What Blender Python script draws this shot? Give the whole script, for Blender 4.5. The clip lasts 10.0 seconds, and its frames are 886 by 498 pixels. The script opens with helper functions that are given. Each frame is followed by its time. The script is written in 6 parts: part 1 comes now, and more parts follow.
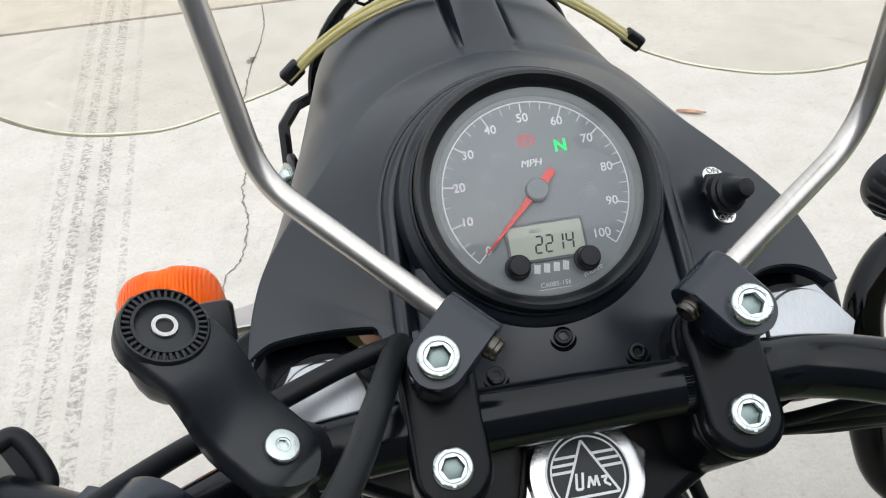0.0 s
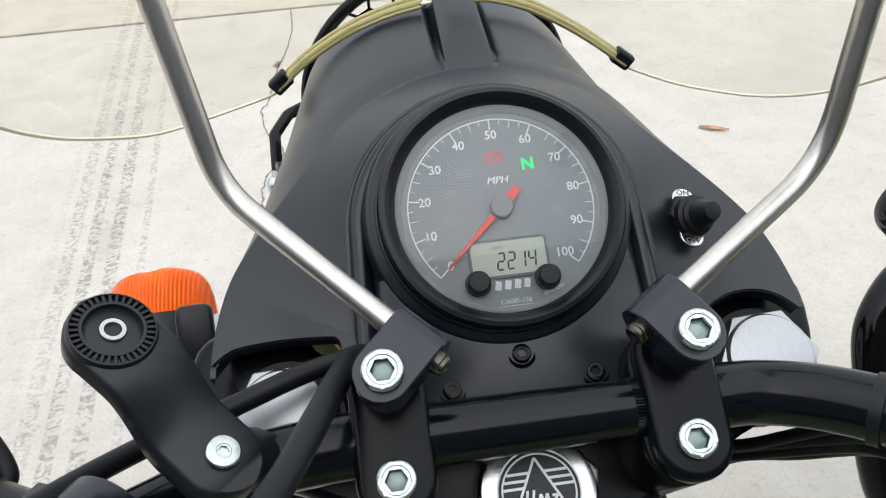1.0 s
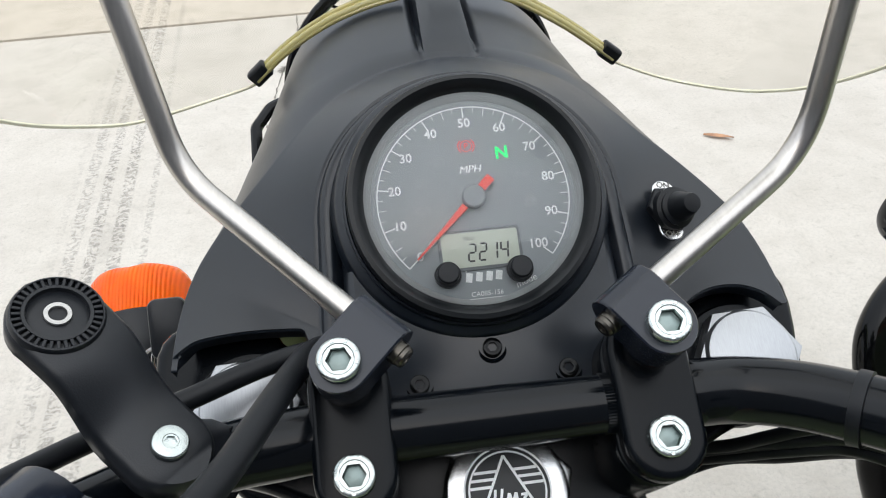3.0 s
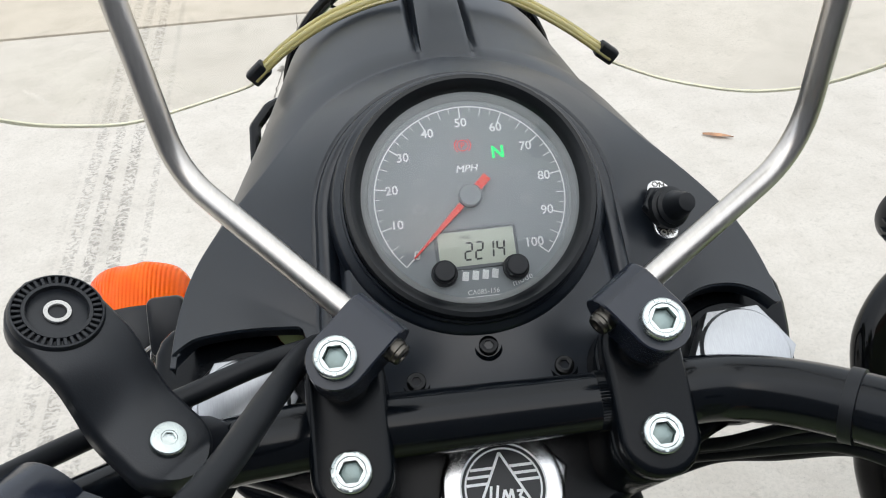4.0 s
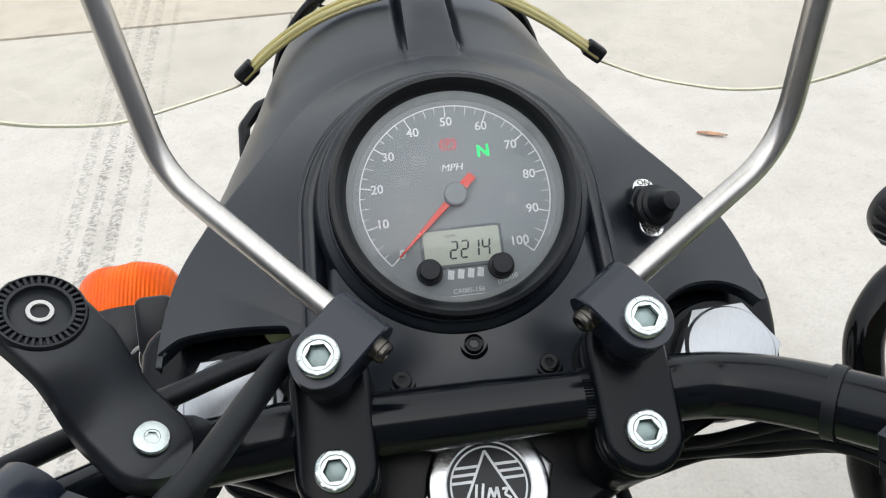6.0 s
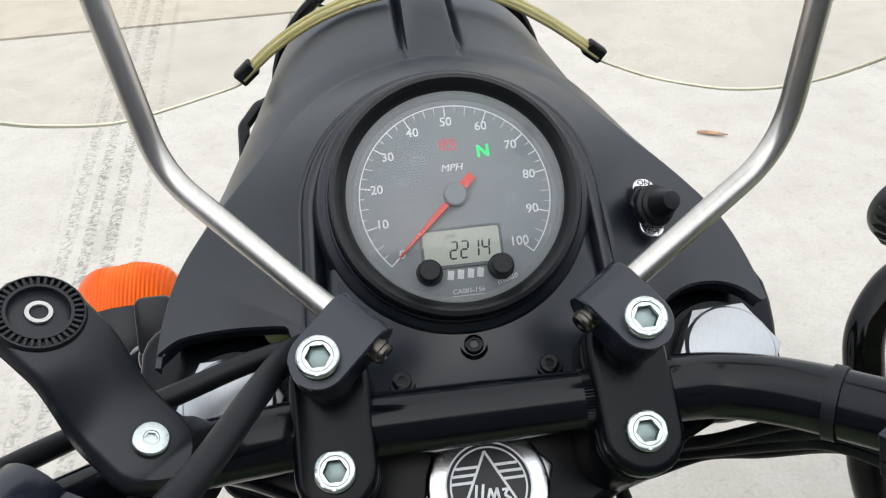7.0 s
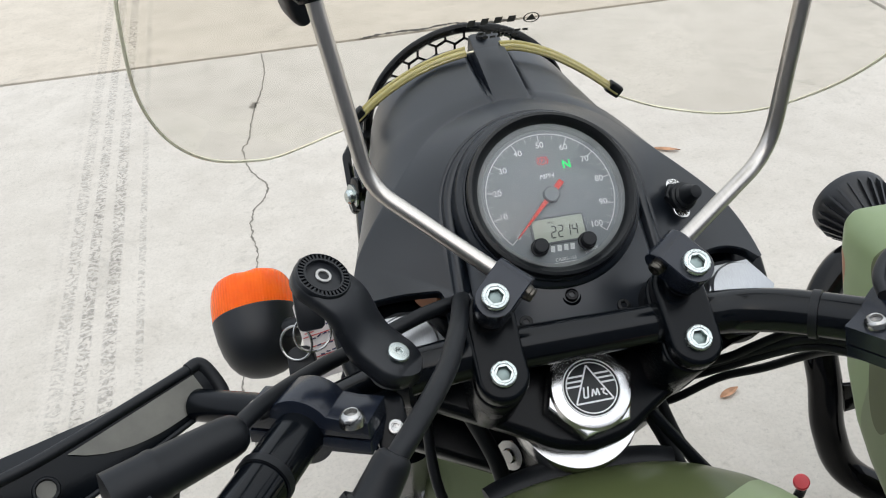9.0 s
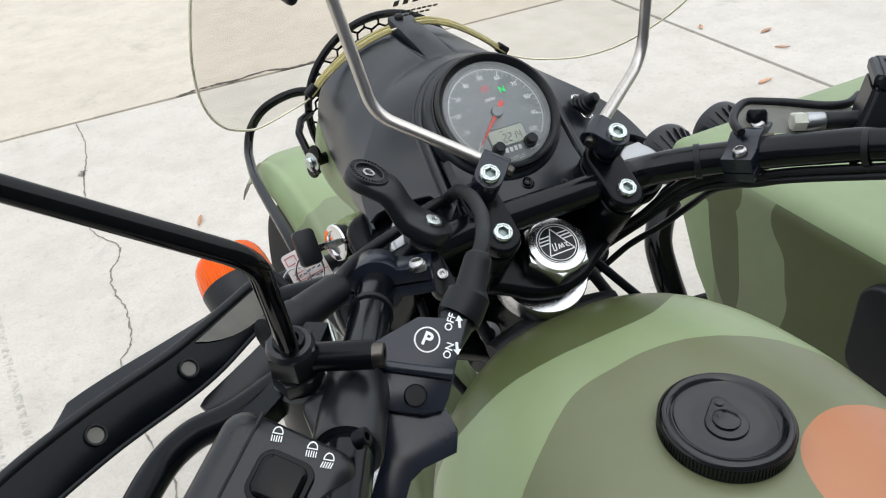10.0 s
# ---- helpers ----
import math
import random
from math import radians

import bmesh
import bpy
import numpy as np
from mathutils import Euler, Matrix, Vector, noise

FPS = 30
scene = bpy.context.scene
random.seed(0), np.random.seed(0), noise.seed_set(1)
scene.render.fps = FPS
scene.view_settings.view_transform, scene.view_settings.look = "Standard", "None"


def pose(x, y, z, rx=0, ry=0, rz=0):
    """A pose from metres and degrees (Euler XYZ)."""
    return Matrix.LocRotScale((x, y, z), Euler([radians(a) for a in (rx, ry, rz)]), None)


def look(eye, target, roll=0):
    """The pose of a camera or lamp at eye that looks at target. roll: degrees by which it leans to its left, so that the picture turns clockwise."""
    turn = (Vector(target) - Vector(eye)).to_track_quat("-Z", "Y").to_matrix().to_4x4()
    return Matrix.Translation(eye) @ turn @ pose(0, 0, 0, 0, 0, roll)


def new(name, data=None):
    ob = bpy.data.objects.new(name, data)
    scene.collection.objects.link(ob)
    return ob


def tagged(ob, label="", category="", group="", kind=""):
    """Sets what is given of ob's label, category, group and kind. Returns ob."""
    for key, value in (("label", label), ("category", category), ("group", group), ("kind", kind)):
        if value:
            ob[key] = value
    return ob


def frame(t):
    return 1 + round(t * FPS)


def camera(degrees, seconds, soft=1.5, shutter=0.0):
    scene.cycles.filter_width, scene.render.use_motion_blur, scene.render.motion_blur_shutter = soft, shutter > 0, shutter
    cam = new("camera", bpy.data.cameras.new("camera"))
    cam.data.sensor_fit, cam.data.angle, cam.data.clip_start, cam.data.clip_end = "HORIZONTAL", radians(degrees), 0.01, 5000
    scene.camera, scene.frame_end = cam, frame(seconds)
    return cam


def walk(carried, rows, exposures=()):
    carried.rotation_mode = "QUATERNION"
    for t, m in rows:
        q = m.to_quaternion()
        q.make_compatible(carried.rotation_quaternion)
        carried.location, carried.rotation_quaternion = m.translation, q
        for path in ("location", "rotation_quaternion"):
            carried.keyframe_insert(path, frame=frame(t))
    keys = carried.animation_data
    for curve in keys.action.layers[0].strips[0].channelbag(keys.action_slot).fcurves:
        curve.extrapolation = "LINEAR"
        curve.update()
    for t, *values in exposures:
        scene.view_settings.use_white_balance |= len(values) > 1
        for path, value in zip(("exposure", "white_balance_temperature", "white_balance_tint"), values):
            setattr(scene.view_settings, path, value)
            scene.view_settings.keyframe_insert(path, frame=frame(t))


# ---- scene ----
cam = camera(56.526, 10.0, soft=1.1)
# seconds, x, y, z, turn about x, y, z
PATH = [
    (0.0, -0.07959, -0.28870, 1.26247, 50.480, 3.286, -9.986),
    (0.5, -0.06886, -0.28497, 1.26047, 50.906, 3.081, -8.113),
    (1.0, -0.05173, -0.29404, 1.26558, 51.150, 2.938, -7.340),
    (1.5, -0.04145, -0.28952, 1.25831, 51.407, 2.872, -7.033),
    (2.0, -0.04111, -0.28866, 1.25307, 51.750, 2.898, -6.795),
    (2.5, -0.03728, -0.29020, 1.25156, 51.807, 2.867, -6.617),
    (4.0, -0.03422, -0.29500, 1.25318, 51.748, 2.825, -6.559),
    (4.5, -0.03153, -0.29221, 1.25432, 51.692, 2.818, -6.584),
    (5.0, -0.02838, -0.29566, 1.25315, 51.696, 2.834, -6.708),
    (5.5, -0.02950, -0.29651, 1.25323, 51.700, 2.804, -6.835),
    (7.0, -0.02922, -0.29562, 1.25315, 51.645, 2.844, -6.867),
    (7.5, -0.04112, -0.30756, 1.26404, 51.687, 2.817, -6.944),
    (8.0, -0.05405, -0.33667, 1.28327, 51.810, 2.845, -7.147),
    (8.5, -0.08069, -0.38349, 1.31360, 52.161, 2.878, -8.155),
    (9.0, -0.13936, -0.42460, 1.33905, 53.286, 3.106, -11.396),
    (9.5, -0.23910, -0.48245, 1.35890, 55.010, 3.613, -19.736),
    (10.0, -0.31957, -0.55844, 1.34793, 55.718, 4.213, -27.693),
]
walk(cam, [(t, pose(x, y, z, rx, ry, rz)) for t, x, y, z, rx, ry, rz in PATH],
     [(0.0, 0.0), (7.0, 0.0), (8.5, -0.03), (9.0, -0.18), (9.5, -0.16), (10.0, -0.1)])

# ---------------------------------------------------------------- light
world = bpy.data.worlds.new("overcast_sky")
scene.world = world
world.use_nodes = True
wn, wl = world.node_tree.nodes, world.node_tree.links
wn.clear()
sky = wn.new("ShaderNodeTexSky")
sky.sky_type = "NISHITA"
sky.sun_disc = False
sky.sun_elevation, sky.sun_rotation = radians(52), radians(200)
sky.air_density, sky.dust_density, sky.ozone_density = 1.0, 4.0, 1.0
cloud = wn.new("ShaderNodeMix")
cloud.data_type = "RGBA"
cloud.inputs[0].default_value = 0.8
wl.new(sky.outputs[0], cloud.inputs[6])
# cloud cover after the overcast law: three times as bright overhead as at the horizon
up = wn.new("ShaderNodeTexCoord")
split = wn.new("ShaderNodeSeparateXYZ")
wl.new(up.outputs["Generated"], split.inputs[0])
dome = wn.new("ShaderNodeValToRGB")
dome.color_ramp.elements[0].position, dome.color_ramp.elements[0].color = 0.0, (0.40, 0.43, 0.475, 1)
dome.color_ramp.elements[1].position, dome.color_ramp.elements[1].color = 1.0, (0.905, 0.96, 1.02, 1)
wl.new(split.outputs[2], dome.inputs[0])
gain = wn.new("ShaderNodeMix")
gain.data_type, gain.blend_type = "RGBA", "MULTIPLY"
gain.inputs[0].default_value = 1.0
gain.inputs[7].default_value = (17.0, 17.0, 17.0, 1)
wl.new(dome.outputs[0], gain.inputs[6])
wl.new(gain.outputs[2], cloud.inputs[7])
bg = wn.new("ShaderNodeBackground")
bg.inputs[1].default_value = 0.15
wl.new(cloud.outputs[2], bg.inputs[0])
wo = wn.new("ShaderNodeOutputWorld")
wl.new(bg.outputs[0], wo.inputs[0])
sun = new("sun", bpy.data.lights.new("sun", "SUN"))
sun.data.energy, sun.data.angle, sun.data.color = 0.7, radians(100), (1.0, 0.97, 0.92)
sun.matrix_world = look((1.2, -1.0, 3.0), (0, 0, 0))

# ---------------------------------------------------------------- materials


class Nodes:
    """A small helper for node materials."""

    def __init__(self, name):
        self.mat = bpy.data.materials.new(name)
        self.mat.use_nodes = True
        self.t = self.mat.node_tree
        self.t.nodes.clear()
        self.out = self.t.nodes.new("ShaderNodeOutputMaterial")
        self.xyz = None

    def add(self, kind):
        return self.t.nodes.new("ShaderNode" + kind)

    def link(self, a, b):
        self.t.links.new(a, b)

    def coords(self):
        if self.xyz is None:
            self.xyz = self.add("TexCoord").outputs["Object"]
        return self.xyz

    def noise(self, scale, detail=4.0, rough=0.6, distort=0.0, vec=None):
        n = self.add("TexNoise")
        n.inputs["Scale"].default_value, n.inputs["Detail"].default_value = scale, detail
        n.inputs["Roughness"].default_value, n.inputs["Distortion"].default_value = rough, distort
        self.link(vec or self.coords(), n.inputs["Vector"])
        return n.outputs["Fac"]

    def ramp(self, fac, stops, kind="LINEAR"):
        n = self.add("ValToRGB")
        n.color_ramp.interpolation = kind
        el = n.color_ramp.elements
        while len(el) < len(stops):
            el.new(0.5)
        for e, (p, c) in zip(el, stops):
            e.position = p
            e.color = (*c, 1) if isinstance(c, tuple) else (c, c, c, 1)
        self.link(fac, n.inputs[0])
        return n.outputs[0]

    def math(self, op, a, b=0.0, c=0.0):
        n = self.add("Math")
        n.operation = op
        for i, v in enumerate((a, b, c)):
            if isinstance(v, (int, float)):
                n.inputs[i].default_value = v
            else:
                self.link(v, n.inputs[i])
        return n.outputs[0]

    def mix(self, fac, a, b, blend="MIX"):
        n = self.add("Mix")
        n.data_type, n.blend_type = "RGBA", blend
        for i, v in ((0, fac), (6, a), (7, b)):
            if isinstance(v, tuple):
                n.inputs[i].default_value = (*v, 1)
            elif isinstance(v, (int, float)):
                n.inputs[i].default_value = v
            else:
                self.link(v, n.inputs[i])
        return n.outputs[2]

    def bump(self, height, strength, distance):
        n = self.add("Bump")
        n.inputs["Strength"].default_value, n.inputs["Distance"].default_value = strength, distance
        self.link(height, n.inputs["Height"])
        return n.outputs[0]

    def surface(self, color, rough=0.5, metal=0.0, normal=None, coat=0.0, spec=0.5, **more):
        b = self.add("BsdfPrincipled")
        for key, v in (("Base Color", color), ("Roughness", rough), ("Metallic", metal), ("Coat Weight", coat), ("Specular IOR Level", spec), *more.items()):
            if isinstance(v, tuple):
                b.inputs[key].default_value = (*v, 1)
            elif isinstance(v, (int, float)):
                b.inputs[key].default_value = v
            else:
                self.link(v, b.inputs[key])
        if normal is not None:
            self.link(normal, b.inputs["Normal"])
        self.link(b.outputs[0], self.out.inputs[0])
        return self.mat


def plain(name, color, rough=0.45, metal=0.0, grain=900.0, relief=0.15, wear=0.12, coat=0.0, spec=0.5):
    """A paint, plastic or metal with fine grain, a little uneven gloss and faint dust."""
    n = Nodes(name)
    fine, broad = n.noise(grain, 3), n.noise(28, 5)
    lo = tuple(max(0.0, c * (1 - wear)) for c in color)
    hi = tuple(min(1.0, c * (1 + wear) + 0.0015) for c in color)
    col = n.ramp(broad, [(0.3, lo), (0.7, hi)])
    rg = n.math("MULTIPLY_ADD", broad, 0.16, rough - 0.08)
    return n.surface(col, rg, metal, n.bump(fine, relief, 0.0003), coat, spec)


def dusty(name, color, rough, dust=0.35, grain=2200.0, relief=0.2, spec=0.2):
    """Black plastic or rubber with a scatter of pale dust specks."""
    n = Nodes(name)
    broad = n.noise(22, 5)
    speck = n.ramp(n.noise(1500, 2), [(0.73, 0.0), (0.79, 1.0)])
    thin = n.math("MULTIPLY", speck, n.ramp(n.noise(60, 3), [(0.5, 0.0), (0.75, dust)]))
    base = n.ramp(broad, [(0.3, tuple(c * 0.85 for c in color)), (0.7, tuple(c * 1.2 for c in color))])
    col = n.mix(thin, base, (0.22, 0.21, 0.2))
    rg = n.math("MULTIPLY_ADD", broad, 0.18, rough - 0.09)
    return n.surface(col, rg, 0.0, n.bump(n.noise(grain, 2), relief, 0.0002), 0.0, spec)


def brushed(name, color, rough, axis=(1, 1, 60), scale=90.0, relief=0.03):
    n = Nodes(name)
    m = n.add("Mapping")
    m.inputs["Scale"].default_value = axis
    n.link(n.coords(), m.inputs["Vector"])
    g = n.noise(scale, 4, vec=m.outputs[0])
    col = n.ramp(g, [(0.3, tuple(c * 0.9 for c in color)), (0.7, tuple(min(1, c * 1.05) for c in color))])
    rg = n.math("MULTIPLY_ADD", g, 0.1, rough - 0.05)
    return n.surface(col, rg, 1.0, n.bump(g, relief, 0.0002))


def camo(name, offset, scale, stops, warm):
    """Matt camouflage paint: smooth, hard-edged blobs of green, olive and brown with rare orange ones."""
    n = Nodes(name)
    m = n.add("Mapping")
    m.inputs["Location"].default_value = offset
    n.link(n.coords(), m.inputs["Vector"])
    field = n.noise(scale, 0.6, 0.4, 0.35, m.outputs[0])
    col = n.ramp(field, stops, "CONSTANT")
    m2 = n.add("Mapping")
    m2.inputs["Location"].default_value = (offset[1] + 3.3, offset[0] - 1.7, 0.4)
    n.link(n.coords(), m2.inputs["Vector"])
    spot = n.ramp(n.noise(scale * 0.85, 0.3, 0.4, 0.2, m2.outputs[0]), [(0.0, 0.0), (warm, 1.0)], "CONSTANT")
    col = n.mix(spot, col, ORANGE)
    dirt = n.ramp(n.noise(9, 6), [(0.3, 0.9), (0.7, 1.06)])
    col = n.mix(1.0, col, dirt, "MULTIPLY")
    return n.surface(col, 0.42, 0.0, n.bump(n.noise(600, 3), 0.06, 0.0003))


def see_through(name, tint, gloss=0.02, ior=1.45):
    """A thin clear sheet: lets light straight through, with real Fresnel gloss."""
    n = Nodes(name)
    tr, gl, fr, mx = n.add("BsdfTransparent"), n.add("BsdfGlossy"), n.add("Fresnel"), n.add("MixShader")
    tr.inputs[0].default_value = (*tint, 1)
    gl.inputs["Roughness"].default_value = gloss
    fr.inputs["IOR"].default_value = ior
    n.link(fr.outputs[0], mx.inputs[0])
    n.link(tr.outputs[0], mx.inputs[1])
    n.link(gl.outputs[0], mx.inputs[2])
    n.link(mx.outputs[0], n.out.inputs[0])
    return n.mat


def glow(name, color, strength):
    n = Nodes(name)
    return n.surface(color, 0.4, **{"Emission Color": color, "Emission Strength": strength})


ORANGE = (0.37, 0.145, 0.062)
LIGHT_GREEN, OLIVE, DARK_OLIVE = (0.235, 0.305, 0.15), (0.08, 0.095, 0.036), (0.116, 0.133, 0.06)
M = {}
M["nacelle"] = dusty("matt_black_plastic", (0.0072, 0.0102, 0.0150), 0.33, 0.3, 2200, 0.14, 0.5)
M["bezel"] = dusty("black_bezel", (0.0055, 0.0066, 0.0078), 0.32, 0.08, 2200, 0.1, 0.34)
M["satin_black"] = dusty("satin_black_paint", (0.0022, 0.0032, 0.0046), 0.24, 0.12, 1800, 0.08, 0.15)
M["gloss_black"] = dusty("gloss_black_paint", (0.0022, 0.0024, 0.0028), 0.1, 0.1, 400, 0.02)
M["bar_black"] = dusty("satin_black_bar_paint", (0.0022, 0.0032, 0.0048), 0.16, 0.12, 1200, 0.04, 0.25)
M["cap_black"] = dusty("black_cap_lacquer", (0.005, 0.0055, 0.0065), 0.14, 0.3, 400, 0.03, 0.5)
M["anodised"] = dusty("black_anodised_aluminium", (0.0095, 0.0125, 0.0205), 0.22, 0.06, 2600, 0.06, 0.45)
M["housing"] = dusty("black_housing_plastic", (0.009, 0.0098, 0.0118), 0.3, 0.2, 1500, 0.15, 0.42)
M["gunmetal"] = plain("dark_plated_steel", (0.10, 0.092, 0.08), 0.3, 1.0)
M["rubber"] = dusty("black_rubber", (0.0058, 0.0069, 0.0088), 0.45, 0.25, 2200, 0.2, 0.28)
M["grip_black"] = dusty("black_moulded_plastic", (0.0078, 0.0092, 0.0118), 0.37, 0.5, 1500, 0.3, 0.36)
M["zinc"] = plain("zinc_plated_steel", (0.50, 0.545, 0.53), 0.26, 1.0, 700, 0.3, 0.22)
# zinc darkened to paint in the shade inside bolt sockets
M["shade_zinc"] = plain("socket_shade_zinc", (0.20, 0.245, 0.235), 0.42, 1.0, 900, 0.4, 0.35)
M["green_paint"] = plain("pale_green_paint", (0.235, 0.29, 0.135), 0.4)
M["steel"] = plain("bright_steel", (0.42, 0.415, 0.405), 0.24, 1.0, 700, 0.1, 0.2)
M["stainless"] = brushed("brushed_stainless_tube", (0.535, 0.508, 0.478), 0.3, (10, 1, 1), 50, 0.004)
M["aluminium"] = brushed("turned_aluminium", (0.66, 0.66, 0.665), 0.24, (1, 6, 1), 300)
M["fork_alu"] = brushed("brushed_fork_aluminium", (0.37, 0.378, 0.39), 0.36, (14, 1, 3), 130)
M["chrome"] = plain("chrome", (0.75, 0.75, 0.75), 0.06, 1.0, 600, 0.02, 0.05)
M["dial"] = plain("dial_face", (0.30, 0.322, 0.334), 0.7, 0.0, 2500, 0.0, 0.05)
M["dial_rim"] = plain("dial_rim", (0.42, 0.435, 0.44), 0.5, 0.0, 900, 0.0, 0.1)
M["white_print"] = plain("white_print", (0.86, 0.87, 0.87), 0.6)
M["grey_print"] = plain("unlit_symbol_print", (0.43, 0.45, 0.455), 0.6)
M["lcd_frame"] = plain("lcd_frame", (0.165, 0.177, 0.184), 0.6)
M["needle"] = plain("red_needle_plastic", (0.85, 0.085, 0.06), 0.4)
M["lcd"] = plain("lcd_glass", (0.5, 0.535, 0.45), 0.35)
M["lcd_ink"] = plain("lcd_segment", (0.035, 0.037, 0.035), 0.4)
M["lit_green"] = glow("lit_green_symbol", (0.0, 0.75, 0.16), 0.8)
M["lit_red"] = glow("lit_red_symbol", (0.75, 0.05, 0.045), 0.45)
M["orange_lens"] = Nodes("orange_lens")
_n = M["orange_lens"]
_w = _n.add("TexWave")
_w.inputs["Scale"].default_value = 120.0
_n.link(_n.coords(), _w.inputs["Vector"])
M["orange_lens"] = _n.surface(_n.ramp(_n.noise(30, 4), [(0.3, (0.86, 0.092, 0.001)), (0.7, (0.98, 0.145, 0.002))]), 0.13, 0.0, _n.bump(_w.outputs[1], 0.5, 0.0009), 0.0, 0.16, **{"Subsurface Weight": 0.3, "Subsurface Scale": 0.02})
M["clear"] = see_through("instrument_glass", (0.96, 0.97, 0.97), 0.05, 1.46)
M["screen"] = see_through("windscreen_polycarbonate", (0.94, 0.925, 0.89), 0.04)
M["screen_edge"] = plain("windscreen_edge", (0.93, 0.87, 0.66), 0.25)
M["trim"] = Nodes("clear_yellowed_trim").surface((0.66, 0.58, 0.24), 0.12, 0.0, None, 0.5, 0.5, **{"Transmission Weight": 0.45})


def tank_paint():
    """The tank's own camouflage: olive nose, pale green band, grey-olive middle, an orange patch."""
    n = Nodes("camouflage_tank_paint")
    sep = n.add("SeparateXYZ")
    n.link(n.coords(), sep.inputs[0])
    x, y = sep.outputs[0], sep.outputs[1]
    wob = n.math("MULTIPLY", n.math("SUBTRACT", n.noise(13, 0.5, 0.4), 0.5), 0.05)
    xr = n.math("MAXIMUM", x, 0.0)
    edge_a = n.math("ADD", n.math("MULTIPLY_ADD", n.math("MULTIPLY", xr, xr), 2.9, -0.163), n.math("MULTIPLY", wob, 0.3))
    edge_b = n.math("ADD", n.math("MULTIPLY_ADD", n.math("MULTIPLY", x, x), -2.9, -0.196), n.math("MULTIPLY", wob, 0.25))
    col = n.mix(n.math("GREATER_THAN", y, edge_b), (0.150, 0.165, 0.085), (0.262, 0.330, 0.170))
    col = n.mix(n.math("GREATER_THAN", y, edge_a), col, (0.092, 0.112, 0.043))
    dx, dy = n.math("SUBTRACT", x, 0.09), n.math("ADD", y, 0.380)
    far = n.math("SQRT", n.math("ADD", n.math("MULTIPLY", dx, dx), n.math("MULTIPLY", dy, dy)))
    col = n.mix(n.math("LESS_THAN", n.math("ADD", far, n.math("MULTIPLY", wob, 0.35)), 0.075), col, (0.44, 0.18, 0.082))
    col = n.mix(1.0, col, n.ramp(n.noise(9, 6), [(0.3, 0.92), (0.7, 1.05)]), "MULTIPLY")
    return n.surface(col, 0.33, 0.0, n.bump(n.noise(600, 3), 0.05, 0.0003))


M["camo_tank"] = tank_paint()
M["camo_guard"] = camo("camouflage_mudguard_paint", (0.4, -0.3, 0.2), 6.0, [(0.0, OLIVE), (0.36, DARK_OLIVE), (0.46, LIGHT_GREEN), (0.70, OLIVE)], 0.70)


def sidecar_paint():
    """The sidecar's camouflage: pale green with an olive stripe and a large olive field on its side, orange patches low and on top."""
    n = Nodes("camouflage_sidecar_paint")
    n.xyz = n.add("NewGeometry").outputs["Position"]
    sep = n.add("SeparateXYZ")
    n.link(n.xyz, sep.inputs[0])
    x, y, z = sep.outputs
    wob = n.math("MULTIPLY", n.math("SUBTRACT", n.noise(9, 0.6, 0.4), 0.5), 0.7)
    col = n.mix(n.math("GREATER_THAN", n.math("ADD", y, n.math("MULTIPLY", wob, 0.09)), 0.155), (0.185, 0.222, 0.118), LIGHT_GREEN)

    def patch(col, u, v, cu, cv, ru, rv, turn, colour):
        c, s = math.cos(radians(turn)), math.sin(radians(turn))
        du, dv = n.math("SUBTRACT", u, cu), n.math("SUBTRACT", v, cv)
        p = n.math("DIVIDE", n.math("ADD", n.math("MULTIPLY", du, c), n.math("MULTIPLY", dv, s)), ru)
        q = n.math("DIVIDE", n.math("ADD", n.math("MULTIPLY", du, -s), n.math("MULTIPLY", dv, c)), rv)
        far = n.math("ADD", n.math("SQRT", n.math("ADD", n.math("MULTIPLY", p, p), n.math("MULTIPLY", q, q))), wob)
        return n.mix(n.math("LESS_THAN", far, 1.0), col, colour)

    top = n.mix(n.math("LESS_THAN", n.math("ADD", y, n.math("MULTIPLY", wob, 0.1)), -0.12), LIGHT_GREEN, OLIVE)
    top = patch(top, x, y, 0.72, 0.02, 0.10, 0.05, 20, ORANGE)
    top = patch(top, x, y, 0.95, 0.2, 0.12, 0.07, -20, (0.185, 0.222, 0.118))
    col = patch(col, y, z, 0.163, 0.665, 0.13, 0.027, 74, OLIVE)
    col = patch(col, y, z, 0.182, 0.735, 0.04, 0.04, 0, OLIVE)
    col = patch(col, y, z, -0.125, 0.64, 0.195, 0.36, 0, OLIVE)
    col = patch(col, y, z, 0.045, 0.515, 0.055, 0.035, 35, ORANGE)
    col = patch(col, y, z, 0.30, 0.65, 0.035, 0.06, 20, ORANGE)
    col = n.mix(n.math("GREATER_THAN", z, 0.752), col, top)
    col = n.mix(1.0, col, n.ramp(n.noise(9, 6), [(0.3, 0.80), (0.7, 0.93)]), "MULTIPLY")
    return n.surface(col, 0.42, 0.0, n.bump(n.noise(600, 3), 0.06, 0.0003))


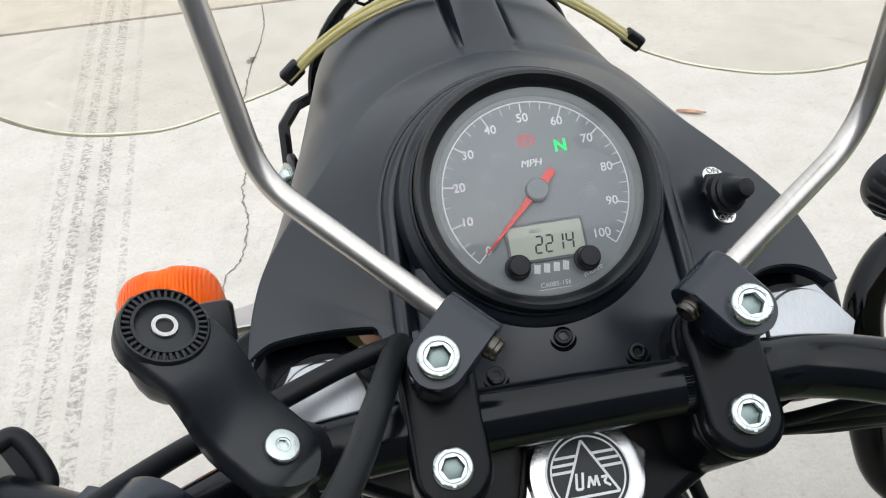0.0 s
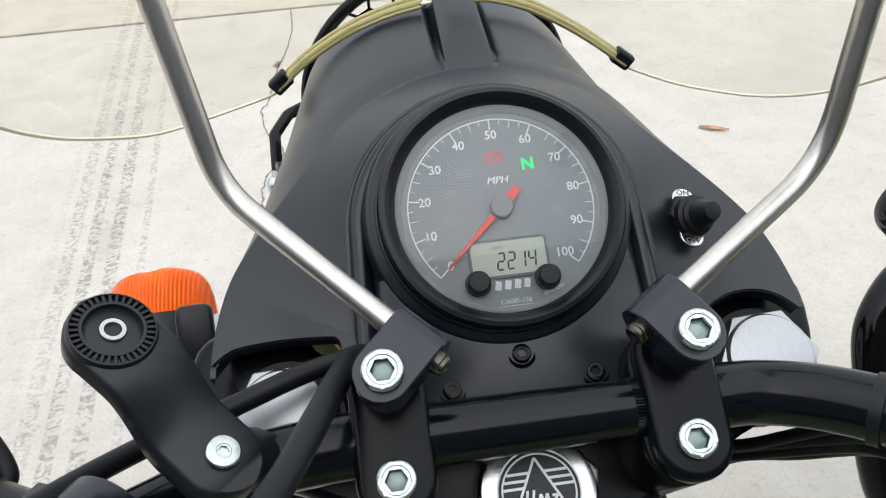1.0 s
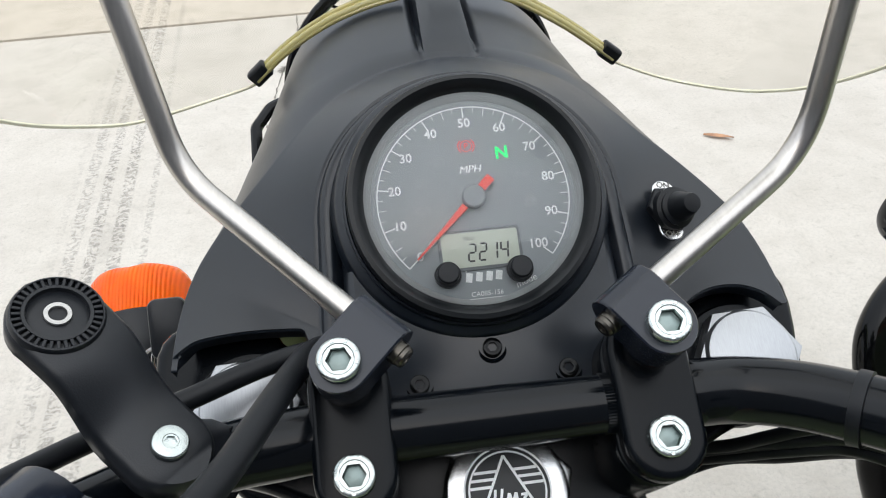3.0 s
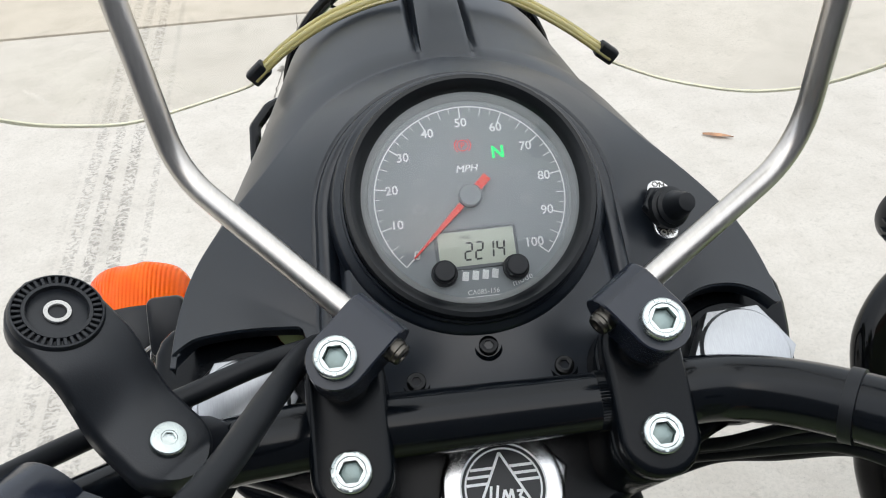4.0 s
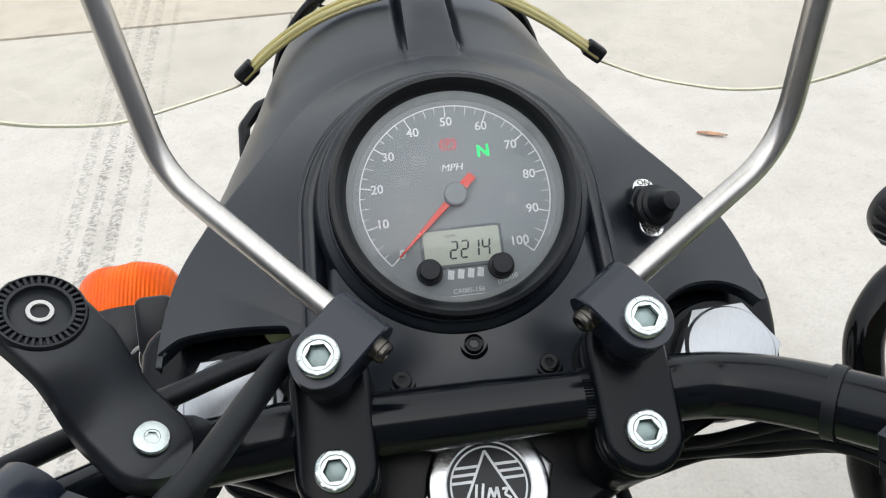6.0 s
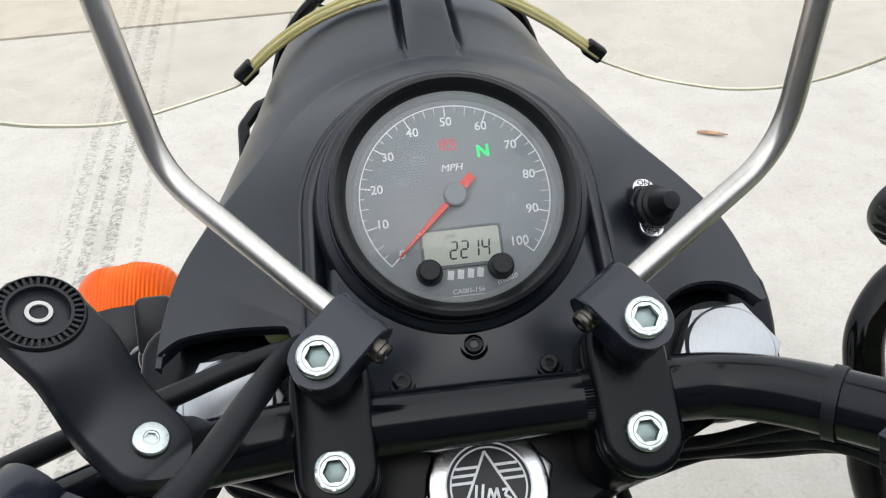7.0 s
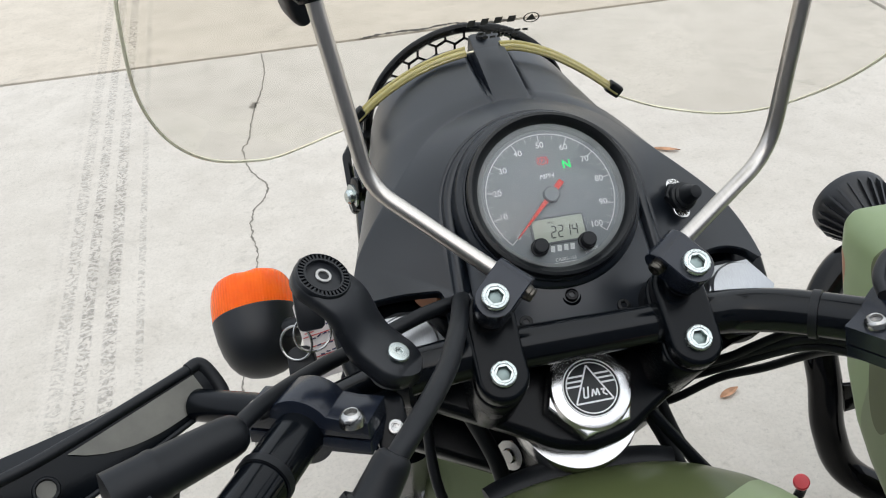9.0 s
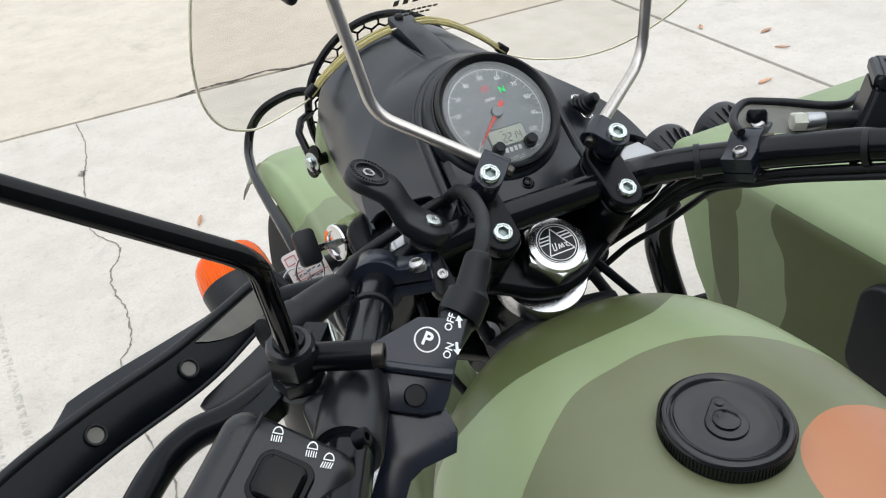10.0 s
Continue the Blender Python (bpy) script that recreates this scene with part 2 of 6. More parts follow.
def fender_paint():
    """The mudguard's camouflage: pale green, darker towards the rider and along its front rim."""
    n = Nodes("camouflage_fender_paint")
    n.xyz = n.add("NewGeometry").outputs["Position"]
    sep = n.add("SeparateXYZ")
    n.link(n.xyz, sep.inputs[0])
    x, y, z = sep.outputs
    wob = n.math("MULTIPLY", n.math("SUBTRACT", n.noise(16, 0.6, 0.4), 0.5), 0.16)
    run = n.math("ADD", y, wob)
    col = n.mix(n.math("LESS_THAN", run, 0.475), LIGHT_GREEN, (0.185, 0.222, 0.118))
    col = n.mix(n.math("GREATER_THAN", run, 0.745), col, OLIVE)
    col = n.mix(1.0, col, n.ramp(n.noise(9, 6), [(0.3, 0.92), (0.7, 1.05)]), "MULTIPLY")
    return n.surface(col, 0.42, 0.0, n.bump(n.noise(600, 3), 0.06, 0.0003))


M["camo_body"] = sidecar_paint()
M["camo_fender"] = fender_paint()
# dark grey for the added wall that blocks the sky
M["block_grey"] = plain("sky_block_grey", (0.15, 0.158, 0.172), 0.9, 0.0, 60, 0.6, 0.12)
M["dark_bare"] = plain("dull_grey_plate", (0.13, 0.126, 0.108), 0.5, 0.2, 300, 0.3, 0.25)
M["paper"] = plain("paper_tag", (0.68, 0.62, 0.6), 0.7)
M["red_print"] = plain("red_print", (0.5, 0.05, 0.05), 0.6)
M["ink"] = plain("pen_ink", (0.03, 0.03, 0.09), 0.6)
M["leaf"] = plain("dry_leaf", (0.46, 0.25, 0.14), 0.7, 0.0, 300, 0.3, 0.4)
M["crack"] = plain("crack_dirt", (0.2, 0.182, 0.155), 0.95, 0.0, 200, 0.3, 0.4)
M["joint"] = plain("joint_filler", (0.07, 0.062, 0.052), 0.95, 0.0, 90, 0.3, 0.4)
M["red_paint"] = plain("red_anodised", (0.5, 0.02, 0.03), 0.3)
M["sealant"] = plain("pale_thread_sealant", (0.52, 0.53, 0.45), 0.6, 0.0, 300, 0.6, 0.25)
M["tyre"] = dusty("tyre_rubber", (0.014, 0.014, 0.014), 0.75, 0.5)
M["bare"] = plain("worn_grey_metal", (0.16, 0.155, 0.135), 0.5, 0.3, 300, 0.3, 0.25)


def concrete(name, tint):
    n = Nodes(name)
    n.xyz = n.add("NewGeometry").outputs["Position"]
    sep = n.add("SeparateXYZ")
    n.link(n.xyz, sep.inputs[0])
    broad, mid, fine = n.noise(0.9, 5), n.noise(7, 6, 0.7), n.noise(120, 5, 0.75)
    col = n.ramp(broad, [(0.3, (0.535, 0.50, 0.45)), (0.7, (0.625, 0.585, 0.53))])
    col = n.mix(n.ramp(mid, [(0.42, 0.0), (0.72, 0.55)]), col, (0.42, 0.385, 0.335))
    col = n.mix(n.ramp(fine, [(0.3, 0.45), (0.55, 0.0)]), col, (0.38, 0.36, 0.33))
    col = n.mix(n.ramp(n.noise(420, 3), [(0.62, 0.0), (0.70, 0.7)]), col, (0.2, 0.185, 0.16))
    col = n.mix(n.ramp(n.noise(34, 5, 0.75), [(0.56, 0.0), (0.68, 0.45)]), col, (0.33, 0.305, 0.265))
    col = n.mix(1.0, col, tint, "MULTIPLY")
    info = n.add("ObjectInfo")
    col = n.mix(1.0, col, n.ramp(info.outputs["Random"], [(0.0, (0.92, 0.90, 0.86)), (0.5, (0.99, 0.98, 0.96)), (1.0, (1.0, 1.0, 1.0))]), "MULTIPLY")
    # scuffed dark stains
    st = n.ramp(n.noise(2.2, 7, 0.75, 0.6), [(0.59, 0.0), (0.70, 0.45)])
    col = n.mix(st, col, (0.26, 0.24, 0.21))
    # four treads of a tyre that rolled along y, broken up by lugs
    x = n.math("ADD", sep.outputs[0], n.math("MULTIPLY", n.math("SUBTRACT", sep.outputs[1], 1.73), 0.071))
    lug = n.add("TexWave")
    lug.wave_type, lug.bands_direction = "BANDS", "Y"
    lug.inputs["Scale"].default_value, lug.inputs["Distortion"].default_value = 11.0, 14.0
    lug.inputs["Detail"].default_value, lug.inputs["Detail Scale"].default_value = 3.0, 3.0
    n.link(n.xyz, lug.inputs["Vector"])
    brk = n.ramp(n.math("MULTIPLY", n.noise(48, 6, 0.8), n.ramp(lug.outputs[1], [(0.1, 0.72), (0.7, 1.05)])), [(0.38, 0.0), (0.62, 1.0)])
    tread = None
    for mid_x, half, dark in ((-0.868, 0.019, 0.75), (-0.815, 0.017, 1.0), (-0.756, 0.019, 1.0), (-0.684, 0.011, 0.6), (-0.91, 0.012, 0.25)):
        d = n.math("ABSOLUTE", n.math("SUBTRACT", x, mid_x))
        s = n.math("MULTIPLY", n.ramp(n.math("DIVIDE", d, half), [(0.75, 1.0), (1.0, 0.0)]), dark)
        tread = s if tread is None else n.math("MAXIMUM", tread, s)
    fade = n.ramp(n.noise(2.0, 3), [(0.3, 0.5), (0.6, 1.0)])
    tr = n.math("MULTIPLY", n.math("MULTIPLY", tread, brk), n.math("MULTIPLY", fade, 0.62))
    col = n.mix(tr, col, (0.075, 0.07, 0.065))
    bump = n.bump(n.mix(0.5, fine, mid), 0.35, 0.004)
    return n.surface(col, 0.85, 0.0, bump, 0.0, 0.3)


M["concrete"] = concrete("pale_concrete", (1.0, 1.0, 1.0))
M["concrete_tan"] = concrete("tan_concrete", (0.98, 0.945, 0.885))

# ---------------------------------------------------------------- building helpers
X, Y, Z = Vector((1, 0, 0)), Vector((0, 1, 0)), Vector((0, 0, 1))


def finish(bm, mat, name, sharp=34):
    if mat in ("screen", "clear"):
        # single sheets face the rider
        bm.normal_update()
        to_rider = Vector((0, -0.88, -0.48)) if mat == "screen" else Vector((0, -0.64, 0.77))
        back = [f for f in bm.faces if f.normal.dot(to_rider) < 0]
        bmesh.ops.reverse_faces(bm, faces=back)
    else:
        bmesh.ops.recalc_face_normals(bm, faces=bm.faces)
    me = bpy.data.meshes.new(name)
    for f in bm.faces:
        f.smooth = True
    bm.to_mesh(me)
    bm.free()
    me.set_sharp_from_angle(angle=radians(sharp))
    me.materials.append(M[mat])
    return me


def part(name, bm, mat, parent, label="", sharp=34):
    ob = new(name, finish(bm, mat, name, sharp))
    ob.parent = parent
    if label:
        ob["label"] = label
    return ob


def thing(name, at, label, category, kind="", group=""):
    ob = new(name)
    ob.location = at
    ob.empty_display_size = 0.05
    return tagged(ob, label, category, group, kind)


def under(ob, parent):
    """Keeps world places for parts of a thing whose base is not at the origin."""
    ob.matrix_parent_inverse = Matrix.Translation(parent.location).inverted()
    return ob


def basis(o, z, x=X):
    """A frame at o whose z axis is z and whose x axis lies near x."""
    z = Vector(z).normalized()
    y = z.cross(Vector(x)).normalized()
    x = y.cross(z)
    m = Matrix((x, y, z)).transposed().to_4x4()
    m.translation = o
    return m


def ring(bm, pts):
    return [bm.verts.new(p) for p in pts]


def bridge(bm, a, b, closed=True):
    n = len(a)
    for i in range(n if closed else n - 1):
        j = (i + 1) % n
        try:
            bm.faces.new((a[i], a[j], b[j], b[i]))
        except ValueError:
            pass


def lathe(bm, profile, m, seg=40, closed=False):
    """Turns (radius, height) pairs round the z axis of m."""
    last = first = None
    for r, h in profile:
        if r < 1e-6:
            now = [bm.verts.new(m @ Vector((0, 0, h)))]
        else:
            now = ring(bm, [m @ Vector((r * math.cos(2 * math.pi * k / seg), r * math.sin(2 * math.pi * k / seg), h)) for k in range(seg)])
        if last is not None:
            if len(now) == 1 and len(last) > 1:
                for k in range(seg):
                    bm.faces.new((last[k], last[(k + 1) % seg], now[0]))
            elif len(last) == 1 and len(now) > 1:
                for k in range(seg):
                    bm.faces.new((last[0], now[(k + 1) % seg], now[k]))
            elif len(now) > 1:
                bridge(bm, last, now)
        else:
            first = now
        last = now
    if closed:
        bridge(bm, last, first)
    return bm


def glide(pts, steps=8):
    """A smooth line through points (Catmull-Rom)."""
    p = [Vector(q) for q in pts]
    p = [2 * p[0] - p[1], *p, 2 * p[-1] - p[-2]]
    out = []
    for i in range(1, len(p) - 2):
        for k in range(steps):
            t = k / steps
            a, b, c, d = p[i - 1], p[i], p[i + 1], p[i + 2]
            out.append(0.5 * (2 * b + (c - a) * t + (2 * a - 5 * b + 4 * c - d) * t * t + (3 * b - 3 * c + d - a) * t ** 3))
    return [*out, p[-2]]


def bent(pts, radius, steps=7):
    """A line of straight runs with round bends of that radius at its inner points."""
    p = [Vector(q) for q in pts]
    out = [p[0]]
    for a, b, c in zip(p, p[1:], p[2:]):
        u, v = (a - b).normalized(), (c - b).normalized()
        half = u.angle(v) / 2
        d = min(radius / math.tan(half), 0.45 * (a - b).length, 0.45 * (c - b).length)
        s, e = b + u * d, b + v * d
        for k in range(steps + 1):
            t = k / steps
            out.append((1 - t) ** 2 * s + 2 * t * (1 - t) * b + t * t * e)
    return [*out, p[-1]]


def tube(bm, pts, r, seg=18, flat=1.0, caps=True):
    """A round rod along points; r may be a list with one radius a point."""
    pts = [Vector(p) for p in pts]
    n = len(pts)
    rs = r if isinstance(r, (list, tuple)) else [r] * n
    tan = [(pts[min(i + 1, n - 1)] - pts[max(i - 1, 0)]).normalized() for i in range(n)]
    side = tan[0].orthogonal().normalized()
    last = None
    for i in range(n):
        side = (side - tan[i] * side.dot(tan[i])).normalized()
        up = tan[i].cross(side)
        now = ring(bm, [pts[i] + rs[i] * (math.cos(2 * math.pi * k / seg) * side + flat * math.sin(2 * math.pi * k / seg) * up) for k in range(seg)])
        if last:
            bridge(bm, last, now)
        elif caps:
            bm.faces.new(now[::-1])
        last = now
    if caps:
        bm.faces.new(last)
    return bm


def inset(outline, d):
    """An outline drawn in by d, corner by corner (counter-clockwise outlines)."""
    n, out = len(outline), []
    for i in range(n):
        a, b, c = (Vector(outline[(i + k) % n]) for k in (-1, 0, 1))
        u, v = (b - a).normalized(), (c - b).normalized()
        nu, nv = Vector((-u.y, u.x)), Vector((-v.y, v.x))
        m = nu + nv
        m = m / max(m.dot(nu), 0.35) if m.length > 1e-6 else nu
        out.append(b + m * d)
    return out


def prism(bm, outline, z0, z1, m, round_=0.0015, steps=3, bottom=True):
    """An outline raised from z0 to z1 along m's z axis, with a rounded upper edge."""
    loops = [(0.0, z0)]
    if bottom:
        loops = [(round_, z0), (0.3 * round_, z0 + 0.3 * round_), (0.0, z0 + round_)]
    for k in range(steps + 1):
        a = math.pi / 2 * k / steps
        loops.append((round_ * (1 - math.cos(a)), z1 - round_ * (1 - math.sin(a))))
    last = None
    for d, z in loops:
        now = ring(bm, [m @ Vector((*p, z)) for p in inset(outline, d)])
        if last:
            bridge(bm, last, now)
        else:
            bm.faces.new(now[::-1])
        last = now
    bm.faces.new(last)
    return bm


def stadium(r, length, seg=12):
    """Outline of two half circles of radius r whose centres lie length apart on the y axis."""
    up = [(r * math.cos(math.pi * k / seg), length / 2 + r * math.sin(math.pi * k / seg)) for k in range(seg + 1)]
    return [*up, *[(-x, -y) for x, y in up]]


def rounded(w, h, r, seg=5):
    out = []
    for cx, cy, a0 in ((w / 2 - r, h / 2 - r, 0), (-w / 2 + r, h / 2 - r, 90), (-w / 2 + r, -h / 2 + r, 180), (w / 2 - r, -h / 2 + r, 270)):
        out += [(cx + r * math.cos(radians(a0 + 90 * k / seg)), cy + r * math.sin(radians(a0 + 90 * k / seg))) for k in range(seg + 1)]
    return out


def circle(r, seg=32, c=(0, 0)):
    return [(c[0] + r * math.cos(2 * math.pi * k / seg), c[1] + r * math.sin(2 * math.pi * k / seg)) for k in range(seg)]


def ngon(r, n, turn=0.0):
    return [(r * math.cos(turn + 2 * math.pi * k / n), r * math.sin(turn + 2 * math.pi * k / n)) for k in range(n)]


def blade(bm, outline, m, z=0.0):
    """A flat face."""
    bm.faces.new(ring(bm, [m @ Vector((*p, z)) for p in outline]))
    return bm


def bar2(a, b, w):
    """The outline of a straight stroke from a to b."""
    a, b = Vector(a), Vector(b)
    n = (b - a).normalized()
    n = Vector((-n.y, n.x)) * w / 2
    return [a - n, b - n, b + n, a + n]


def annulus(bm, r0, r1, m, z=0.0, a0=0.0, a1=2 * math.pi, seg=48):
    full = abs(a1 - a0 - 2 * math.pi) < 1e-6
    k = seg if full else seg + 1
    ang = [a0 + (a1 - a0) * i / seg for i in range(k)]
    bridge(bm, ring(bm, [m @ Vector((r0 * math.cos(a), r0 * math.sin(a), z)) for a in ang]),
           ring(bm, [m @ Vector((r1 * math.cos(a), r1 * math.sin(a), z)) for a in ang]), full)
    return bm


def lettering(text, size, m, bold=0.0, shear=0.0, align="CENTER"):
    """A flat mesh of text in Blender's built-in font."""
    cu = bpy.data.curves.new("lettering", "FONT")
    cu.body, cu.size, cu.align_x, cu.align_y, cu.offset, cu.shear = text, size, align, "CENTER", (bold if bold > 0.00005 else 0.0), shear
    cu.resolution_u = 3
    ob = bpy.data.objects.new("lettering", cu)
    scene.collection.objects.link(ob)
    me = bpy.data.meshes.new_from_object(ob.evaluated_get(bpy.context.evaluated_depsgraph_get()))
    bm = bmesh.new()
    bm.from_mesh(me)
    bm.transform(m)
    bpy.data.objects.remove(ob)
    bpy.data.curves.remove(cu)
    bpy.data.meshes.remove(me)
    return bm


def socket_bolt(m, r, height, socket, sides=6, dish=0.6):
    """A cap head with a chamfered rim and a socket; m lies at the middle of its top face, z outwards."""
    bm = bmesh.new()
    seg = 36
    ch = 0.13 * r
    loops = [(r, -height), (r, -ch), (r - 0.35 * ch, -0.35 * ch), (r - ch, 0.0), (socket * 1.24, 0.0), (socket * 1.16, -0.04 * r)]
    last = None
    for rr, h in loops:
        now = ring(bm, [m @ Vector((rr * math.cos(2 * math.pi * k / seg), rr * math.sin(2 * math.pi * k / seg), h)) for k in range(seg)])
        if last:
            bridge(bm, last, now)
        last = now
    def poly(a):
        s = 2 * math.pi / sides
        return socket * math.cos(s / 2) / math.cos((a % s) - s / 2)
    for h in (-0.05 * r, -0.85 * dish * height):
        now = ring(bm, [m @ Vector((poly(2 * math.pi * k / seg) * math.cos(2 * math.pi * k / seg), poly(2 * math.pi * k / seg) * math.sin(2 * math.pi * k / seg), h)) for k in range(seg)])
        bridge(bm, last, now)
        last = now
    tip = bm.verts.new(m @ Vector((0, 0, -dish * height)))
    for k in range(seg):
        bm.faces.new((last[k], last[(k + 1) % seg], tip))
    return bm


def hull(bm):
    bmesh.ops.convex_hull(bm, input=bm.verts)
    return bm


def loft(bm, loops, closed=True, cap0=False, cap1=False):
    last = None
    for pts in loops:
        now = ring(bm, pts)
        if last:
            bridge(bm, last, now, closed)
        elif cap0:
            bm.faces.new(now[::-1])
        last = now
    if cap1:
        bm.faces.new(last)
    return bm

# ---------------------------------------------------------------- ground
ground = tagged(new("ground"), "dark gritty bed under pale concrete slabs", "ground", kind="structure")
bm = bmesh.new()
blade(bm, [(-400, -400), (400, -400), (400, 400), (-400, 400)], Matrix(), -0.012)
bed = part("bed", bm, "joint", ground)
SLAB, GAP = 5.6, 0.02
JX, JY = 2.25, 2.89
tile = bmesh.new()
prism(tile, rounded(SLAB - GAP, SLAB - GAP, 0.02, 2), -0.1, 0.0, Matrix(), 0.004, 2, False)
slab_mesh = finish(tile, "concrete", "slab")
tan_mesh = slab_mesh.copy()
tan_mesh.materials[0] = M["concrete_tan"]
for i in range(-4, 4):
    for j in range(-4, 4):
        s = new("slab", tan_mesh if j == 0 and i < 0 else slab_mesh)
        s.location = (JX + (i + 0.5) * SLAB, JY + (j + 0.5) * SLAB, 0)
        s.parent = ground
bm = bmesh.new()
for x0, y0, x1, y1 in ((-400, JY + 4 * SLAB, 400, 400), (-400, -400, 400, JY - 4 * SLAB), (-400, JY - 4 * SLAB, JX - 4 * SLAB, JY + 4 * SLAB), (JX + 4 * SLAB, JY - 4 * SLAB, 400, JY + 4 * SLAB)):
    blade(bm, [(x0, y0), (x1, y0), (x1, y1), (x0, y1)], Matrix(), 0.0)
tagged(part("apron", bm, "concrete", ground), kind="stuff")


def crack(knots, width, seed, mat="crack"):
    """A ragged dark line on the slabs."""
    rnd = random.Random(seed)
    bm = bmesh.new()
    pts = glide([(x, y, 0) for x, y in knots], 14)
    lft, rgt, drift = [], [], 0.0
    for k, p in enumerate(pts):
        q = pts[min(k + 1, len(pts) - 1)] - pts[max(k - 1, 0)]
        nrm = Vector((-q.y, q.x, 0)).normalized()
        drift = 0.75 * drift + rnd.uniform(-0.0035, 0.0035)
        off = nrm * drift
        w = width * rnd.uniform(0.25, 1.0) * (0.4 if k in (0, len(pts) - 1) else 1)
        lft.append(p + off + nrm * w + Z * 0.0012)
        rgt.append(p + off - nrm * w + Z * 0.0012)
    loft(bm, [lft, rgt], closed=False)
    return part("crack", bm, mat, ground)


crack([(-0.313, 2.885), (-0.306, 2.618), (-0.344, 2.405), (-0.372, 2.15), (-0.391, 2.076), (-0.365, 1.937), (-0.313, 1.813), (-0.355, 1.70), (-0.373, 1.61),
       (-0.357, 1.49), (-0.36, 1.34), (-0.41, 1.235), (-0.395, 1.08), (-0.40, 0.95), (-0.37, 0.78), (-0.41, 0.6), (-0.38, 0.3)], 0.0036, 1)
crack([(0.1, 2.89), (0.24, 2.915), (0.36, 2.905), (0.5, 2.925), (0.62, 2.898), (0.78, 2.893)], 0.013, 2, "joint")
crack([(-0.345, 2.42), (-0.352, 2.395), (-0.346, 2.375)], 0.016, 5)


def leaf(at, turn, length, width):
    bm = bmesh.new()
    m = pose(*at, 0, 0, turn)
    length, width = 0.85 * length, 0.85 * width
    rows = []
    for k in range(9):
        t = k / 8
        w = width * math.sin(math.pi * min(1, t * 0.93 + 0.05)) ** 0.8
        x = (t - 0.5) * length
        rows.append([m @ Vector((x, -w, 0.006 + 0.004 * t)), m @ Vector((x, 0, 0.002 + 0.003 * t)), m @ Vector((x, w, 0.007))])
    loft(bm, rows, closed=False)
    ob = new("dry_leaf", finish(bm, "leaf", "dry_leaf"))
    return tagged(ob, "small curled orange-brown dry leaf on the concrete", "leaf", "fallen leaves")


for at, turn, l, w in (((0.927, 1.672, 0), -25, 0.1, 0.012), ((-0.062, 1.817, 0), 70, 0.075, 0.008), ((0.636, 0.677, 0), 20, 0.06, 0.011),
                       ((2.304, 2.154, 0), 60, 0.06, 0.01), ((2.40, 1.77, 0), -40, 0.07, 0.01), ((2.49, 1.95, 0), 10, 0.09, 0.012), ((2.09, 1.56, 0), 5, 0.09, 0.011),
                       ((2.7, 2.6, 0), 30, 0.08, 0.01)):
    leaf(at, turn, l, w)

# unseen wall added behind the camera to block low sky from the black parts
bm = bmesh.new()
prism(bm, [(-14, -0.15), (14, -0.15), (14, 0.15), (-14, 0.15)], 0.0, 2.9, Matrix.Translation((0, -1.95, 0)), 0.02, 2)
wall = tagged(new("wall_south", finish(bm, "block_grey", "wall_south")), "added unseen grey wall that blocks the low sky behind the camera", "wall", kind="structure")

# ---------------------------------------------------------------- motorcycle
bike = thing("motorcycle", (0, 0, 0), "black and camouflage-green motorcycle standing on pale concrete", "motorcycle")

# frames of reference: the dial, and the steering axis through the bar's middle
HUB = Vector((0.0018, 0, 1.0495))
DN, DV = Vector((0, -0.6436, 0.7653)).normalized(), Vector((0, 0.7653, 0.6436)).normalized()
DIAL = basis(HUB, DN)
BAR = Vector((0, -0.081, 0.9987))
SA, SE = Vector((0, -0.5, 0.866)), Vector((0, 0.866, 0.5))


def steer(x, e, a):
    """A point by the steering axis: x to the right, e forward along the clamp, a along the axis."""
    return BAR + X * x + SE * e + SA * a


FACE = HUB - DN * 0.035
FV = Vector((0, 0.9066, 0.4221))
FN = Vector((0, -0.4221, 0.9066))


def face(x, v, out=0.0):
    return FACE + X * x + FV * v + FN * out


# headlamp nacelle: hood, rounded brow, sloping rear face and collar round the dial
half = [(0.1375, -0.062), (0.1355, -0.045), (0.1318, -0.028), (0.1262, -0.013), (0.1165, 0.0035), (0.1045, 0.0205), (0.0938, 0.0345), (0.0828, 0.0495), (0.0702, 0.065), (0.0556, 0.0775), (0.039, 0.0865), (0.021, 0.0925), (0.0, 0.0955)]
brow = [*[(-x, v) for x, v in half], *half[::-1][1:]]


def even(pts, count):
    """The same line, divided into equal steps."""
    pts = [Vector(p) for p in pts]
    run = [0.0]
    for a, b in zip(pts, pts[1:]):
        run.append(run[-1] + (b - a).length)
    out, k = [], 0
    for i in range(count):
        want = run[-1] * i / (count - 1)
        while k < len(pts) - 2 and run[k + 1] < want:
            k += 1
        out.append(pts[k].lerp(pts[k + 1], (want - run[k]) / max(run[k + 1] - run[k], 1e-9)))
    return out


NB = 301
brow = [(p.x - 0.0012, p.y) for p in even(glide([(x, v, 0) for x, v in brow], 9), NB)]
frac = [k / (NB - 1) for k in range(NB)]


def hood(t, y):
    """The hood's cross-section at y, a little narrower towards the front."""
    a = radians(221 - 262 * t)
    w = 0.0933 + 0.012 * (0.192 - y) / 0.072
    tall = 0.0842 - 0.0036 * (0.2 - y) / 0.08
    c, s = math.cos(a), math.sin(a)
    return Vector((-0.0044 + w * math.copysign(abs(c) ** 0.92, c), y, 0.9843 + tall * math.copysign(abs(s) ** 0.92, s)))


